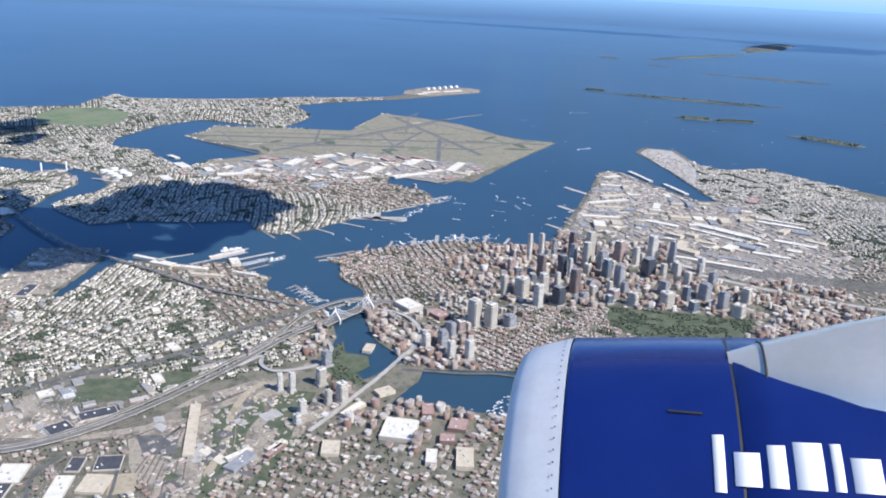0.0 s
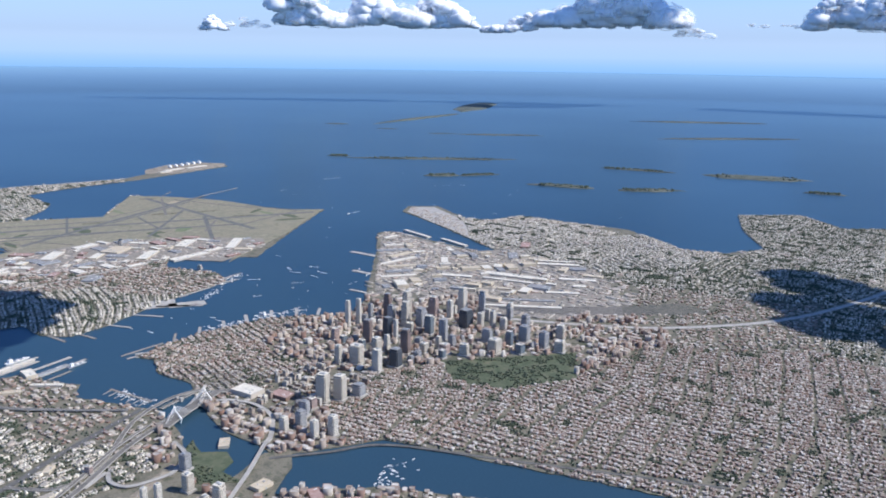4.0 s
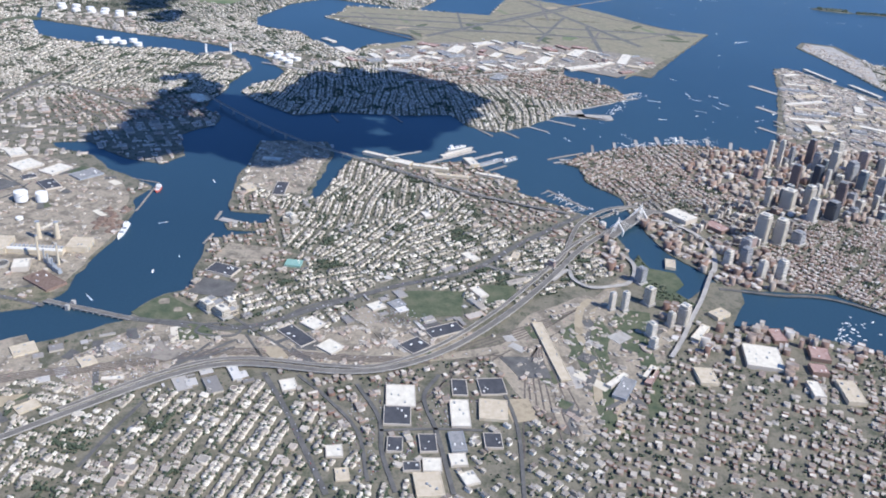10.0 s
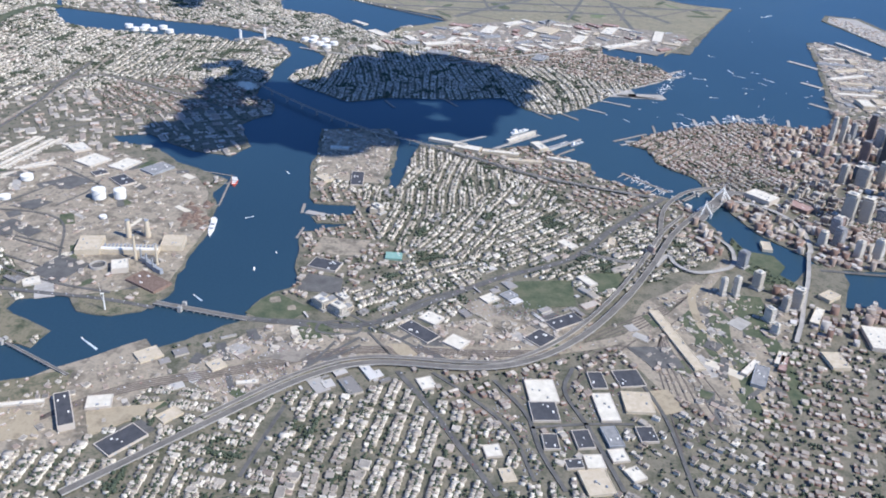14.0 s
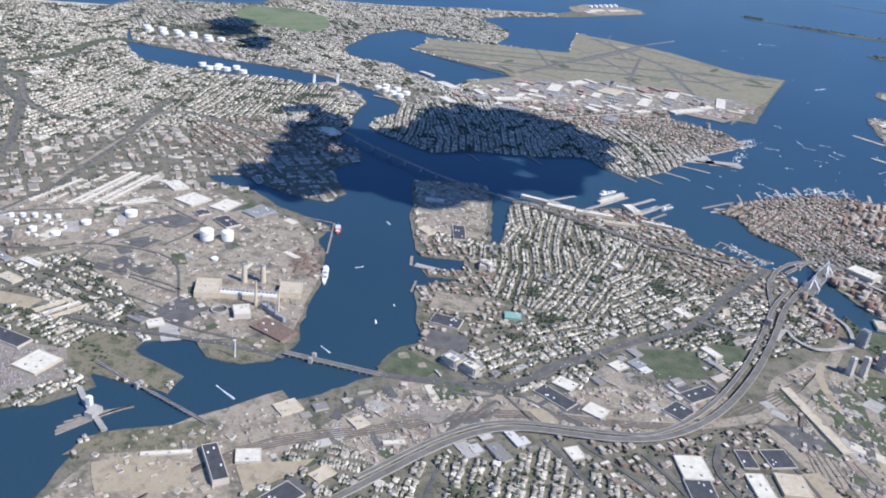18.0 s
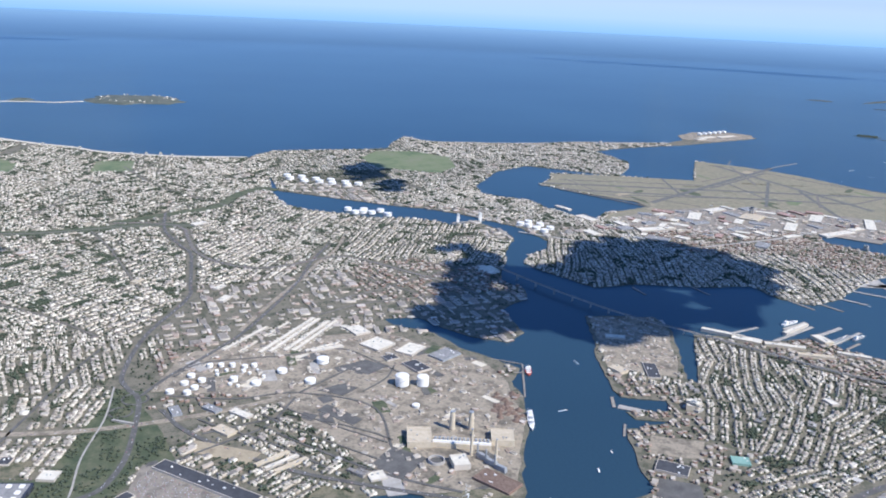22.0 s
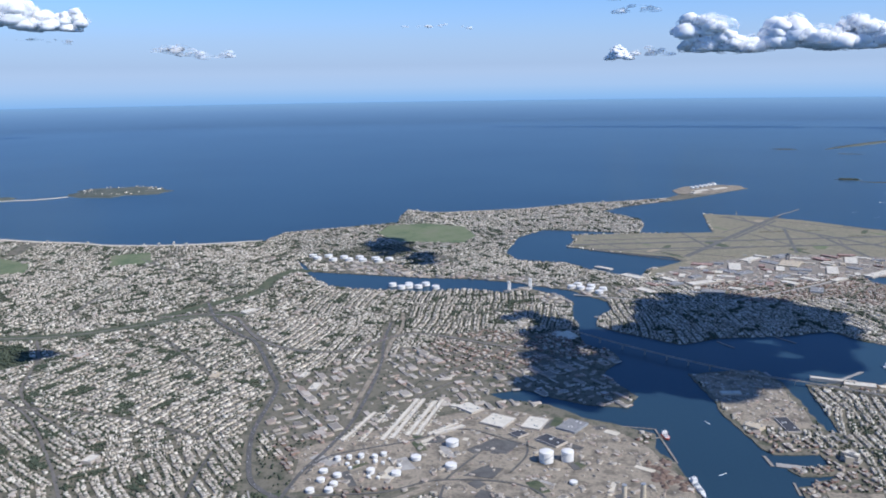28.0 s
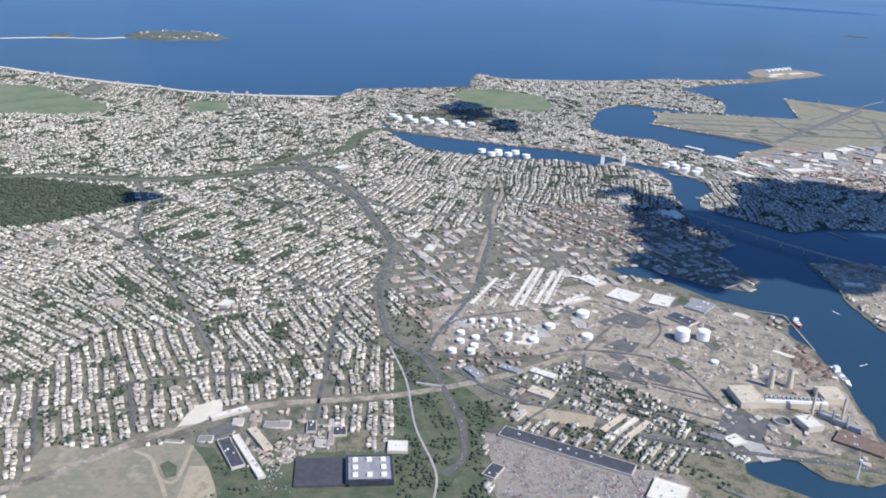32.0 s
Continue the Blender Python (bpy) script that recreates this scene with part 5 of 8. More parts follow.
for tail, cat, rows in (("warehouse on a flat city lot", "warehouse", MILL_DISTRICT), ("depot building beside a side street", "warehouse", MILL_DISTRICT_2),
                        ("depot below the highway viaduct", "warehouse", UNDER_VIADUCT), ("works building beside the railway", "works", RAIL_SIDE),
                        ("industrial building near the power station", "works", POWER_SIDE), ("wharf building at the harbour edge", "wharf building", WHARF_SIDE),
                        ("large block near the river basin", "block", RIVER_SIDE), ("airport terminal building on the apron", "terminal", AIRPORT), ("airport hangar near the apron", "terminal", AIRPORT_2),
                        ("long dockland shed by the harbour", "shed", SEAPORT), ("retail building beside open ground", "store", NORTH_RETAIL),
                        ("big retail store in a car park", "store", RETAIL_PARK)):
    nm = {"warehouse": "warehouse", "works": "works_building", "wharf building": "wharf_building", "block": "city_block", "terminal": "airport_terminal", "shed": "dock_shed", "store": "retail_store"}[cat]
    for style, x, y, ln, w, h, rz in rows:
        shed(nm, cat, tail, style, x, y, ln, w, h, rz, 2 + int(ln * w / 12))

# produce market: long narrow white rows
MARKET = (((16.1, 119.1), (31.6, 110.8), 0.8), ((15, 115.2), (22, 112), 0.5), ((25, 110.6), (35.2, 105.8), 0.5), ((15, 110.5), (38.5, 99.6), 1.0), ((15.5, 108.2), (38.1, 98.2), 0.9), ((16.4, 104.8), (36.3, 95.5), 1.0), ((16.3, 102.7), (36.8, 93.6), 0.9), ((21.5, 92.4), (16.3, 100), 0.9), ((33.1, 92.1), (27.8, 87), 1.6))
trucks = []
for (xa, ya), (xb, yb), w in MARKET:
    turn, ln = math.degrees(math.atan2(yb - ya, xb - xa)), math.hypot(xb - xa, yb - ya)
    shed("market_shed", "shed", "long narrow market shed in parallel rows", "w", (xa + xb) / 2, (ya + yb) / 2, ln, w, 0.35, turn, 3)
    for k in range(int(ln * 1.6)):
        f, s = shed_rng.random(), shed_rng.choice([-1, 1]) * (w / 2 + 0.45)
        d = radians(turn)
        trucks.append((xa + (xb - xa) * f - math.sin(d) * s, ya + (yb - ya) * f + math.cos(d) * s, SHORE + 0.06, 0.16, 0.65, 0.2, d + shed_rng.uniform(-0.05, 0.05)))

# red roundel painted on the white store roof, and the store's shopfront band
ob = thing("roof_roundel", "flat red ring sign on a white roof", "sign", (-57, 110.5, SHORE + 0.02), 0)
g = Geo()
for k in range(36):
    p, q = 2 * math.pi * k / 36, 2 * math.pi * (k + 1) / 36
    g.add([(r * math.cos(w), r * math.sin(w), z) for z in (0.44, 0.475) for r, w in ((1.05, p), (1.6, p), (1.6, q), (1.05, q))], [(4, 5, 6, 7), (3, 2, 1, 0), (1, 2, 6, 5), (3, 0, 4, 7)])
g.link("ring", RED, ob)
Geo().drum(0, 0, 0.44, 0.5, 0.035, 24).link("disc", RED, ob)

# terminals, hangars and cargo sheds crowded round the apron
arng = random.Random(23)
placed = [(x, y, max(ln, w) * 0.5) for _, x, y, ln, w, _, _ in AIRPORT + AIRPORT_2]
APRON_PLAN = [(128, -110), (150, -135), (164, -138), (182, -105), (184, -70), (176, -40), (160, -14), (146, -6), (136, 4), (124, -4), (128, -40), (134, -60), (136, -80)]
for k in range(400):
    x, y, ln = arng.uniform(122, 186), arng.uniform(-138, 6), arng.uniform(3.0, 9.0)
    if len(placed) < 84 and inside(APRON_PLAN, np.array([x]), np.array([y]))[0] and all(math.hypot(x - a, y - b) > (c + ln * 0.5) * 0.8 for a, b, c in placed):
        placed.append((x, y, ln * 0.5))
        shed("airport_building", "terminal", arng.choice(["cargo building beside the airport apron", "airport garage and office building"]), arng.choice("wwwctggp"), x, y, ln, ln * arng.uniform(0.3, 0.6), arng.uniform(0.4, 0.8), arng.choice([-65, -30, 25, 60]), 2)

# sheds, garages and lots of the seaport, square to the wharves
DOCK_PLAN = [(62, -152), (90, -164), (126, -184), (104, -208), (92, -212), (84, -224), (62, -240), (40, -232), (22, -214), (30, -176)]
placed = [(x, y, max(ln, w) * 0.36) for _, x, y, ln, w, _, _ in SEAPORT]
for k in range(700):
    x, y, ln = arng.uniform(20, 128), arng.uniform(-240, -152), arng.uniform(2.4, 8.0)
    if len(placed) < 76 and inside(DOCK_PLAN, np.array([x]), np.array([y]))[0] and all(math.hypot(x - a, y - b) > (c + ln * 0.42) for a, b, c in placed):
        placed.append((x, y, ln * 0.42))
        shed("dock_shed", "shed", arng.choice(["brick wharf warehouse in the seaport", "low seaport depot beside a paved lot"]), arng.choice("wttctgc"), x, y, ln, ln * arng.uniform(0.35, 0.7), arng.uniform(0.4, 1.3), arng.choice([75, 76, -14, -15]) if x > 62 else arng.choice([37, 38, -53, 52]), 2)

# riverside flats: four joined brick wings under flat roofs
flats = thing("apartment_block", "long tan brick apartment block by the river", "apartments", (-52.4, 28.7, SHORE + 0.03), 42)
claim(-52.4, 28.7, 7.8, 4.6, 42)
for i in range(4):
    wing = Geo().box(-2.9 + 1.95 * i, -0.5 + 0.35 * (i % 2), 0, 1.7, 3.0, 1.05, 0, 0, 1.0).link("wing", TAN_WALL, flats)
    Geo().box(-2.9 + 1.95 * i, -0.5 + 0.35 * (i % 2), 1.05, 1.5, 2.8, 0.05).link("roof", GREY_ROOF, wing)
    for z in (0.18, 0.38, 0.58, 0.78):
        Geo().box(-2.9 + 1.95 * i - 0.86, -0.5 + 0.35 * (i % 2), z, 0.03, 2.7, 0.09).link("window_band", DARK_GLASS, wing)
Geo().box(0, 0.9, 0, 7.4, 0.9, 0.75).link("spine", TAN_WALL, flats)

# dark office block with white roof lights
ob = thing("office_block", "wide dark glass office block with white roof plant", "office", (-45.5, 147, SHORE + 0.03), 0)
claim(-45.5, 147, 14, 8, 90)
Geo().box(0, 3, 0, 7, 8, 0.35).link("deck", DARK_ROOF, ob)
Geo().box(-0.3, -4, 0, 6.4, 7, 1.0).link("block", DARK_GLASS, ob)
office_roof = Geo().box(-0.3, -4, 1.0, 5.6, 6.2, 0.06).link("roof", GREY_ROOF, ob)
for i in range(3):
    for j in range(3):
        if i != 1 or j != 1:
            Geo().box(-2.2 + 1.9 * i, -6.1 + 2.1 * j, 1.06, 0.9, 0.8, 0.25, 0, 0, 0.9).link("roof_light", WHITE, office_roof)

# ------------------------------------------------ tower blocks of the centre
CLAD = {"a": banded("grey_precast_tower", (0.36, 0.35, 0.34), (0.07, 0.08, 0.10), 0.2, 0.22, 0.5, 0.6),
        "b": banded("brown_granite_tower", (0.22, 0.16, 0.14), (0.04, 0.045, 0.05), 0.2, 0.24, 0.5, 0.55),
        "c": banded("dark_glass_tower", (0.085, 0.088, 0.095), (0.055, 0.065, 0.08), 0.2, 0.5, 0.8, 0.9),
        "d": banded("cream_stone_tower", (0.50, 0.445, 0.365), (0.11, 0.11, 0.11), 0.2, 0.25, 0.45, 0.5),
        "e": banded("white_panel_tower", (0.58, 0.53, 0.45), (0.16, 0.16, 0.16), 0.2, 0.3, 0.4, 0.6),
        "f": banded("blue_glass_tower", (0.21, 0.235, 0.25), (0.09, 0.115, 0.14), 0.2, 0.4, 0.7, 0.85),
        "g": banded("pinkish_brick_tower", (0.40, 0.30, 0.26), (0.09, 0.08, 0.08), 0.2, 0.25, 0.5, 0.5)}
CLAD_WORDS = {"a": "grey concrete", "b": "brown granite", "c": "dark glass", "d": "cream stone", "e": "white panelled", "f": "blue-green glass", "g": "pinkish brick"}
tower_rng = random.Random(5)


def tower(x, y, w, h, style, rz, deep=1.0):
    """A high-rise: podium, shaft with corner notches, setback crown, parapet and roof plant."""
    claim(x, y, w * 1.15, w * 1.15, rz)
    ob = thing("tower_block", CLAD_WORDS[style] + (" skyscraper in the city centre" if h > 5 else " tower block among lower city roofs"), "tower", (x, y, SHORE), rz)
    d = w * deep
    m = CLAD[style]
    Geo().box(0, 0, -0.1, w * 1.25, d * 1.25, 0.55).link("podium", CONCRETE, ob)
    g = Geo()
    k = 0.08 * w
    pts = [(-w / 2 + k, -d / 2), (w / 2 - k, -d / 2), (w / 2 - k, -d / 2 + k), (w / 2, -d / 2 + k), (w / 2, d / 2 - k), (w / 2 - k, d / 2 - k),
           (w / 2 - k, d / 2), (-w / 2 + k, d / 2), (-w / 2 + k, d / 2 - k), (-w / 2, d / 2 - k), (-w / 2, -d / 2 + k), (-w / 2 + k, -d / 2 + k)]
    top = h * tower_rng.uniform(0.84, 0.97)
    g.slab(pts, 0.45, top).link("shaft", m, ob)
    Geo().box(0, 0, top, w * 0.8, d * 0.8, h - top + 0.02, 0, 0, 1.0).link("crown", m, ob)
    lid = Geo().box(0, 0, h, w * 0.86, d * 0.86, 0.06).link("roof", GREY_ROOF if style in "abc" else WHITE_ROOF, ob)
    for i in range(2):
        Geo().box(tower_rng.uniform(-.2, .2) * w, tower_rng.uniform(-.2, .2) * d, h + 0.06, w * 0.3, d * 0.22, 0.16).link("roof_plant", STEEL, lid)
    return ob


FINANCIAL = [("e", 28, -123, 1.3, 8.4), ("e", 29, -127, 1.5, 8.2), ("a", 31, -132, 1.4, 5.4), ("b", 11, -122, 2.3, 7.2), ("c", 10, -128, 2.4, 7.4), ("e", 8, -129.8, 1.1, 7.0),
             ("b", 31, -138, 2.1, 8.0), ("d", 23, -141, 2.3, 10.5), ("a", 24, -136, 2.2, 6.2), ("d", 20, -139, 2.1, 8.1), ("a", 17, -143, 2.7, 6.2), ("g", 24, -151, 2.6, 7.1),
             ("f", 10, -142, 2.3, 6.0), ("e", 24, -162, 2.4, 8.7), ("c", 10, -155, 3.4, 6.1), ("a", 20, -167, 2.0, 7.9), ("e", 7, -163, 1.6, 5.3), ("d", 7, -158.5, 1.6, 5.3)]
CIVIC = [("b", -2, -128, 2.3, 7.3), ("d", 13, -137, 2.0, 3.6), ("a", 3, -143, 2.2, 6.6), ("e", 21, -155.5, 1.8, 6.0), ("d", -2, -119, 2.3, 6.2), ("e", -11, -115, 2.1, 6.3),
         ("c", -10, -121, 2.8, 5.2), ("d", -1, -108, 1.7, 5.4), ("d", -3, -112.5, 3.2, 5.4), ("d", -23, -95, 2.8, 7.2), ("d", -24, -99, 2.6, 6.4), ("a", -35, -85, 2.0, 4.3)]
RIVER_TOWERS = [("e", -41, -86, 1.6, 4.1), ("a", -29, -88, 2.2, 3.7), ("e", -42, -90, 2.0, 4.8), ("g", -26, -91, 1.9, 2.8), ("a", -24, -104, 2.6, 3.2), ("e", -35, -81, 1.7, 3.6),
                ("e", -54, -47.5, 1.1, 3.9), ("e", -54.5, -50, 1.2, 4.3), ("a", -43, -57.5, 1.9, 3.6), ("t", -52, -56, 1.8, 3.8), ("t", -60, -60, 2.0, 4.4), ("t", -60.5, -57.3, 1.4, 3.0), ("e", -64, -52, 1.8, 2.9), ("e", -68, -51, 1.3, 2.1)]
PARK_EDGE = [("f", -10, -158, 1.8, 4.6), ("a", -9, -164, 2.8, 5.0), ("a", -16, -166, 2.3, 5.0), ("e", 4, -165, 1.9, 3.7), ("d", -13, -151, 3.2, 4.2), ("a", -4, -154, 2.8, 4.0),
             ("d", -21, -168, 2.8, 3.4), ("f", -17, -157, 2.2, 3.0), ("d", -11, -142, 2.6, 3.5), ("g", -7, -138, 2.4, 2.9), ("d", -4, -133, 2.0, 3.0), ("a", 2, -172, 2.2, 4.2), ("d", -12, -175, 2.4, 4.4), ("e", 14, -174, 1.8, 4.6)]
CLAD["t"], CLAD_WORDS["t"] = CLAD["d"], "tan stone"
for rows in (FINANCIAL, CIVIC, RIVER_TOWERS, PARK_EDGE):
    for style, x, y, w, h in rows:
        tower(x, y, w, h, style, tower_rng.choice([18, 22, 30, 38]), tower_rng.choice([0.8, 1.0, 1.0]))
# custom-house style clock tower and other mid-height blocks in the centre
for i in range(60):
    x, y = tower_rng.uniform(-12, 34), tower_rng.uniform(-172, -112)
    if all(math.hypot(x - bx, y - by) > br + 1.0 for bx, by, br in ALL_BUILT[-220:]) and x < 36 - (-(y + 112)) * 0.0:
        w = tower_rng.uniform(1.2, 2.0)
        tower(x, y, w, tower_rng.uniform(1.8, 4.4), tower_rng.choice("abddgaef"), tower_rng.choice([18, 22, 30]), tower_rng.uniform(0.8, 1.1))

# cream apartment slabs and silos in the port district
for x, y, w, h, st in ((-52, 30.5, 3.0, 1.7, "d"), (-54.5, 27.5, 3.0, 1.8, "d"), (-51, 26.5, 2.6, 1.5, "d"), (-12, 16, 3.0, 1.7, "d"), (-36, -40, 1.6, 1.8, "g"), (152, -112, 2.4, 2.0, "g"), (120, -99, 1.6, 1.6, "d")):
    tower(x, y, w, h, st, 38, 0.6)
for x, y in ((275, 210), (276.5, 203), (278, 196), (273, 189), (320, 304), (318, 300), (296, 262), (362, 62), (372, -62), (288, 240)):
    tower(x - 3, y, 2.2, 1.5, "e", 10, 0.5)


# ------------------------------------------------ storage tanks
def tank(name, label, x, y, r, h, dome=0.12, rail=True, mat=WHITE):
    claim(x, y, r * 2.2, r * 2.2, 0)
    ob = thing(name, label, "tank", (x, y, SHORE + 0.03), shed_rng.uniform(0, 90), "white storage tanks")
    shell = Geo().drum(0, 0, 0, r, h, 28).link("shell", mat, ob, smooth=False)
    Geo().drum(0, 0, h, r * 1.01, 0.04, 28, dome=dome).link("roof", mat, ob)
    Geo().drum(0, 0, -0.05, r * 1.18, 0.07, 28).link("base", CONCRETE, ob)
    vs = [(q * math.cos(0.3 * i), q * math.sin(0.3 * i), h * (i + 0.5) / 10 + dz) for i in range(10) for q, dz in ((r - 0.01, 0.03), (r + 0.11, 0.03), (r + 0.11, -0.03), (r - 0.01, -0.03))]
    g = Geo().add(vs, [(4 * i + j, 4 * i + (j + 1) % 4, 4 * i + 4 + (j + 1) % 4, 4 * i + 4 + j) for i in range(9) for j in range(4)] + [(3, 2, 1, 0), (36, 37, 38, 39)])
    g.link("stair", STEEL, shell, "grey steel spiral stair")
    return ob


TANK_FARM = [(-6.4, 126.0, 0.85, 0.6), (-6.8, 122.4, 0.82, 0.65), (-4.4, 121.4, 0.82, 0.6), (-2.3, 123.9, 0.85, 0.6), (-0.7, 120.6, 0.85, 0.6), (1.6, 123.3, 0.85, 0.6), (6.9, 120.3, 0.68, 0.7), (7.2, 117.9, 0.62, 0.7), (7.2, 115.4, 0.65, 0.8),
             (4.3, 118.4, 0.45, 0.4), (4.6, 116.3, 0.42, 0.5), (2.3, 117.9, 0.42, 0.4), (6.5, 112.6, 0.65, 0.7), (7.3, 110.6, 0.65, 0.7), (4.5, 112.6, 0.5, 0.45), (3.4, 111.1, 0.38, 0.4), (5.0, 109.6, 0.34, 0.4)]
TANK_FARM += [(-0.4, 113.9, 0.85, 0.9), (-2.3, 114.4, 0.48, 0.4), (-3.1, 112.6, 0.4, 0.4), (-2.0, 108.9, 1.05, 0.65), (1.5, 107.8, 0.38, 0.5), (4.4, 104.1, 1.1, 0.75), (10.1, 95.5, 1.4, 1.1), (-0.7, 97.5, 1.2, 0.75)]
for x, y, r, h in TANK_FARM:
    tank("storage_tank", "round white oil tank on bare ground", x, y, r, h)
tank("gas_tank", "tall white liquid gas tank with domed roof", -1.4, 77.6, 1.5, 2.2, 0.3)
tank("gas_tank", "tall white liquid gas tank with domed roof", -1.5, 73.1, 1.32, 2.0, 0.3)
tank("storage_tank", "small white tank near the power station", -12, 75, 0.8, 0.5)
for x, y in ((153, 90), (157.5, 86.6), (153, 83.4), (156.6, 80), (150.5, 77), (158, 93), (154, 87)):
    tank("storage_tank", "white oil tank beside the creek", x + 4, y + 2, 1.5, 1.1)
for x, y in ((222, 124), (217, 117), (216, 110), (213, 104), (210.5, 97), (226, 119), (222, 112), (220, 105), (216, 98), (228, 126), (213, 92)):
    tank("storage_tank", "white oil tank in a distant tank farm", x, y, 1.8, 1.0)
for x, y in ((143.6, 30.6), (141.4, 27.8), (137.5, 25.4), (133.7, 23), (147, 27), (143, 23), (138, 20)):
    tank("storage_tank", "white fuel tank near the airport", x + 1, y - 3, 1.5, 1.0)

# ------------------------------------------------ power station
hall = thing("turbine_hall", "long tan power station hall with roof ducts", "power station", (-28, 67, SHORE + 0.05), 83)
claim(-28, 67, 11.2, 3, 83)
Geo().box(0, 0, 0, 11.2, 2.6, 0.95).link("hall", TAN_WALL, hall)
for i in range(9):
    Geo().box(-4.9 + i * 1.22, -1.32, 0.2, 0.7, 0.04, 0.55).link("hall_window", DARK_GLASS, hall)
Geo().box(0, 0.9, 0.95, 11.0, 0.5, 0.35).link("upper_wall", WHITE, hall)
for i in range(14):
    Geo().box(-5 + i * 0.77, -0.4, 0.95, 0.4, 0.9, 0.35, 0, 0, 0.8).link("roof_duct", STEEL, hall)
for x, y, h, r in ((-21.6, 68.3, 4.0, 0.55), (-21.6, 64.6, 3.9, 0.55), (-31.6, 65.6, 5.5, 0.26), (-33.8, 61.3, 4.6, 0.24)):
    ob = thing("chimney", "tall tan concrete power station chimney", "chimney", (x, y, SHORE), 0, "power station chimneys")
    Geo().drum(0, 0, 0, r * 1.15, h * 0.97, 18, r * 0.85).link("shaft", TAN_WALL, ob, smooth=True)
    Geo().drum(0, 0, h * 0.97, r * 0.9, h * 0.03, 18).link("cap", STEEL, ob)
for x, y in ((-33, 63.5), (-35, 62.2), (-37, 60.8)):
    ob = thing("boiler_unit", "grey steel boiler unit with ducting", "boiler", (x, y, SHORE), 45)
    Geo().box(0, 0, 0, 2.4, 0.8, 1.0, 0, 0, 0.85).link("casing", STEEL, ob)
    Geo().drum(1.4, 0, 0, 0.18, 2.6, 12).link("flue", STEEL, ob)
basin = thing("cooling_basin", "wide open-topped pale round cooling basin", "basin", (-33.9, 72.2, SHORE + 0.03))
claim(-33.9, 72.2, 3.4, 3.4, 0)
g = Geo()
g.add([(q * math.cos(math.pi * i / 16), q * math.sin(math.pi * i / 16), z) for q, z in ((1.6, 0), (1.55, 0.55), (1.35, 0.55), (1.35, 0.12)) for i in range(32)], [(32 * k + i, 32 * k + (i + 1) % 32, 32 * k + 32 + (i + 1) % 32, 32 * k + 32 + i) for k in range(3) for i in range(32)])
g.link("rim", CONCRETE, basin)
Geo().drum(0, 0, 0.02, 1.36, 0.12, 32).link("floor", ASPHALT, basin)
g = Geo()
mrng = random.Random(3)
for i in range(40):
    x, y = mrng.gauss(-12, 3.2), mrng.gauss(56.5, 1.4)
    g.drum(x, y, SHORE, mrng.uniform(0.5, 1.3), mrng.uniform(0.2, 0.7), 9, 0.15)
tagged(g.link("scrap_heap", RUST), "brown heaps of scrap metal at the dock", "scrap heap", kind="stuff")
ALL_BUILT.append((-12, 57, 5))

# wind turbine
wt = thing("wind_turbine", "tall white three-bladed wind turbine on a grassy point", "wind turbine", (-50.1, 68.2, SHORE), 200)
Geo().drum(0, 0, 0, 0.14, 3.4, 16, 0.08).link("mast", WHITE, wt, smooth=True)
Geo().box(0, -0.1, 3.36, 0.16, 0.5, 0.18).link("nacelle", WHITE, wt)
for k in range(3):
    a = radians(100 + 120 * k)
    g = Geo()
    d, n = Vector((math.cos(a), 0, math.sin(a))), Vector((-math.sin(a), 0, math.cos(a)))
    o = Vector((0, -0.38, 3.45))
    secs = []
    for s, w in ((0.05, 0.06), (0.4, 0.13), (1.1, 0.09), (1.9, 0.03)):
        c = o + d * s
        secs += [c - n * w * 0.4 + Vector((0, 0.02, 0)), c + n * w * 0.6, c - n * w * 0.4 - Vector((0, 0.02, 0))]
    fs = [(3 * i + j, 3 * i + (j + 1) % 3, 3 * i + 3 + (j + 1) % 3, 3 * i + 3 + j) for i in range(3) for j in range(3)]
    g.add(secs, fs + [(2, 1, 0), (9, 10, 11)]).link("blade", WHITE, wt)

# granite obelisk on its hill
ob = thing("obelisk_monument", "tall grey granite obelisk in a small green square", "monument", (-5.6, -19.4, SHORE), 20)
claim(-5.6, -19.4, 2.4, 2.4, 0)
Geo().box(0, 0, 0, 2.6, 2.6, 0.1).link("lawn", GRASS, ob)
Geo().box(0, 0, 0.1, 0.5, 0.5, 3.0, 0, 0, 0.62).link("shaft", CONCRETE, ob)
Geo().box(0, 0, 3.1, 0.31, 0.31, 0.26, 0, 0, 0.02).link("cap", CONCRETE, ob)

# pile of road salt on the creek wharf
ob = thing("salt_heap", "large pale salt heap on the creek wharf", "heap", (84, 47.5, SHORE), 15)
Geo().drum(0, 0, 0, 3.6, 1.2, 18, 1.4, dome=0.3).drum(3.0, 1.0, 0, 2.2, 0.8, 14, 0.6).link("mound", WHITE_ROOF, ob)

# airport control tower
ob = thing("control_tower", "tall twin-legged airport control tower", "control tower", (172, -77.5, SHORE), 30)
for s in (-0.7, 0.7):
    Geo().box(s, 0, 0, 0.5, 0.7, 3.2).link("leg", CONCRETE, ob)
Geo().box(0, 0, 2.6, 2.6, 1.0, 0.5).link("deck", CONCRETE, ob)
Geo().drum(0, 0, 3.1, 0.6, 0.5, 12, 0.75).link("cab", DARK_GLASS, ob)


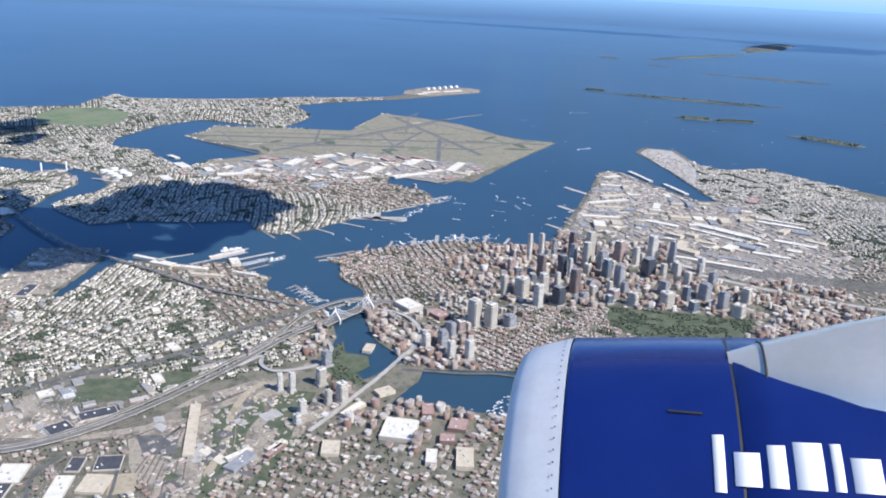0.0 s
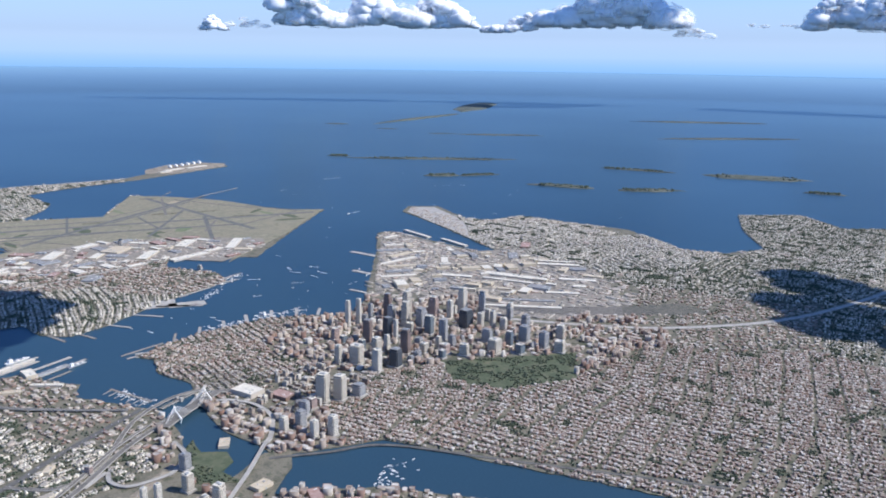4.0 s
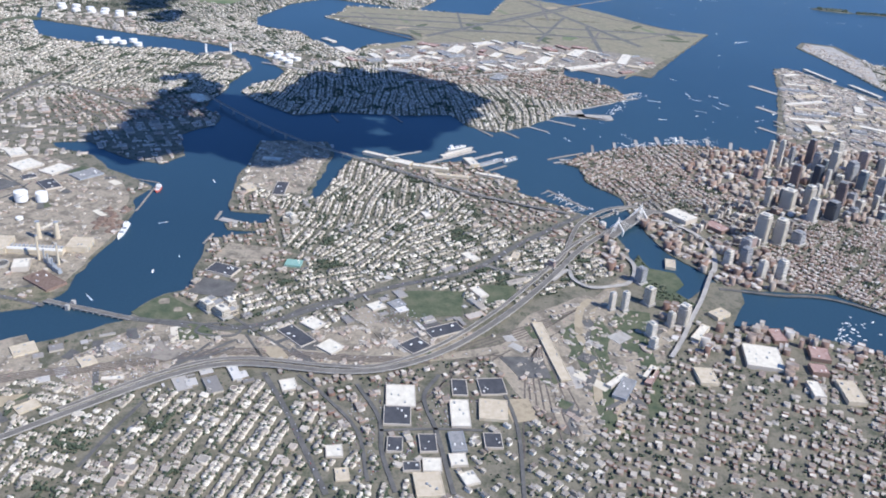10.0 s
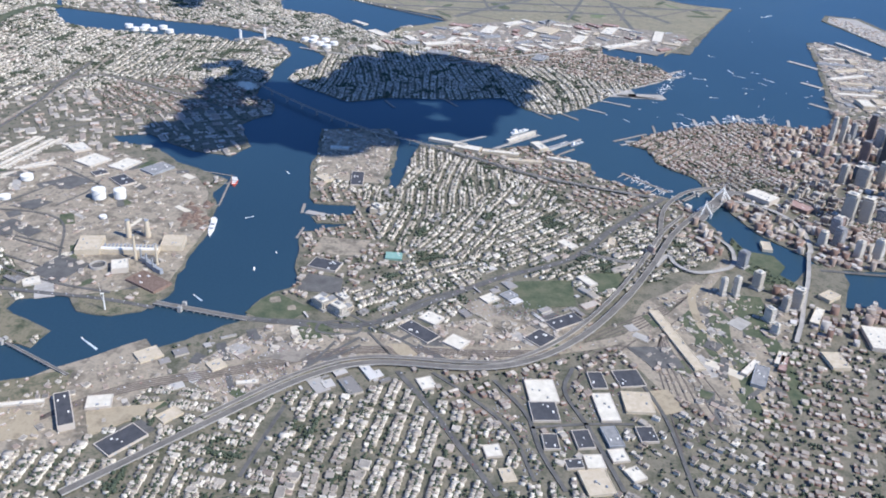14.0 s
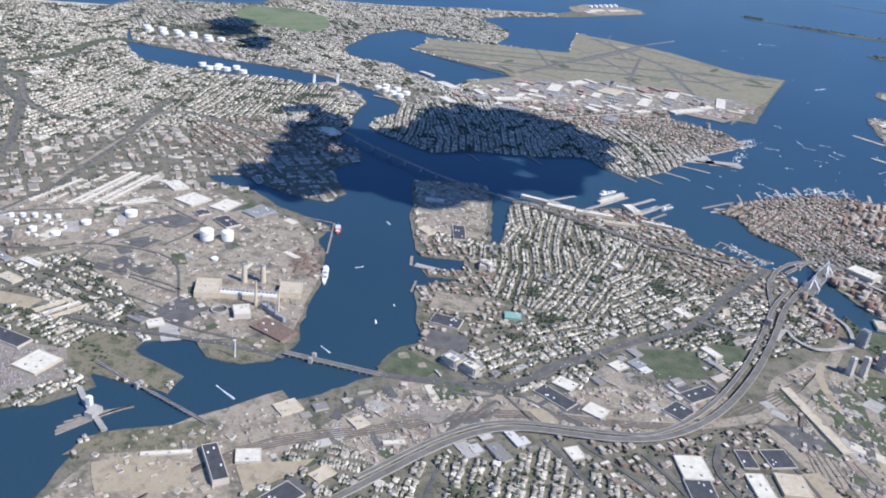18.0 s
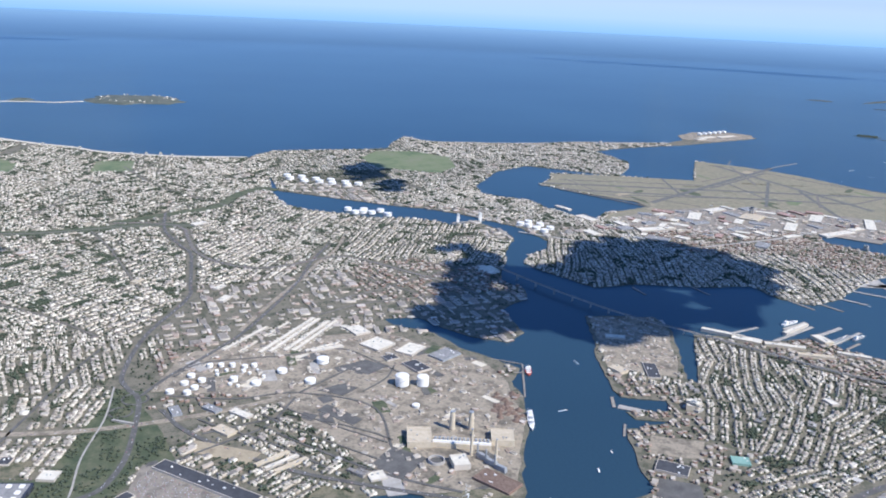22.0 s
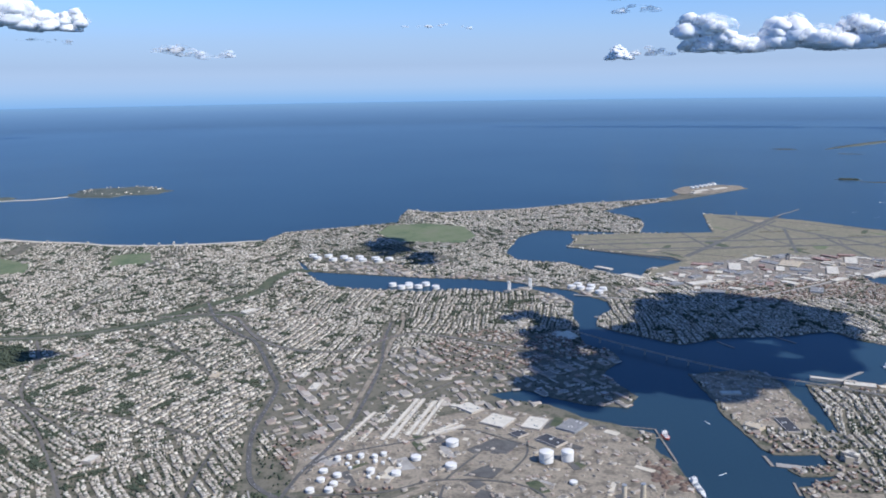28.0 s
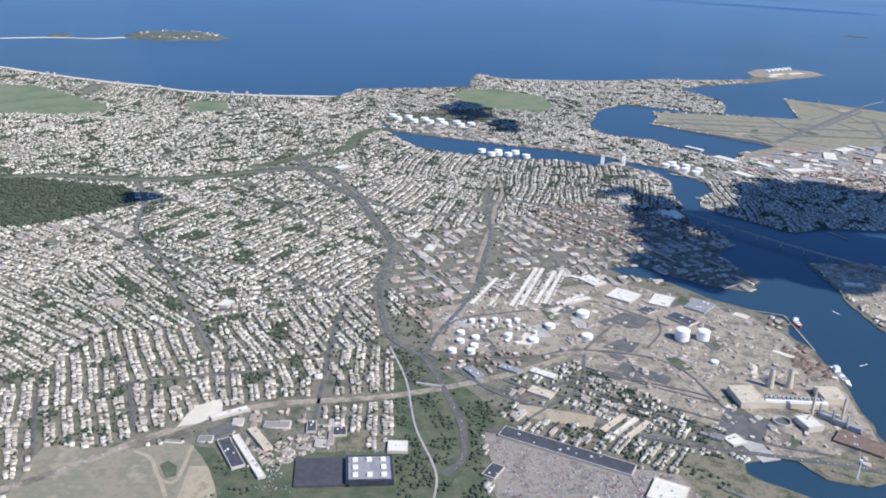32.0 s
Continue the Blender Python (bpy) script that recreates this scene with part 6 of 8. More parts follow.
# ------------------------------------------------ highways on stilts and bridges
def viaduct(name, label, plan, z0, z1, width, gap=3.0, level=None, cat="viaduct", mat=None):
    """A raised road: deck, side walls and pairs of columns."""
    line = curve2d(plan, 8)
    n = len(line)
    zs = [z0 + (z1 - z0) * i / (n - 1) for i in range(n)] if level is None else level(n)
    ob = thing(name, label, cat)
    pts = [(p.x, p.y, SHORE + z) for p, z in zip(line, zs)]
    Geo().ribbon(pts, width, 0.14).link("deck", mat or DECK, ob)
    for s in (-1, 1):
        side = []
        for i, p in enumerate(line):
            d = (line[min(i + 1, n - 1)] - line[max(i - 1, 0)]).normalized()
            side.append((p.x - d.y * s * width / 2, p.y + d.x * s * width / 2, pts[i][2] + 0.06))
        Geo().ribbon(side, 0.07, 0.2).link("parapet", CONCRETE, ob)
    run = 0.0
    for i in range(1, n):
        run += (line[i] - line[i - 1]).length
        if run > gap and pts[i][2] > SHORE + 0.3:
            run = 0.0
            d = (line[i] - line[i - 1]).normalized()
            a = math.degrees(math.atan2(d.y, d.x))
            z = pts[i][2] - 0.16 - SHORE
            g = Geo().box(line[i].x, line[i].y, SHORE + z - 0.1, 0.16, width * 0.9, 0.12, a)
            for s in (-0.32, 0.32):
                g.box(line[i].x - d.y * s * width, line[i].y + d.x * s * width, SHORE - 0.1, 0.16, 0.16, z + 0.05, a)
            g.link("column", CONCRETE, ob)
    LINES.append(([(p.x, p.y) for p in line], width * 0.5 + 0.3))
    return ob


viaduct("highway_viaduct", "curving double highway on concrete columns", VIADUCT, 0.45, 0.75, 1.2)
viaduct("highway_viaduct", "parallel highway carriageway on concrete columns", [(x + (1.9 if y > 5 else 0.8), y + (0.4 if y > 5 else 2.4)) for x, y in VIADUCT[1:-1]], 0.3, 0.7, 0.75)
viaduct("ramp", "looping concrete highway ramp", [(-42.6, -38.3), (-38, -43), (-42, -43.2), (-45.4, -45.8), (-45, -51.2), (-42.8, -55.6), (-35.7, -58.8), (-29.4, -57.9)], 0.55, 0.35, 0.9, mat=CONCRETE)
viaduct("ramp", "curved concrete ramp round the arena", [(-11.6, -71.7), (-13.6, -75.8), (-18.3, -79.5), (-25.4, -80.9), (-31.1, -79.6), (-37.2, -77), (-39.4, -75)], 0.5, 0.3, 1.1, mat=CONCRETE)
viaduct("rail_viaduct", "straight old railway viaduct over the river", [(-71.8, -53.1), (-65.8, -57.7), (-58.1, -62.9), (-50.2, -68.5), (-38.7, -75.7)], 0.5, 0.5, 0.8, 2.0, mat=CONCRETE)
viaduct("ramp", "concrete ramps on the river bank", [(-34.9, -24.8), (-39.6, -34.2), (-32, -43.2), (-14.8, -52.1), (-5.5, -61.9), (-2.7, -71.2)], 0.3, 0.45, 1.0)
viaduct("highway_viaduct", "raised approach road above old streets", [(-8, -52), (-1, -38), (7, -25), (20, -11), (30, 1), (42, 15), (62, 31), (90, 49)], 0.5, 1.5, 0.8, 4.5)

# cable-stayed bridge
bridge = thing("cable_stayed_bridge", "white cable-stayed bridge with two inverted-Y pylons", "bridge")
deck = [(-22, -57.2, 0.9), (-18.6, -60.5, 0.95), (-14.3, -65, 1.0), (-10, -69.4, 0.95), (-6.8, -72.8, 0.8), (-7, -78, 0.4), (-6, -84, 0.1)]
Geo().ribbon([(x, y, SHORE + z - 0.05) for x, y, z in deck], 2.8, 0.2).link("deck", DECK, bridge)
for s in (-1.4, 1.4):
    Geo().ribbon([(x + s * 0.72, y + s * 0.7, SHORE + z + 0.02) for x, y, z in deck], 0.1, 0.2).link("parapet", CONCRETE, bridge)
ax, px = Vector((8.6, -8.9, 0)).normalized(), Vector((8.9, 8.6, 0)).normalized()
for cx, cy, s in ((-18.6, -60.5, -1), (-10, -69.4, 1)):
    base = Vector((cx, cy, SHORE))
    pyl = Geo()
    for k in (-1, 1):
        pyl.bar(base + px * 1.5 * k - Vector((0, 0, 0.3)), base + px * 1.75 * k + Vector((0, 0, 1.0)), 0.2, 6)
        pyl.bar(base + px * 1.75 * k + Vector((0, 0, 1.0)), base + px * 0.1 * k + Vector((0, 0, 3.0)), 0.2, 6, 0, 0.14)
    pyl.bar(base + Vector((0, 0, 2.9)), base + Vector((0, 0, 4.3)), 0.17, 6, 0, 0.06)
    pylon = pyl.link("pylon", WHITE, bridge)
    for k in (-1, 1):
        for i in range(8):
            top = base + Vector((0, 0, 4.0 - 0.14 * i))
            foot = base + ax * (-s) * (0.8 + 0.62 * (7 - i)) + px * 1.3 * k + Vector((0, 0, 0.98))
            Geo().bar(top, foot, 0.022, 4).link("cable", WHITE, pylon)
    for i in range(7):
        top = base + Vector((0, 0, 3.9 - 0.15 * i))
        foot = base + ax * s * (0.7 + 0.5 * (6 - i)) + Vector((0, 0, 0.95))
        Geo().bar(top, foot, 0.022, 4).link("cable", WHITE, pylon)


def river_bridge(name, label, a, b, z, width, step, house=None):
    ob = thing(name, label, "bridge")
    a, b = Vector(a), Vector(b)
    L = (b - a).length
    d = (b - a) / L
    ang = math.degrees(math.atan2(d.y, d.x))
    Geo().ribbon([(a.x, a.y, z), (b.x, b.y, z)], width, 0.14).link("deck", DECK, ob)
    for s in (-1, 1):
        Geo().ribbon([(p.x - d.y * s * width / 2, p.y + d.x * s * width / 2, z + 0.07) for p in (a, b)], 0.06, 0.18).link("parapet", CONCRETE, ob)
    for i in range(1, int(L / step)):
        p = a + d * i * step
        Geo().box(p.x, p.y, -0.4, 0.22, width * 1.05, z + 0.3, ang).link("pier", CONCRETE, ob)
    if house:
        p = a + d * L * house
        for s in (-1, 1):
            Geo().box(p.x - d.y * s * width * 0.8, p.y + d.x * s * width * 0.8, -0.4, 0.7, 0.6, z + 1.0, ang).link("bridge_house", CONCRETE, ob)
    return ob


river_bridge("road_bridge", "long low concrete road bridge over the river", (-48.5, 60), (-55.5, 43.5), 0.42, 1.1, 1.3, 0.3)
river_bridge("rail_bridge", "narrow railway bridge on many piers", (-52, 90.5), (-69.5, 70.5), 0.4, 0.5, 1.1, 0.4)
river_bridge("fender_wall", "timber fender line beside the road bridge", (-49.5, 56), (-52, 50.5), 0.2, 0.3, 0.6)
river_bridge("locks_bridge", "old locks bridge with reddish gates", (-10, -59), (-3, -69), 0.35, 0.8, 1.2, 0.5)
for x, y in ((145.5, 52), (148.5, 43)):
    ob = thing("lift_bridge_tower", "tall pale lift bridge tower over the creek", "bridge tower", (x, y, 0), 20)
    for s in (-0.6, 0.6):
        Geo().box(s, 0, 0, 0.35, 0.5, 3.6).link("leg", WHITE, ob)
    Geo().box(0, 0, 3.4, 1.7, 0.6, 0.35).link("crosshead", WHITE, ob)
river_bridge("lift_bridge", "lift bridge across the creek", (143.5, 54.5), (149.8, 41), 0.5, 1.0, 3)

# river dam with its fan of lock walls
dam = thing("river_dam", "concrete river dam with fanned lock walls", "dam")
Geo().ribbon([(-58.7, 91.8, 0.4), (-63, 89.8, 0.4), (-67, 87.6, 0.4), (-70.5, 85.5, 0.4)], 0.9, 0.7).link("roadway", CONCRETE, dam)
Geo().box(-66.5, 87.8, 0.1, 2.4, 1.4, 1.0, -28).link("pump_house", CONCRETE, dam)
Geo().box(-64.5, 88.8, 0.4, 0.8, 0.8, 1.6, -28).link("control_house", WHITE, dam)
for i, (o, ln, tilt) in enumerate(((-1.6, 9.5, 68), (-0.8, 10.5, 62), (0.0, 11, 57), (0.8, 10, 52), (1.6, 8.5, 46))):
    Geo().box(-67 + o * 0.8, 87.5 - o * 0.6, -0.3, ln, 0.28, 0.55, tilt + 62).link("lock_wall", TIMBER, dam)


# ------------------------------------------------ wharves and piers
def pier(label, a, b, width, mat=TIMBER, z=0.17, piles=True):
    ob = thing("pier", label, "pier")
    a, b = Vector(a), Vector(b)
    d = (b - a).normalized()
    Geo().ribbon([(a.x, a.y, z), (b.x, b.y, z)], width, 0.1).link("deck", mat, ob)
    if piles:
        k = int((b - a).length / 1.6) + 1
        for i in range(k):
            p = a + d * (0.3 + 1.6 * i)
            for s in (-1, 1):
                Geo().box(p.x - d.y * s * width * 0.46, p.y + d.x * s * width * 0.46, -0.4, 0.14, 0.14, 0.46).link("pile", TIMBER, ob)
    return ob


PIERS = [((-8, 21), (-4, 30.5), 0.7), ((-16, 22), (-11, 32), 1.8), ((-11.5, 33), (-6.7, 32.2), 0.7), ((-24, 34.4), (-19, 32.8), 0.5),
         ((27, -20), (38, -36), 1.1), ((24, -23), (37.5, -44), 1.2), ((20, -28), (34, -47.5), 0.9), ((22, -37), (26.3, -43), 0.7), ((36, -27), (41.5, -36), 1.0), ((31, -8), (37, -20), 0.9)]
PIERS_2 = [((13.6, 56), (10.6, 49), 0.3), ((5.3, 56), (6.1, 49.1), 0.3), ((-4.7, 55), (-6.8, 51.5), 0.3), ((10.6, 49), (-6.8, 51.3), 0.4),
           ((8.5, -50.3), (-4.1, -57.9), 0.7), ((29, -57.6), (32.5, -66), 0.9), ((32, -56.5), (38, -69), 0.7), ((38, -72), (45, -74), 0.7)]
PIERS_3 = [((41, -80), (48, -82), 0.9), ((43, -88), (51, -90), 1.0), ((45, -96), (54, -98), 1.2), ((46, -104), (55, -107), 1.1), ((45, -112), (53, -115), 1.0), ((42, -118), (50, -122), 1.0),
           ((60, -144), (67, -140), 1.5), ((84, -156), (92, -152), 2.0), ((110, -170), (122, -164), 2.4)]
PIERS_4 = [((76, -74), (71, -88.5), 1.6), ((84, -83), (92, -96), 0.9), ((90, -88), (99, -108), 1.0), ((100, -100), (106.5, -111), 0.9), ((60, -40), (52, -44), 0.8), ((58, -48), (51, -52), 0.8),
           ((63, -57), (57, -63), 0.9), ((70, -66), (64, -74), 1.0), ((70, 5), (63, 3), 0.7), ((72, -14), (64, -17), 0.8), ((296, -118), (316, -128), 0.5), ((104, 32), (96, 27), 1.0)]
PIERS_4 += [((79, -70), (78, -81), 9.0), ((75, -78), (74, -90), 5.0), ((30.5, -60), (30, -66), 4.0)]
for k, rows in enumerate((PIERS, PIERS_2, PIERS_3, PIERS_4)):
    for a, b, w in rows:
        pier("weathered timber pier reaching into the harbour", a, b, w, CONCRETE if w > 0.85 else TIMBER)
pier("dark concrete pier deck in the cloud shadow", (40, 5), (40, 14), 3.0, CONCRETE)
for k in range(7):
    a = Vector((8.0, -50.7)).lerp(Vector((-3.2, -57.3)), k / 6)
    pier("narrow pale marina float on the water", (a.x, a.y), (a.x - 2.2, a.y + 2.6), 0.22, CONCRETE, 0.12, False)
for k in range(6):
    pier("narrow pale marina float by the shipyard", (92 + k * 2.2, -96 - k * 2.0), (95.5 + k * 2.2, -100 - k * 2.0), 0.22, CONCRETE, 0.12, False)


# ------------------------------------------------ ships and boats
def hull_geo(L, W, H):
    g = Geo()
    secs = [(-0.5, 0.8), (-0.42, 1.0), (0.15, 1.0), (0.36, 0.62), (0.5, 0.04)]
    vs = []
    for s, w in secs:
        vs += [(s * L, -w * W / 2, H), (s * L, -w * W * 0.38, -0.06), (s * L, w * W * 0.38, -0.06), (s * L, w * W / 2, H)]
    fs = [(4 * i + j, 4 * i + 4 + j, 4 * i + 5 + j, 4 * i + 1 + j) for i in range(4) for j in range(3)]
    fs += [(4 * i + 3, 4 * i + 7, 4 * i + 4, 4 * i) for i in range(4)] + [(0, 1, 2, 3)]
    return g.add(vs, fs)


FOAM = material("white_wake_foam", [(0.30, 0.38, 0.44), (0.72, 0.76, 0.78)], 3.0, rough=0.8)


def boat(label, x, y, L, rz, wake=0.0):
    ob = thing("boat", label, "boat", (x, y, 0), rz)
    hull_geo(L, L * 0.3, L * 0.14).link("hull", WHITE, ob)
    Geo().box(-0.05 * L, 0, L * 0.14, L * 0.4, L * 0.2, L * 0.12, 0, 0, 0.8).link("cabin", WHITE, ob)
    if wake:
        n = 6
        vs = []
        for i in range(n + 1):
            s = i / n
            w = L * (0.14 + 0.35 * s) * (1 - 0.3 * s)
            vs += [(-L * 0.45 - wake * s, -w, 0.012), (-L * 0.45 - wake * s, w, 0.012)]
        Geo().add(vs, [(2 * i, 2 * i + 1, 2 * i + 3, 2 * i + 2) for i in range(n)]).link("wake", FOAM, ob)
    return ob


for x, y, L, rz, wk in ((204, -197, 1.6, 120, 9), (328, -232, 1.6, 100, 12), (105, -139, 1.0, 60, 3), (129, -133, 0.9, 40, 2), (74, -107, 0.9, 80, 2), (56, -63, 0.8, 30, 0),
                        (-58.6, 70.5, 0.6, 40, 4.5), (-45.8, 53.4, 0.5, 35, 2.5), (-36.6, 42.8, 1.3, 0, 0), (-29.9, 38.6, 0.8, 10, 0), (-12.7, 43.7, 0.6, -70, 1.5), (13, 36, 0.6, 20, 1.5)):
    boat("small white motor boat with a pale wake" if wk else "small white boat at rest on the water", x, y, L, rz, wk)
brng = random.Random(21)
for i in range(46):
    while True:
        u, v = brng.random(), brng.random()
        x, y = (brng.uniform(48, 110), brng.uniform(-160, -60)) if i < 26 else (brng.uniform(120, 340), brng.uniform(-330, -160))
        P = (np.array([x]), np.array([y]))
        if not any(inside(o, *P)[0] for o in (BOSTON, EASTIE, CHARLESTOWN, WINTHROP)):
            break
    wk = brng.choice([0, 0, 1.2, 2.5, 4])
    boat("small white harbour boat with a wake" if wk else "small white sailing boat on the harbour", x, y, brng.uniform(0.45, 1.0), brng.uniform(0, 360), wk)
g = Geo()
for (x0, y0), (x1, y1), n, r in (((6, -52), (-6, -58), 60, 2.2), ((46, -84), (52, -118), 130, 3.0), ((94, -100), (106, -112), 60, 3.0), ((36, 62), (30, 58), 40, 2.5), ((-72, -84), (-60, -98), 60, 3.0), ((78, -90), (88, -98), 40, 2.5)):
    for i in range(n):
        t = brng.random()
        x, y = x0 + (x1 - x0) * t + brng.gauss(0, r * 0.4), y0 + (y1 - y0) * t + brng.gauss(0, r * 0.4)
        P = (np.array([x]), np.array([y]))
        if any(inside(o, *P)[0] for o in (BOSTON, EASTIE, CHARLESTOWN, EVERETT)):
            continue
        L = brng.uniform(0.35, 0.8)
        g.box(x, y, 0, L, L * 0.3, L * 0.16, brng.choice([20, 65, 110]), 0, 0.85)
tagged(g.link("moored_boats", WHITE), "rows of small white boats at the marina floats", "moored boats", kind="stuff")
for label, x, y, L, W, rz, mat in (("cargo ship with white deck works at the scrap dock", -18, 52.0, 8.0, 1.3, 175, WHITE), ("white excursion ship at the navy pier", 40.5, -31, 7.0, 1.3, -60, WHITE),
                                   ("red and white barge at the dock head", 6, 48.4, 3.4, 1.5, 175, RED), ("grey museum warship at the pier", 30, -45, 6.0, 0.9, -57, STEEL), ("white ferry beside the wharf", 52, -103, 3.4, 0.9, 20, WHITE)):
    ob = thing("ship", label, "ship", (x, y, 0), rz)
    hull_geo(L, W, 0.4).link("hull", mat, ob)
    Geo().box(-L * 0.3, 0, 0.4, L * 0.16, W * 0.8, 0.8, 0, 0, 0.9).link("bridge_house", WHITE, ob)
    for k in range(4):
        Geo().box(-L * 0.12 + k * L * 0.13, 0, 0.4, L * 0.09, W * 0.65, 0.22).link("hatch", WHITE if k % 2 else STEEL, ob)
    Geo().bar((-L * 0.3, 0, 1.2), (-L * 0.3, 0, 1.8), 0.06).link("mast", STEEL, ob)


# parked airliners
def airliner(x, y, rz):
    ob = thing("airliner", "white airliner parked at the terminal", "aircraft", (x, y, SHORE + 0.1), rz, "parked airliners")
    g = Geo().bar((-0.9, 0, 0.2), (0.75, 0, 0.2), 0.1, 10)
    g.bar((0.75, 0, 0.2), (0.98, 0, 0.18), 0.1, 10, 0, 0.02)
    g.bar((-0.9, 0, 0.2), (-1.25, 0, 0.27), 0.1, 10, 0, 0.02).link("fuselage", WHITE, ob)
    for s in (-1, 1):
        Geo().add([(0.2, 0, 0.18), (-0.15, 0, 0.18), (-0.5, s * 0.95, 0.24), (-0.36, s * 0.95, 0.24), (0.2, 0, 0.15), (-0.15, 0, 0.15), (-0.5, s * 0.95, 0.22), (-0.36, s * 0.95, 0.22)],
                  [(0, 1, 2, 3), (7, 6, 5, 4), (0, 3, 7, 4), (1, 0, 4, 5), (2, 1, 5, 6), (3, 2, 6, 7)]).link("wing", STEEL, ob)
        Geo().bar((0.05, s * 0.36, 0.1), (-0.2, s * 0.36, 0.1), 0.05, 8).link("engine", STEEL, ob)
    Geo().add([(-0.95, 0.01, 0.28), (-1.2, 0.01, 0.28), (-1.32, 0.01, 0.62), (-1.2, 0.01, 0.62), (-0.95, -0.01, 0.28), (-1.2, -0.01, 0.28), (-1.32, -0.01, 0.62), (-1.2, -0.01, 0.62)],
              [(0, 1, 2, 3), (7, 6, 5, 4), (0, 3, 7, 4), (1, 0, 4, 5), (2, 1, 5, 6), (3, 2, 6, 7)]).link("tail_fin", RED, ob)
    return ob


first = airliner(186, -72, 40)
for x, y, rz in ((188, -66, 35), (184, -78, 50), (176, -96, 60), (180, -100, 40), (175, -110, 30), (170, -116, 70), (166, -128, 20), (160, -132, 60), (172, -46, 20), (176, -52, 30), (154, -128, 80), (148, -118, 100), (184, -86, 20)):
    copy_thing(first, pose(x, y, SHORE + 0.1, 0, 0, rz))

# treatment works on the far point: egg-shaped tanks
for i in range(12):
    a, b = 424 + (i // 2) * 3.4, -150 - (i // 2) * 5.0
    ob = thing("egg_tank", "white egg-shaped treatment tank on the far point", "tank", (a + (i % 2) * 3.0, b, 0.2), 0, "egg-shaped tanks")
    Geo().drum(0, 0, -0.1, 0.7, 0.8, 14, 1.2).drum(0, 0, 0.7, 1.2, 0.7, 14, 0.9, dome=0.5).link("shell", WHITE, ob, smooth=True)
    Geo().box(0, 0, 1.9, 0.4, 1.2, 0.12).link("walkway", STEEL, ob)
for x, y, L in ((412, -150, 16), (420, -168, 18), (402, -142, 10)):
    shed("treatment_works", "works", "treatment building on the far point", "w", x, y, L, 3.5, 0.6, -60, 2, 0.2)
sheet("headland", "bare tan ground of the far point", "headland", [(393, -148), (418, -188), (434, -192), (446, -178), (440, -150), (420, -132), (400, -128)], DIRT, 0.12, True)


def on_land(x, y):
    ok = np.zeros(len(x), bool)
    for poly in LAND_POLYS:
        P = np.asarray(poly)
        if len(x) and P[:, 0].min() < x.max() and P[:, 0].max() > x.min() and P[:, 1].min() < y.max() and P[:, 1].max() > y.min():
            ok |= inside(poly, x, y)
    return ok


def taken(x, y, margin=0.0):
    bad = np.zeros(len(x), bool)
    if not len(x):
        return bad
    x0, x1, y0, y1 = x.min(), x.max(), y.min(), y.max()
    for z in ZONES:
        P = np.asarray(z)
        sel = (x > P[:, 0].min()) & (x < P[:, 0].max()) & (y > P[:, 1].min()) & (y < P[:, 1].max())
        if sel.any():
            bad[sel] |= inside(z, x[sel], y[sel])
    for line, w in LINES:
        P, w = np.asarray(line), w + margin
        a0, a1, b0, b1 = P[:, 0].min() - w, P[:, 0].max() + w, P[:, 1].min() - w, P[:, 1].max() + w
        if a1 < x0 or a0 > x1 or b1 < y0 or b0 > y1:
            continue
        sel = np.nonzero((x > a0) & (x < a1) & (y > b0) & (y < b1))[0]
        if len(sel):
            near = [(p, q) for p, q in zip(line[:-1], line[1:]) if max(p[0], q[0]) > x0 - w and min(p[0], q[0]) < x1 + w and max(p[1], q[1]) > y0 - w and min(p[1], q[1]) < y1 + w]
            for p, q in near:
                bad[sel] |= near_line([p, q], x[sel], y[sel], w)
    for bx, by, br in ALL_BUILT:
        if x0 - br < bx < x1 + br and y0 - br < by < y1 + br:
            bad |= np.hypot(x - bx, y - by) < br
    return bad


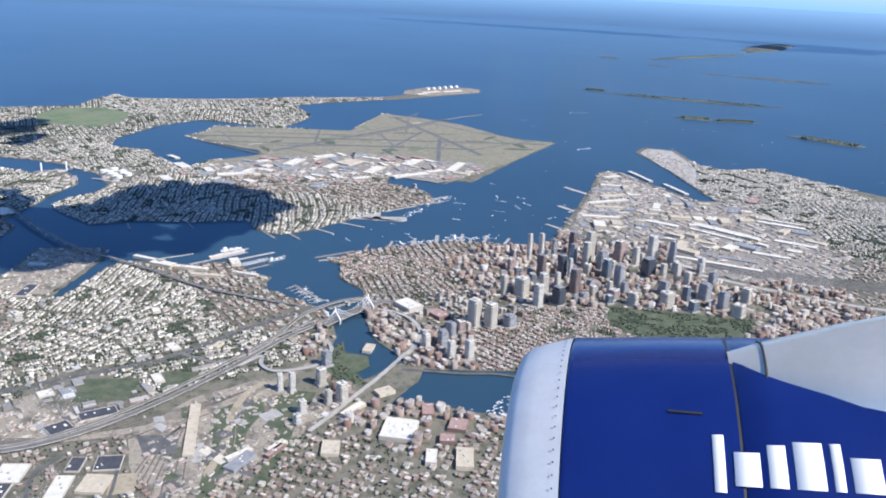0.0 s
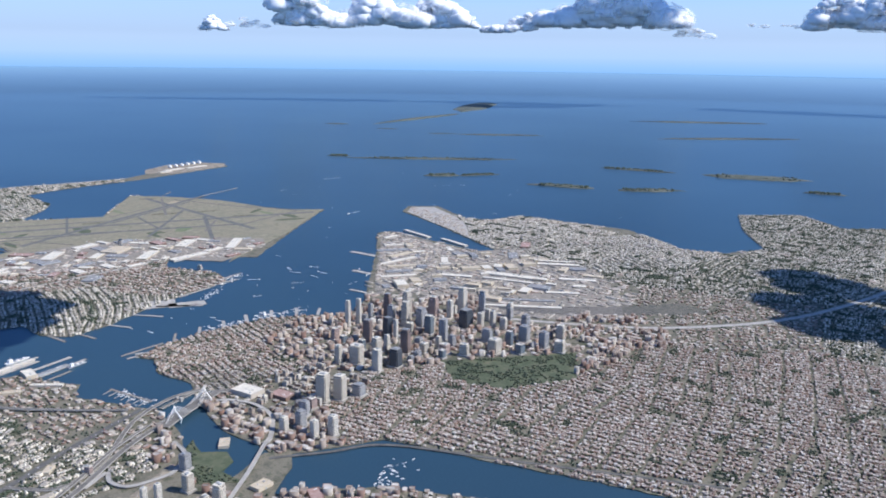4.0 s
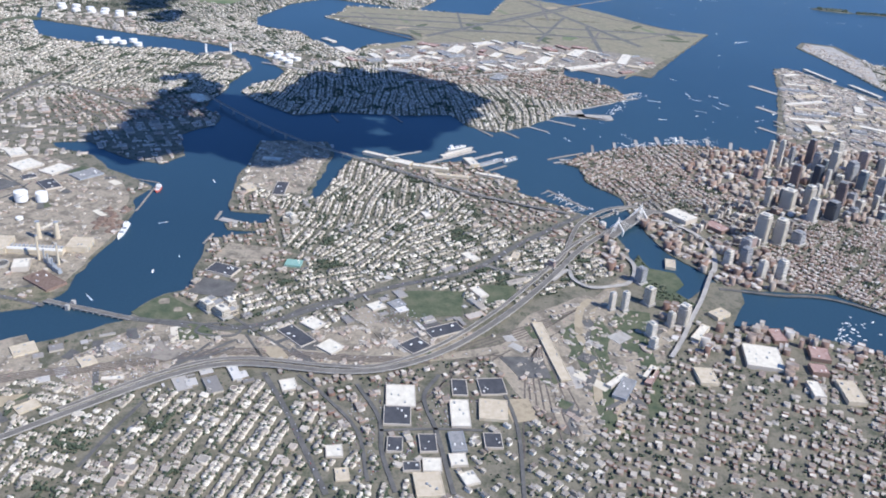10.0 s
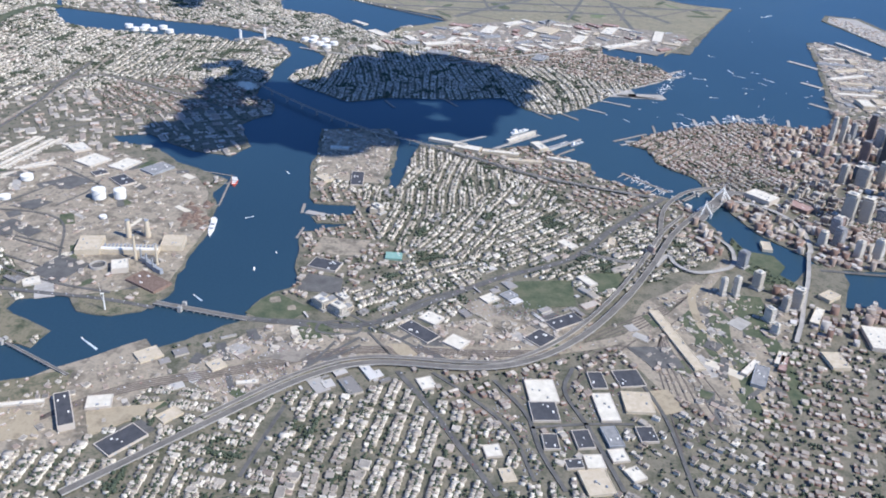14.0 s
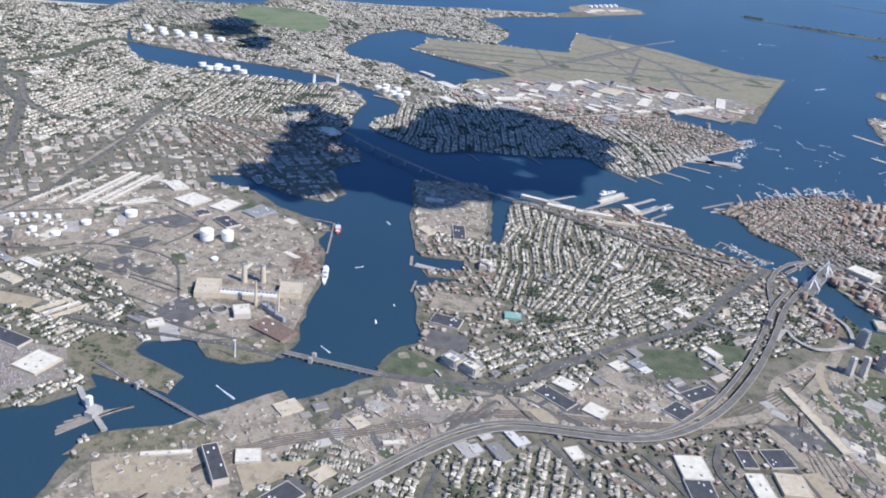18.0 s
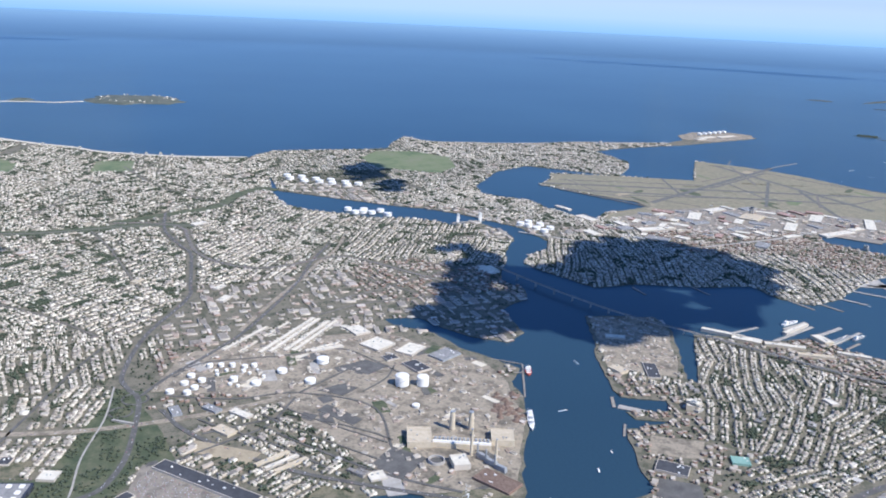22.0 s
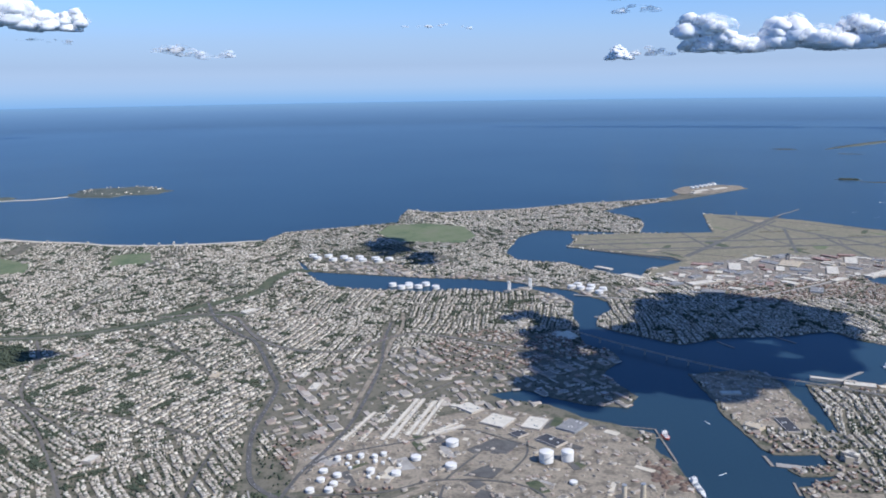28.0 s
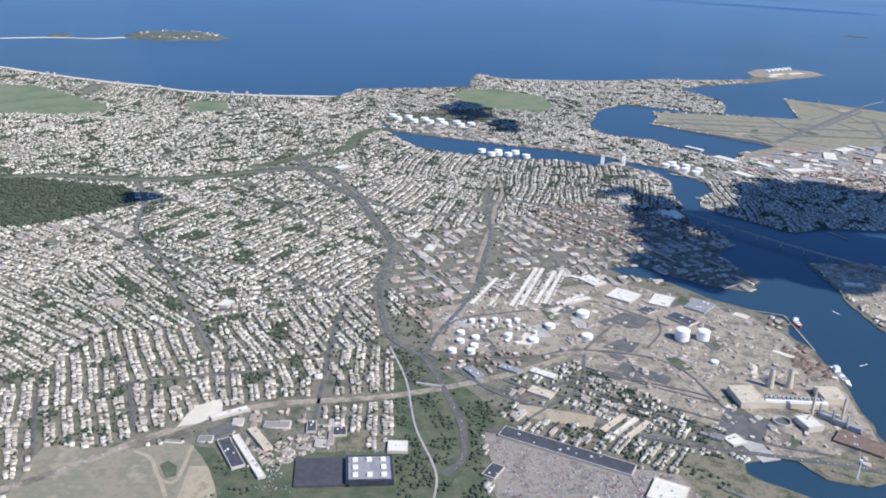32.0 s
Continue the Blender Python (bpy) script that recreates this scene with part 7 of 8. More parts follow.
for i, (sx, sy, ang, kind) in enumerate(SEEDS):
    su, sv, wr, dr, hr, keep, leafy = KINDS[kind]
    homes = kind in ("res", "row", "far")
    su, sv = su * rng.uniform(0.9, 1.2), sv * rng.uniform(0.92, 1.14)
    reach = 46.0 if kind in ("far", "wood") else 30.0
    nu, nv = int(reach / su), int(reach / sv)
    U, V = np.meshgrid(np.arange(-nu, nu + 1) * su, np.arange(-nv, nv + 1), indexing="ij")
    U, row = U.ravel(), V.ravel().astype(int)
    block = rng.uniform(6.5, 12.0) if homes else rng.uniform(5.0, 8.0)
    street = np.mod(U, block) > 0.95                                 # cross streets
    lane = np.where(np.mod(row, 2) == 0, 0.28, -0.28) * (sv / 1.5)   # pairs of rows back to back, a street between the pairs
    bu, bv = np.floor(U / block).astype(int) % 40, (row // 2) % 40
    fate = rng.random((40, 40))[bu, bv]                              # what each block holds: homes, large buildings, or open green
    Vv = row * sv + lane
    phase = rng.uniform(-0.5, 0.5, 2 * nv + 1)                       # each street starts at its own place
    wild = 0.5 if kind in ("brick", "mid", "mill", "ind") else 0.10
    U = U + rng.uniform(-0.12, 0.12, len(U)) * su + phase[row + nv] * su + rng.normal(0, 0.12, len(U)) * su * wild * 4
    Vv = Vv + rng.uniform(-0.05, 0.05, len(U)) * sv + rng.normal(0, 0.12, len(U)) * sv * wild
    a = radians(ang)
    bend = rng.uniform(-0.004, 0.004) if homes else 0.0              # gently curved streets
    Vv = Vv + bend * U * U
    x, y = sx + U * math.cos(a) - Vv * math.sin(a), sy + U * math.sin(a) + Vv * math.cos(a)
    d = (x[:, None] - seed_xy[None, :, 0]) ** 2 + (y[:, None] - seed_xy[None, :, 1]) ** 2
    ok = (d.argmin(1) == i) & street
    x, y, row, fate = x[ok], y[ok], row[ok], fate[ok]
    ok = on_land(x, y) & ~taken(x, y, 0.15)
    x, y, row, fate = x[ok], y[ok], row[ok], fate[ok]
    # low noise leaves squares, school grounds and leafy patches between the streets
    patch = np.array([noise.noise(Vector((px * 0.16, py * 0.16, 3.0))) for px, py in zip(x, y)]) if len(x) else np.zeros(0)
    grove = (patch > 0.38) | ((fate < 0.05) & homes)
    works_ = homes & (fate > (0.90 if kind == "far" else 0.94))       # blocks of shops, schools and mills
    pick = (rng.random(len(x)) < keep) & ~(grove & (rng.random(len(x)) < 0.85)) & (~works_ | (rng.random(len(x)) < 0.26))
    n = int(pick.sum())
    if n:
        w, dp, h = rng.uniform(*wr, n), rng.uniform(*dr, n), rng.uniform(*hr, n)
        if kind == "mid":
            h = hr[0] + (hr[1] - hr[0]) * rng.random(n) ** 2.2
        if kind == "ind":
            w, dp = wr[0] + (wr[1] - wr[0]) * rng.random(n) ** 2.2, dr[0] + (dr[1] - dr[0]) * rng.random(n) ** 1.5
        small = rng.random(n) < (0.2 if homes else 0.0)
        w = np.where(small, w * 0.72, w)
        big = rng.random(n) < (0.03 if homes else 0.0)
        w, dp, h = np.where(big, w * 2.2, w), np.where(big, dp * 1.6, dp), np.where(big, h * 1.2, h)
        turn = a + (rng.choice([0, 0, 0, 0, math.pi / 2], n) if not homes else 0) + rng.uniform(-0.05, 0.05, n)
        plot = np.stack([x[pick], y[pick], np.full(n, SHORE), w, dp, h, turn], 1)
        large = works_[pick] if homes else np.zeros(n, bool)
        plot[large, 3] *= rng.uniform(1.6, 4.2, int(large.sum()))
        plot[large, 4] *= rng.uniform(1.2, 2.2, int(large.sum()))
        houses[kind].append(plot[~large])
        if large.any():
            houses["ind"].append(plot[large])
    green = 0.5 + 1.1 * max(0.0, 0.5 + 1.6 * noise.noise(Vector((sx * 0.02, sy * 0.02, 8.0))))     # leafier and barer quarters
    k = int(len(x) * leafy * (green if homes else 1.0))
    if k:
        weight = np.where(grove, 4.0, 1.0)
        pickt = rng.choice(len(x), k, p=weight / weight.sum())
        yard = homes & (rng.random(k) < 0.65)                          # most stand in the gardens behind the houses
        along = rng.normal(0, 0.5, k) * (0.9 if homes else sv)
        back = np.where(yard, np.where(row[pickt] % 2 == 0, 1, -1) * 0.36 * sv + rng.normal(0, 0.10, k) * sv, rng.normal(0, 0.5, k) * sv)
        tx, ty = x[pickt] + along * math.cos(a) - back * math.sin(a), y[pickt] + along * math.sin(a) + back * math.cos(a)
        good = on_land(tx, ty) & ~taken(tx, ty, -0.5)
        k = int(good.sum())
        r = rng.uniform(0.14, 0.34, k) * (1.15 if kind in ("far", "wood") else 1.0)
        trees.append(np.stack([tx[good], ty[good], np.full(k, SHORE), r, r * rng.uniform(0.8, 1.2, k), r * rng.uniform(1.2, 1.9, k), rng.uniform(0, 6.28, k)], 1))

GABLE_V = [(-.5, -.5, 0), (.5, -.5, 0), (.5, .5, 0), (-.5, .5, 0), (-.5, -.5, .8), (.5, -.5, .8), (.5, .5, .8), (-.5, .5, .8), (0, -.5, 1.15), (0, .5, 1.15)]
GABLE_F = [(0, 1, 5, 8, 4), (1, 2, 6, 5), (2, 3, 7, 9, 6), (3, 0, 4, 7), (5, 6, 9, 8), (7, 4, 8, 9)]
FLAT_V = [(-.5, -.5, 0), (.5, -.5, 0), (.5, .5, 0), (-.5, .5, 0), (-.5, -.5, 1), (.5, -.5, 1), (.5, .5, 1), (-.5, .5, 1),
          (-.44, -.44, .95), (.44, -.44, .95), (.44, .44, .95), (-.44, .44, .95)]
FLAT_F = [(0, 1, 5, 4), (1, 2, 6, 5), (2, 3, 7, 6), (3, 0, 4, 7), (4, 5, 9, 8), (5, 6, 10, 9), (6, 7, 11, 10), (7, 4, 8, 11), (8, 9, 10, 11)]
FLAT_M = [0] * 8 + [1]
# the houses and workshops nearest the flight stand as things of their own
ONE_WALL = material("painted_house_wall", HOUSE_TONES, 3, rough=0.8, obrand=0.9)
ONE_STONE = material("stone_or_brick_wall", [(0.17, 0.095, 0.07), (0.27, 0.18, 0.14), (0.46, 0.40, 0.33), (0.20, 0.12, 0.09), (0.33, 0.28, 0.23), (0.60, 0.56, 0.50)], 3, rough=0.85, obrand=0.9)
ONE_SHED = material("single_shed_roof", [(0.10, 0.098, 0.095), (0.34, 0.31, 0.28), (0.20, 0.185, 0.17), (0.46, 0.43, 0.39), (0.70, 0.67, 0.62)], 2, rough=0.7, obrand=0.9)
ONE_ROOF = material("single_house_roof", ROOF_TONES, 3, rough=0.85, obrand=0.9)


def first_house(label, category, group, gable, wall_mat=None, roof_mat=None, name=""):
    """One unit-sized house: walls, roof, and a chimney or a roof hatch."""
    ob = thing(name or ("house" if gable else "workshop"), label, category, (-97, 36, SHORE), 0, group)
    Geo().add([(-.5, -.5, 0), (.5, -.5, 0), (.5, .5, 0), (-.5, .5, 0), (-.5, -.5, .8), (.5, -.5, .8), (.5, .5, .8), (-.5, .5, .8)] + ([(0, -.5, 1.15), (0, .5, 1.15)] if gable else []),
              [(0, 1, 5, 8, 4), (1, 2, 6, 5), (2, 3, 7, 9, 6), (3, 0, 4, 7)] if gable else [(0, 1, 5, 4), (1, 2, 6, 5), (2, 3, 7, 6), (3, 0, 4, 7)]).link("wall", wall_mat or ONE_WALL, ob)
    if gable:
        top = Geo()
        for s in (-1, 1):
            vs = [(s * .56, -.54, .76), (0, -.54, 1.17), (0, .54, 1.17), (s * .56, .54, .76)]
            vs += [(x, y, z + 0.05) for x, y, z in vs]
            top.add(vs, [(4, 5, 6, 7), (0, 3, 2, 1), (0, 1, 5, 4), (2, 3, 7, 6), (0, 4, 7, 3)] if s > 0 else [(7, 6, 5, 4), (1, 2, 3, 0), (4, 5, 1, 0), (6, 7, 3, 2), (3, 7, 4, 0)])
        top = top.link("roof", ONE_ROOF, ob)
        Geo().box(0.18, 0.1, 0.95, 0.12, 0.1, 0.4).link("chimney", BRICK_WALL, top)
        Geo().box(0, -0.56, 0, 0.5, 0.12, 0.3, 0, 0, 0.9).link("porch", ONE_ROOF, ob)
    else:
        top = Geo().add([(-.5, -.5, .8), (.5, -.5, .8), (.5, .5, .8), (-.5, .5, .8), (-.5, -.5, 1), (.5, -.5, 1), (.5, .5, 1), (-.5, .5, 1), (-.45, -.45, 1), (.45, -.45, 1), (.45, .45, 1), (-.45, .45, 1), (-.45, -.45, .93), (.45, -.45, .93), (.45, .45, .93), (-.45, .45, .93)],
                        [(0, 1, 5, 4), (1, 2, 6, 5), (2, 3, 7, 6), (3, 0, 4, 7), (4, 5, 9, 8), (5, 6, 10, 9), (6, 7, 11, 10), (7, 4, 8, 11), (8, 9, 13, 12), (9, 10, 14, 13), (10, 11, 15, 14), (11, 8, 12, 15), (12, 13, 14, 15)]).link("roof", roof_mat or ONE_ROOF, ob)
        Geo().box(0.2, 0.15, 0.93, 0.2, 0.16, 0.2).link("roof_hatch", STEEL, top)
    return ob


def stand_alone(kind, near, n, first):
    """Takes the n plots nearest a spot out of the mass and sets a thing on each."""
    rows = np.concatenate(houses[kind])
    order = np.hypot(rows[:, 0] - near[0], (rows[:, 1] - near[1]) * 0.8).argsort()
    for k, (x, y, z, w, d, h, turn) in enumerate(rows[order[:n]]):
        copy_thing(first, Matrix.Translation((x, y, z)) @ Matrix.Rotation(turn, 4, "Z") @ Matrix.Diagonal((w, d, h, 1)))
    houses[kind] = [rows[order[n:]]]


wooden = first_house("pale wooden house with a pitched roof and porch", "house", "houses along the streets", True)
works = first_house("flat-roofed brick workshop or small apartment building", "workshop", "workshops on the city blocks", False)
stone = first_house("mid-rise stone or brick city building", "building", "mid-rise city buildings", False, ONE_STONE, ONE_ROOF, "city_building")
depot = first_house("low flat-roofed industrial shed on a yard", "shed", "low industrial sheds", False, ONE_ROOF, ONE_SHED, "industrial_shed")
terrace = first_house("old reddish brick city building with a flat roof", "building", "old brick buildings", False, ONE_STONE, ONE_ROOF, "brick_building")
stand_alone("brick", (2, -80), 220, terrace)
terrace.matrix_basis = Matrix.Translation((14.5, -70.5, SHORE)) @ Matrix.Diagonal((0.5, 0.6, 0.5, 1))
stand_alone("mid", (-14, -92), 150, stone)
stand_alone("ind", (-45, 40), 70, depot)
stone.matrix_basis = Matrix.Translation((-3.5, -90.5, SHORE)) @ Matrix.Diagonal((0.9, 0.9, 0.9, 1))
depot.matrix_basis = Matrix.Translation((-47.5, 3.5, SHORE)) @ Matrix.Diagonal((1.2, 0.9, 0.35, 1))
stand_alone("res", (-98, 36), 190, wooden)
stand_alone("res", (-28, 172), 110, wooden)
stand_alone("mill", (-100, -14), 150, works)
wooden.matrix_basis = Matrix.Translation((-81.5, 36.0, SHORE)) @ Matrix.Diagonal((0.4, 0.6, 0.45, 1))
works.matrix_basis = Matrix.Translation((-88.5, 6.2, SHORE)) @ Matrix.Diagonal((0.9, 0.8, 0.45, 1))

for kind, mats, label in (
        ("res", (HOUSE_WALL, HOUSE_ROOF), "tight rows of pale wooden houses along straight streets"),
        ("row", (HOUSE_WALL, HOUSE_ROOF), "dense pale terraced houses on narrow streets"),
        ("far", (HOUSE_WALL, HOUSE_ROOF), "wide suburb of small pale houses among trees"),
        ("brick", (BRICK_WALL, BRICK_ROOF), "old reddish brick city blocks with flat roofs"),
        ("mid", (BRICK_WALL, BRICK_ROOF), "mid-rise city blocks of stone and brick"),
        ("mill", (BRICK_WALL, HOUSE_ROOF), "mixed workshops and flats with flat roofs"),
        ("ind", (SHED_WALL, SHED_ROOF), "low industrial sheds with white and dark roofs")):
    rows = np.concatenate(houses[kind])
    flat = np.ones(len(rows), bool) if kind in ("brick", "mid", "mill", "ind") else rng.random(len(rows)) < 0.3
    for sel, V, F, M, nm in ((~flat, GABLE_V, GABLE_F, [0, 0, 0, 0, 1, 1], "houses"), (flat, FLAT_V, FLAT_F, FLAT_M, "city_blocks")):
        if sel.any():
            mass(nm, V, F, M, rows[sel], mats, label, "houses" if kind in ("res", "row", "far") else "city blocks")

# summer houses on the rocky island beyond the bay
n = 150
u, v = rng.uniform(-1, 1, n) * 34, rng.uniform(-1, 1, n) * 30
ok = (u / 34) ** 2 + (v / 30) ** 2 < 0.8
u, v = u[ok], v[ok]
n = len(u)
c, s = math.cos(radians(100)), math.sin(radians(100))
mass("houses", GABLE_V, GABLE_F, [0, 0, 0, 0, 1, 1], np.stack([522 + u * c - v * s, 275 + u * s + v * c, np.full(n, 0.9), rng.uniform(0.6, 1.3, n), rng.uniform(0.6, 1.4, n), rng.uniform(0.6, 1.0, n), rng.uniform(0, 3, n)], 1),
     (HOUSE_WALL, HOUSE_ROOF), "scattered pale houses on the rocky island", "houses")

trees = np.concatenate(trees)
parkland = []
for poly, n in ((COMMON, 1500), ([(-30, -62), (-44, -62), (-54, -67), (-50, -58), (-38, -57)], 260),
                ([(120, 262), (104, 212), (86, 206), (66, 230), (60, 300), (100, 320)], 6500),
                ([(-5, 138), (-6, 131), (-13.5, 129.5), (-20, 125.5), (-28, 121.4), (-34, 118.5), (-36, 124.6), (-52, 126), (-66, 119), (-64, 140), (-46, 139), (-30, 138.5)], 1500),
                ([(-40, 166), (-40, 156), (-62, 156), (-62, 168)], 160), ([(-37, 106), (-50, 94), (-55, 90), (-50, 88), (-36, 103)], 150), ([(-60, 101), (-58, 93), (-61, 92), (-64, 99)], 60), ([(-57, 22), (-61, 30), (-57, 31), (-54, 24)], 50), ([(230, 115), (200, 80), (215, 70), (250, 90)], 500)):
    P = np.array(poly)
    x, y = rng.uniform(P[:, 0].min(), P[:, 0].max(), n * 2), rng.uniform(P[:, 1].min(), P[:, 1].max(), n * 2)
    ok = inside(poly, x, y) & ~near_line([(p[0], p[1]) for p in poly], x, y, 0.2)
    for line, w in LINES:
        ok &= ~near_line(line, x, y, w * 0.7)
    x, y = x[ok][:n], y[ok][:n]
    clump = np.array([noise.noise(Vector((p * 0.22, q * 0.22, 2.0))) for p, q in zip(x, y)])
    some = clump > -0.12 - 0.6 * (n > 2000)
    x, y = x[some], y[some]
    r = rng.uniform(0.16, 0.42, len(x)) * (1.5 if n > 5000 else 1.0)
    parkland.append(np.stack([x, y, np.full(len(x), SHORE), r, r, r * rng.uniform(0.9, 1.4, len(x)), rng.uniform(0, 6.28, len(x))], 1))
for i, (x, y, a, b, turn, h) in enumerate(HARBOUR_ISLES[:9]):
    n = 120
    u, v = rng.uniform(-0.7, 0.7, n) * a, rng.uniform(-0.6, 0.6, n) * b
    c, s = math.cos(radians(turn)), math.sin(radians(turn))
    r = rng.uniform(0.4, 0.8, n)
    parkland.append(np.stack([x + u * c - v * s, y + u * s + v * c, np.full(n, h * 0.3), r, r, r * 1.6, rng.uniform(0, 6, n)], 1))
trees = np.concatenate([trees] + parkland)
# a crown of uneven clumps round a short trunk
TREE_V = [(0, 0, 0), (1, .1, .45), (.25, .95, .6), (-.85, .5, .5), (-.7, -.6, .62), (.3, -.9, .48), (.45, .2, .95), (-.35, .3, 1.0), (-.1, -.5, .9)]
TREE_F = [(0, 2, 1), (0, 3, 2), (0, 4, 3), (0, 5, 4), (0, 1, 5), (1, 2, 6), (2, 7, 6), (2, 3, 7), (3, 4, 7), (4, 8, 7), (4, 5, 8), (5, 1, 8), (1, 6, 8), (6, 7, 8)]
mass("street_trees", TREE_V, TREE_F, [0] * len(TREE_F), trees, [LEAVES], "dark green street and garden trees between the houses", "trees")

# ---------------------------------------------------------------- clutter of the yards and roads
def scatter(n, poly, seed):
    r = np.random.default_rng(seed)
    P = np.array(poly)
    x, y = r.uniform(P[:, 0].min(), P[:, 0].max(), n * 3), r.uniform(P[:, 1].min(), P[:, 1].max(), n * 3)
    ok = inside(poly, x, y) & on_land(x, y)
    for bx, by, br in ALL_BUILT:
        ok &= np.hypot(x - bx, y - by) > br * 0.9
    for line, w in LINES:
        ok &= ~near_line(line, x, y, w * 0.9)
    return x[ok][:n], y[ok][:n], r


BOX_V = [(-.5, -.5, 0), (.5, -.5, 0), (.5, .5, 0), (-.5, .5, 0), (-.5, -.5, 1), (.5, -.5, 1), (.5, .5, 1), (-.5, .5, 1)]
BOX_F = [(0, 1, 5, 4), (1, 2, 6, 5), (2, 3, 7, 6), (3, 0, 4, 7), (4, 5, 6, 7)]
CARS = material("parked_vehicles", [(0.05, 0.05, 0.06), (0.75, 0.75, 0.76), (0.25, 0.26, 0.28), (0.60, 0.60, 0.62), (0.35, 0.06, 0.05), (0.08, 0.12, 0.25)], 5, rough=0.35, island=0.95)
YARD_STUFF = [([(-44, 78), (-49, 63), (-18, 53), (12, 58), (30, 82), (24, 105), (14, 128), (-6, 130), (-8, 105)], 520, 0.9),
              ([(-57, 40), (-62, 20), (-58, 0), (-62, -20), (-70, -12), (-72, 10), (-69, 30), (-80, 46), (-70, 54)], 420, 0.8),
              ([(-60, 60), (-70, 55), (-86, 66), (-90, 92), (-74, 85)], 160, 0.7), ([(-56, -30), (-48, -44), (-62, -58), (-78, -48), (-94, -30), (-80, -22)], 300, 0.8)]
YARD_STUFF += [([(43, 25), (43, 8), (34, 6), (4, 13), (8, 29)], 260, 0.8), ([(60, -147), (114, -174), (150, -191), (104, -210), (80, -178)], 420, 1.6),
              ([(125, -225), (196, -228), (208, -237), (168, -244)], 380, 1.3), ([(128, -110), (150, -135), (182, -105), (186, -70), (160, -14), (142, -22), (138, -55)], 420, 1.6),
              ([(-44, 163), (-40, 164), (-34, 150), (-46, 152)], 120, 0.6)]
rows = []
for i, (poly, n, size) in enumerate(YARD_STUFF):
    x, y, r = scatter(n, poly, 50 + i)
    k = len(x)
    w = r.uniform(0.15, 1.0, k) ** 1.6 * size * 1.5 + 0.12
    rows.append(np.stack([x, y, np.full(k, SHORE + 0.03), w, w * r.uniform(0.3, 0.9, k), r.uniform(0.08, 0.4, k), r.choice([0.2, -0.5, 0.8, 1.2, -1.0], k)], 1))
mass("yard_clutter", FLAT_V, FLAT_F, FLAT_M, np.concatenate(rows), (SHED_WALL, SHED_ROOF), "sheds, containers and stacks on the yards", "yard clutter")
rows = []
for i, (poly, n) in enumerate((([(-37, 123), (-49, 102), (-58, 100), (-64, 112), (-52, 124)], 800), ([(-46, 112), (-48, 97), (-57, 93), (-62, 104)], 380), ([(-82, 46), (-70, 54), (-60, 42), (-66, 30)], 260),
                               ([(-100, 4), (-84, -20), (-76, 0), (-90, 10)], 400), ([(-40, 156), (-40, 140), (-50, 142), (-50, 160)], 200), ([(-56, 22), (-60, -16), (-50, -4)], 240), ([(138, -60), (150, -100), (140, -30)], 500), ([(50, -150), (90, -180), (60, -210)], 500))):
    x, y, r = scatter(n, poly, 80 + i)
    x, y = np.round(x / 0.32) * 0.32, np.round(y / 0.16) * 0.16      # bays
    k = len(x)
    rows.append(np.stack([x, y, np.full(k, SHORE + 0.09), np.full(k, 0.23), np.full(k, 0.1), np.full(k, 0.08), r.uniform(-0.05, 0.05, k) + 0.3], 1))
for line, w in LINES:
    if w < 1.0:
        continue
    P = np.array(line)
    if np.hypot(P[:, 0] + 20, P[:, 1] - 40).min() > 150:
        continue
    for a, b in zip(P[:-1], P[1:]):
        L = math.hypot(*(b - a))
        for j in range(int(L * 0.55 + rng.random())):
            t, s = rng.random(), rng.choice([-0.3, -0.12, 0.12, 0.3])
            d = (b - a) / max(L, 1e-6)
            q = a + (b - a) * t + np.array([-d[1], d[0]]) * s
            rows.append(np.array([[q[0], q[1], SHORE + 0.1, 0.24, 0.1, 0.08, math.atan2(d[1], d[0])]]))
mass("parked_cars", BOX_V, BOX_F, [0] * 5, np.concatenate(rows), [CARS], "small cars and trucks on lots and roads", "vehicles")
mass("trailers", BOX_V, BOX_F, [0] * 5, np.array(trucks), [WHITE_ROOF], "white trailers parked along the market sheds", "vehicles")


# ---------------------------------------------------------------- clouds
def lump_mesh():
    bm = bmesh.new()
    bmesh.ops.create_icosphere(bm, subdivisions=2, radius=1.0)
    V = np.array([v.co[:] for v in bm.verts])
    F = [[v.index for v in f.verts] for f in bm.faces]
    bm.free()
    return V, F


LUMP_V, LUMP_F = lump_mesh()
LUMP_K = [np.array([1 + 0.34 * noise.noise(Vector(v) * 1.7 + Vector((9.1 * k, 0, 0))) + 0.22 * noise.noise(Vector(v) * 4.1 + Vector((0, 5.3 * k, 0))) + 0.08 * noise.noise(Vector(v) * 9 + Vector((0, 0, k))) for v in LUMP_V])
          for k in range(6)]


def cumulus(label, lumps, name="cumulus_cloud"):
    """Joined billows (x, y, z, rx, ry, rz) with flattened undersides."""
    vs, fs = [], []
    for i, (x, y, z, a, b, c) in enumerate(lumps):
        k = len(vs)
        W = LUMP_V * LUMP_K[i % 6][:, None]
        W = W * np.array([a, b, c])
        W[:, 2] = np.where(W[:, 2] < -0.35 * c, -0.35 * c + (W[:, 2] + 0.35 * c) * 0.2, W[:, 2])
        W = W + np.array([x, y, z])
        vs += [tuple(p) for p in W]
        fs += [tuple(j + k for j in f) for f in LUMP_F]
    me = bpy.data.meshes.new(name)
    me.from_pydata(vs, [], fs)
    me.polygons.foreach_set("use_smooth", [True] * len(fs))
    me.materials.append(CLOUD)
    return tagged(new(name, me), label, "cloud" if label else "")


crng = random.Random(17)
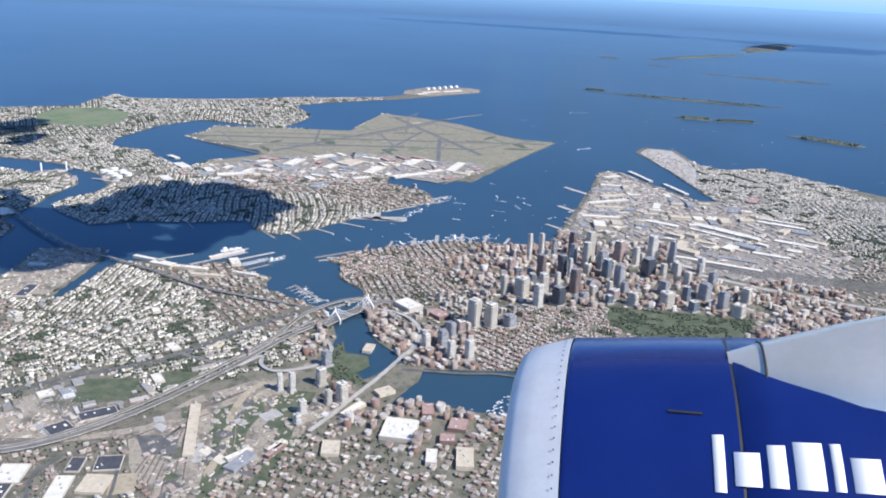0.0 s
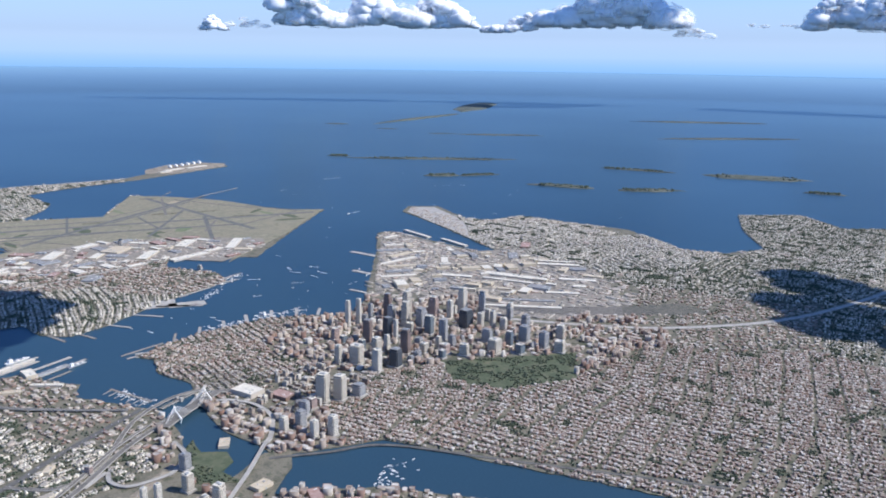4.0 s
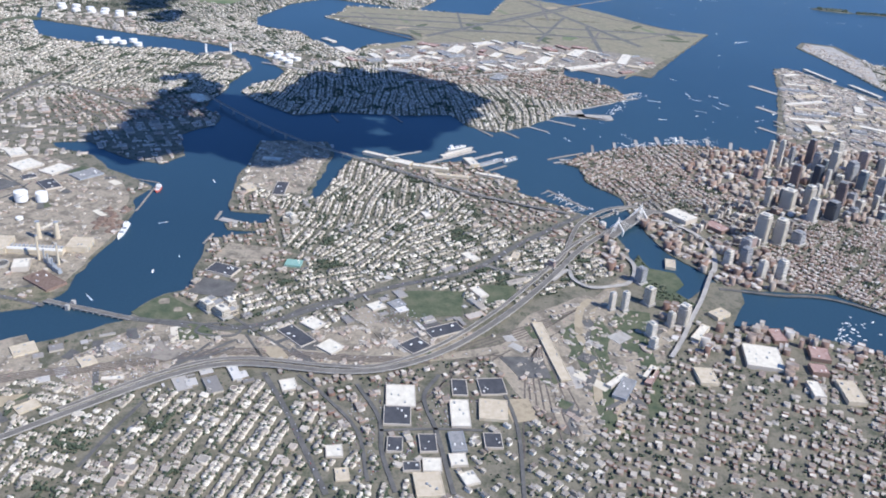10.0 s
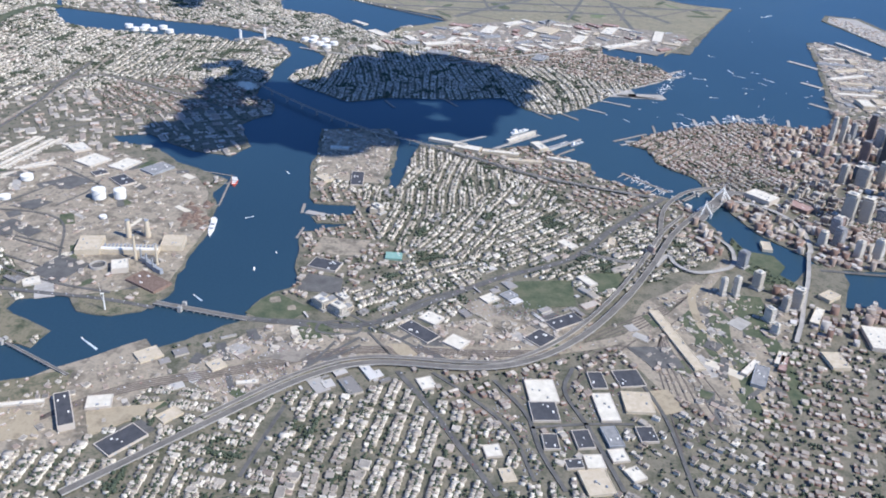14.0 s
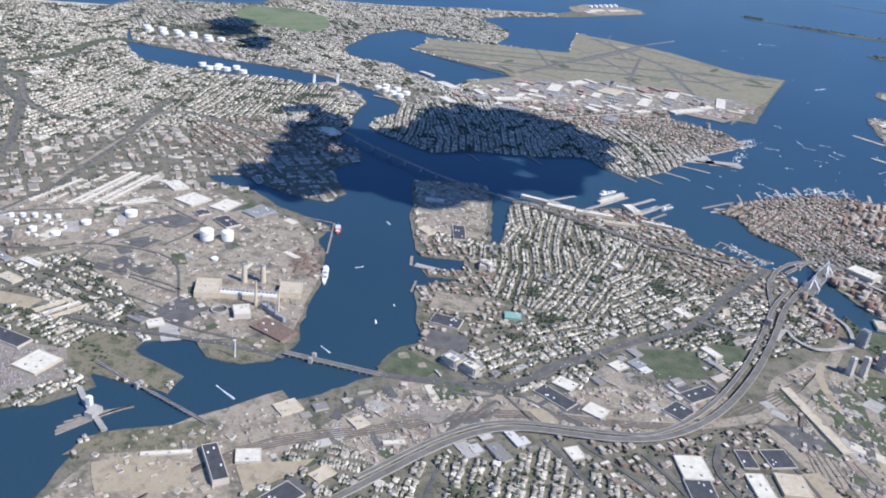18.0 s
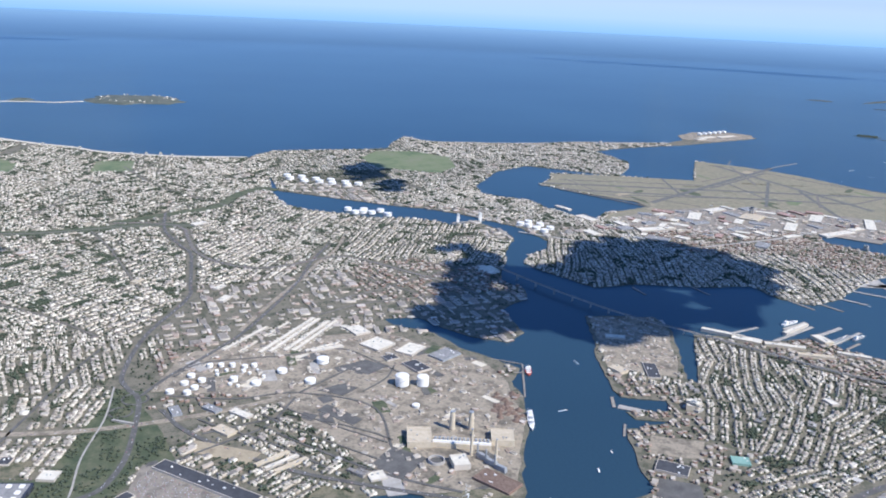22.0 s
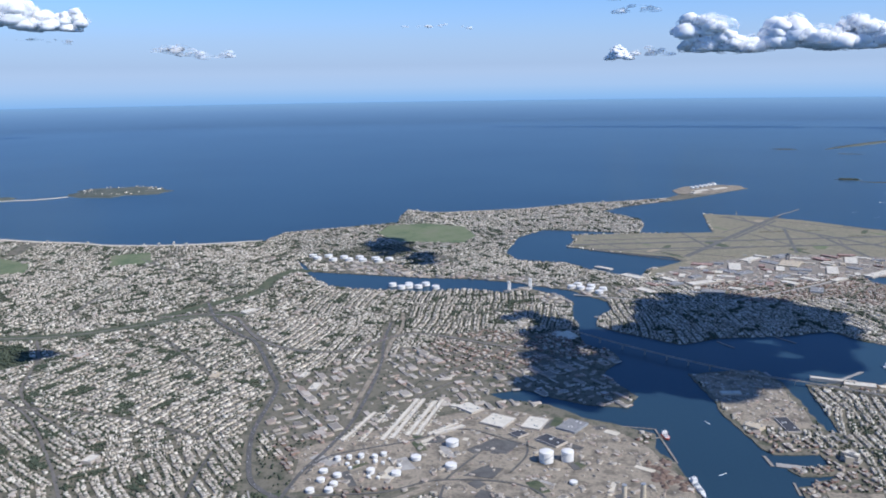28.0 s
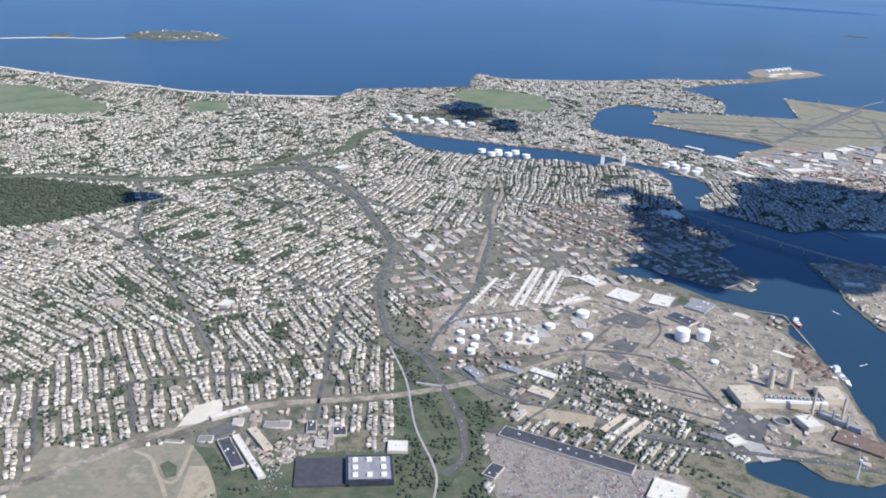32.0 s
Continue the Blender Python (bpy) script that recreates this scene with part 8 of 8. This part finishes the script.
# heading from the flight, height of the middle, width and height
EAST_CLOUDS = [(22.8, 199, 230, 60), (18.5, 188, 85, 36), (19.1, 155, 80, 8), (12.2, 146, 62, 18), (10.1, 134, 100, 16), (-4.6, 180, 140, 8), (-17.0, 243, 66, 40), (-17.3, 205, 70, 14), (-20.3, 246, 76, 34)]
SOUTH_CLOUDS = [(-16.4, 132, 38, 26), (-18.5, 133, 70, 16), (-22.2, 161, 125, 66), (-27.5, 166, 110, 72), (-30.5, 159, 90, 62), (-32.2, 140, 60, 22),
                (-35.5, 139, 95, 34), (-39.8, 169, 140, 72), (-43.3, 172, 150, 76), (-42.3, 143, 190, 26), (-46.7, 124, 60, 16), (-51.5, 137, 80, 10), (-55.8, 159, 130, 60), (-60.4, 164, 160, 70)]
for head, mid, w, h in EAST_CLOUDS + SOUTH_CLOUDS:
    R, px = 1550.0, 1550.0 / 1490.0
    w, h = w * px, h * px
    side = Vector((math.sin(radians(head)), -math.cos(radians(head)), 0))
    away = Vector((math.cos(radians(head)), math.sin(radians(head)), 0))
    ctr = Vector((-195, 30, mid)) + away * R
    heads = [(crng.uniform(-0.6, 0.6), crng.uniform(0.6, 1.0)) for k in range(max(1, int(w / h + 0.6)))]
    cloud_at = thing("cumulus_cloud", "white sunlit cumulus cloud with a flat grey base" if h > 20 else "thin white shred of cloud", "cloud")
    lumps, shreds = [], []
    for i in range(int(46 + w * 0.35) if h > 20 else 50):
        u = crng.uniform(-1, 1)
        top = max(max(0.0, 1 - ((u - c) / 0.55) ** 2) ** 0.5 * k for c, k in heads)      # cauliflower heads on one flat base
        top = max(top, 0.24 * (1 - abs(u)))
        v = crng.random() ** 0.8 * top
        r = h * crng.uniform(0.10, 0.24) * (1.15 - 0.4 * v)
        p = ctr + side * (u * w * 0.46) + away * crng.uniform(-0.35, 0.35) * h + Vector((0, 0, (v * 0.86 - 0.46) * h + r * 0.3))
        lumps.append((p.x, p.y, p.z, r * 1.25, r * 1.25, r))
        if i % 9 == 0:
            q = p + side * crng.uniform(-0.5, 0.5) * r + Vector((0, 0, crng.uniform(-0.2, 0.5) * r))
            shreds.append((q.x, q.y, q.z, r * 1.9, r * 1.9, r * 1.35))
    if h > 20:
        tagged(cumulus("", lumps, "billow"), kind="stuff").parent = cloud_at
    else:
        shreds = [(x, y, z, a * 2.6, b * 2.6, c * 1.5) for x, y, z, a, b, c in lumps[::4]]
    wisp = cumulus("", shreds, "wisp")
    tagged(wisp, kind="stuff").parent = cloud_at
    wisp.data.materials[0] = MIST
# clouds overhead, whose shadows lie on the harbour and the far shores
HIGH = 170.0


def overhead(label, plan, n, r, seed, high=HIGH):
    rng_ = random.Random(seed)
    shift = -TO_SUN / TO_SUN.z * high
    P = np.array(plan)
    lumps = []
    while len(lumps) < n:
        x, y = rng_.uniform(P[:, 0].min(), P[:, 0].max()), rng_.uniform(P[:, 1].min(), P[:, 1].max())
        if inside(plan, np.array([x]), np.array([y]))[0]:
            q = r * rng_.uniform(0.6, 1.15)
            lumps.append((x - shift.x, y - shift.y, high + q * 0.3, q * 1.1, q * 1.1, q * 0.6))
    return cumulus(label, lumps)


overhead("broad ragged white cloud high above the harbour", [(32, 72), (40, 68), (50, 68), (62, 64), (78, 62), (90, 60), (99, 54), (99, 46), (90, 40), (86, 30), (95, 22), (112, 18), (122, 4), (127, -6), (125, -18), (118, -30),
          (110, -37), (98, -42), (90, -47), (83, -48), (74, -43), (62, -34), (47, -24), (39, -16), (37, -4), (30, 5), (25, 14), (26, 28), (33, 36), (36, 46), (30, 54), (24, 62)], 380, 5.2, 2)
overhead("small white cloud above the far marsh", [(258, 97), (270, 82), (240, 79), (224, 92)], 26, 5, 3)
overhead("ragged white cloud above the far hill", [(226, 82), (224, 73), (199, 73), (201, 82)], 18, 4, 9)
overhead("thin white cloud above the old town", [(112, 62), (116, 52), (108, 50), (104, 60)], 5, 3.2, 10)
overhead("white cloud high above the outer harbour", [(900, -880), (1000, -760), (1120, -820), (1000, -960)], 16, 34, 4, 640.0)
overhead("white cloud above the southern suburbs", [(-20, -260), (10, -310), (-60, -330), (-90, -270)], 14, 14, 5)
overhead("small cloud above the northern houses", [(88, 196), (98, 200), (96, 212), (86, 206)], 7, 3.5, 6)


# ---------------------------------------------------------------- the aircraft's own engine, beside the start of the flight
EYE = Vector(PATH[0][1])
LIP = EYE + (Vector((-211.105, -52.662, 81.16)) - EYE) / 20      # true size at one to twenty
BACK = Vector((-0.3650, -0.9240, 0.112)).normalized()
OUT = BACK.cross(Vector((0, 0, 1))).normalized()
UPW = OUT.cross(BACK).normalized()
PAINT = material("blue_cowl_paint", [(0.005, 0.014, 0.105), (0.008, 0.020, 0.13)], 16, rough=0.22, spec=0.6)
LIP_METAL = material("brushed_inlet_metal", [(0.60, 0.585, 0.56), (0.68, 0.665, 0.64)], 120, rough=0.5, metal=0.15)
FAIRING = material("polished_fairing_metal", [(0.80, 0.72, 0.57), (0.88, 0.80, 0.66)], 80, rough=0.30, metal=0.6)
RUBBER = material("black_seal", [(0.02, 0.02, 0.02), (0.04, 0.04, 0.04)], 4, rough=0.6)
engine = thing("aircraft_engine", "blue airliner engine cowl with a brushed metal lip", "engine", tuple(LIP))
engine.scale = (0.05, 0.05, 0.05)


def at(s, r, a):
    """A point of the cowl: metres back from the lip, radius, angle from the top towards the cabin."""
    return BACK * s + UPW * (r * math.cos(radians(a))) + OUT * (r * math.sin(radians(a)))


def cowl(name, profile, mat, parent, a0=0, a1=360, n=72, smooth=True):
    g = Geo()
    full = a1 - a0 >= 360
    cols = n if full else n + 1
    vs = [at(s, r, a0 + (a1 - a0) * i / n) for s, r in profile for i in range(cols)]
    fs = []
    for k in range(len(profile) - 1):
        for i in range(n):
            j = (i + 1) % cols if full else i + 1
            fs.append((k * cols + i, (k + 1) * cols + i, (k + 1) * cols + j, k * cols + j))
    return g.add(vs, fs).link(name, mat, parent, smooth=smooth)


def bulge(s):
    return 1.07 + 0.03 * math.sin(min(1.0, s / 2.2) * math.pi) - (max(0.0, s - 2.0) ** 2) * 0.06


lip = cowl("inlet_lip", [(0.55, 0.80), (0.25, 0.83), (0.08, 0.87), (0.01, 0.92), (0.0, 0.955), (0.015, 0.99), (0.06, 1.025), (0.14, 1.05), (0.27, bulge(0.27))], LIP_METAL, engine)
cowl("inlet_duct", [(0.55, 0.80), (0.9, 0.82), (1.0, 0.2)], STEEL, engine)
cowl("fan_cowl", [(0.275, bulge(0.275) - 0.004), (0.285, bulge(0.285))] + [(0.3 + 0.1 * i, bulge(0.3 + 0.1 * i)) for i in range(8)], PAINT, engine)
rear = cowl("reverser_cowl", [(1.012, bulge(1.0) - 0.006)] + [(1.02 + 0.16 * i, bulge(1.02 + 0.16 * i) + 0.002) for i in range(17)], PAINT, engine)
cowl("seam", [(1.0, bulge(1.0) - 0.004), (1.012, bulge(1.0) - 0.006)], RUBBER, engine)
for i in range(120):
    a = i * 3
    if -20 < (a + 180) % 360 - 180 < 130:
        o = at(0.24, bulge(0.24) + 0.001, a)
        w = at(0.24, 1.2, a) - at(0.24, 1.0, a)
        Geo().bar(o, o + w.normalized() * 0.0015, 0.004, 8).link("rivet", RUBBER, lip)
# white wordmark, simplified to plain bars on the side of the cowl
for s, wide, a0, a1 in ((0.89, 0.045, 28, 41), (0.97, 0.10, 32, 39.5), (1.10, 0.07, 30, 39.5), (1.20, 0.11, 29, 39.5), (1.34, 0.04, 29, 39.5), (1.41, 0.11, 32, 39.5), (1.55, 0.11, 32, 39.5)):
    cowl("wordmark_bar", [(s, bulge(s) + 0.001), (s + 0.002, bulge(s) + 0.006), (s + wide, bulge(s + wide) + 0.006), (s + wide + 0.002, bulge(s + wide) + 0.001)], WHITE, rear, a0, a1, 10)
# pylon fairing along the top
g = Geo()
secs = []
for s, w, h in ((1.0, 0.10, 0.01), (1.15, 0.22, 0.05), (1.5, 0.36, 0.16), (2.0, 0.46, 0.30), (2.8, 0.52, 0.42), (3.6, 0.52, 0.46)):
    for i in range(13):
        q = math.pi * i / 12
        base = at(s, bulge(s) - 0.06, 0)
        secs.append(base + OUT * (w * math.cos(q)) + UPW * ((h + 0.06) * math.sin(q) - w * w * 0.45 * abs(math.cos(q))))
g.add(secs, [(13 * k + i, 13 * k + 13 + i, 13 * k + 14 + i, 13 * k + 1 + i) for k in range(5) for i in range(12)]).link("pylon_fairing", FAIRING, engine, smooth=True)
for s in (1.16, 2.0):
    pts = [secs[13 * (1 if s < 1.5 else 3) + i] * 1.0 + UPW * 0.004 for i in range(13)]
    g = Geo()
    for a, b in zip(pts[:-1], pts[1:]):
        g.bar(a, b, 0.006, 5)
    g.link("panel_seam", RUBBER, engine)
Geo().bar(at(0.72, 1.1, 22), at(0.86, 1.1, 22.5), 0.007, 6).link("latch", RUBBER, engine)
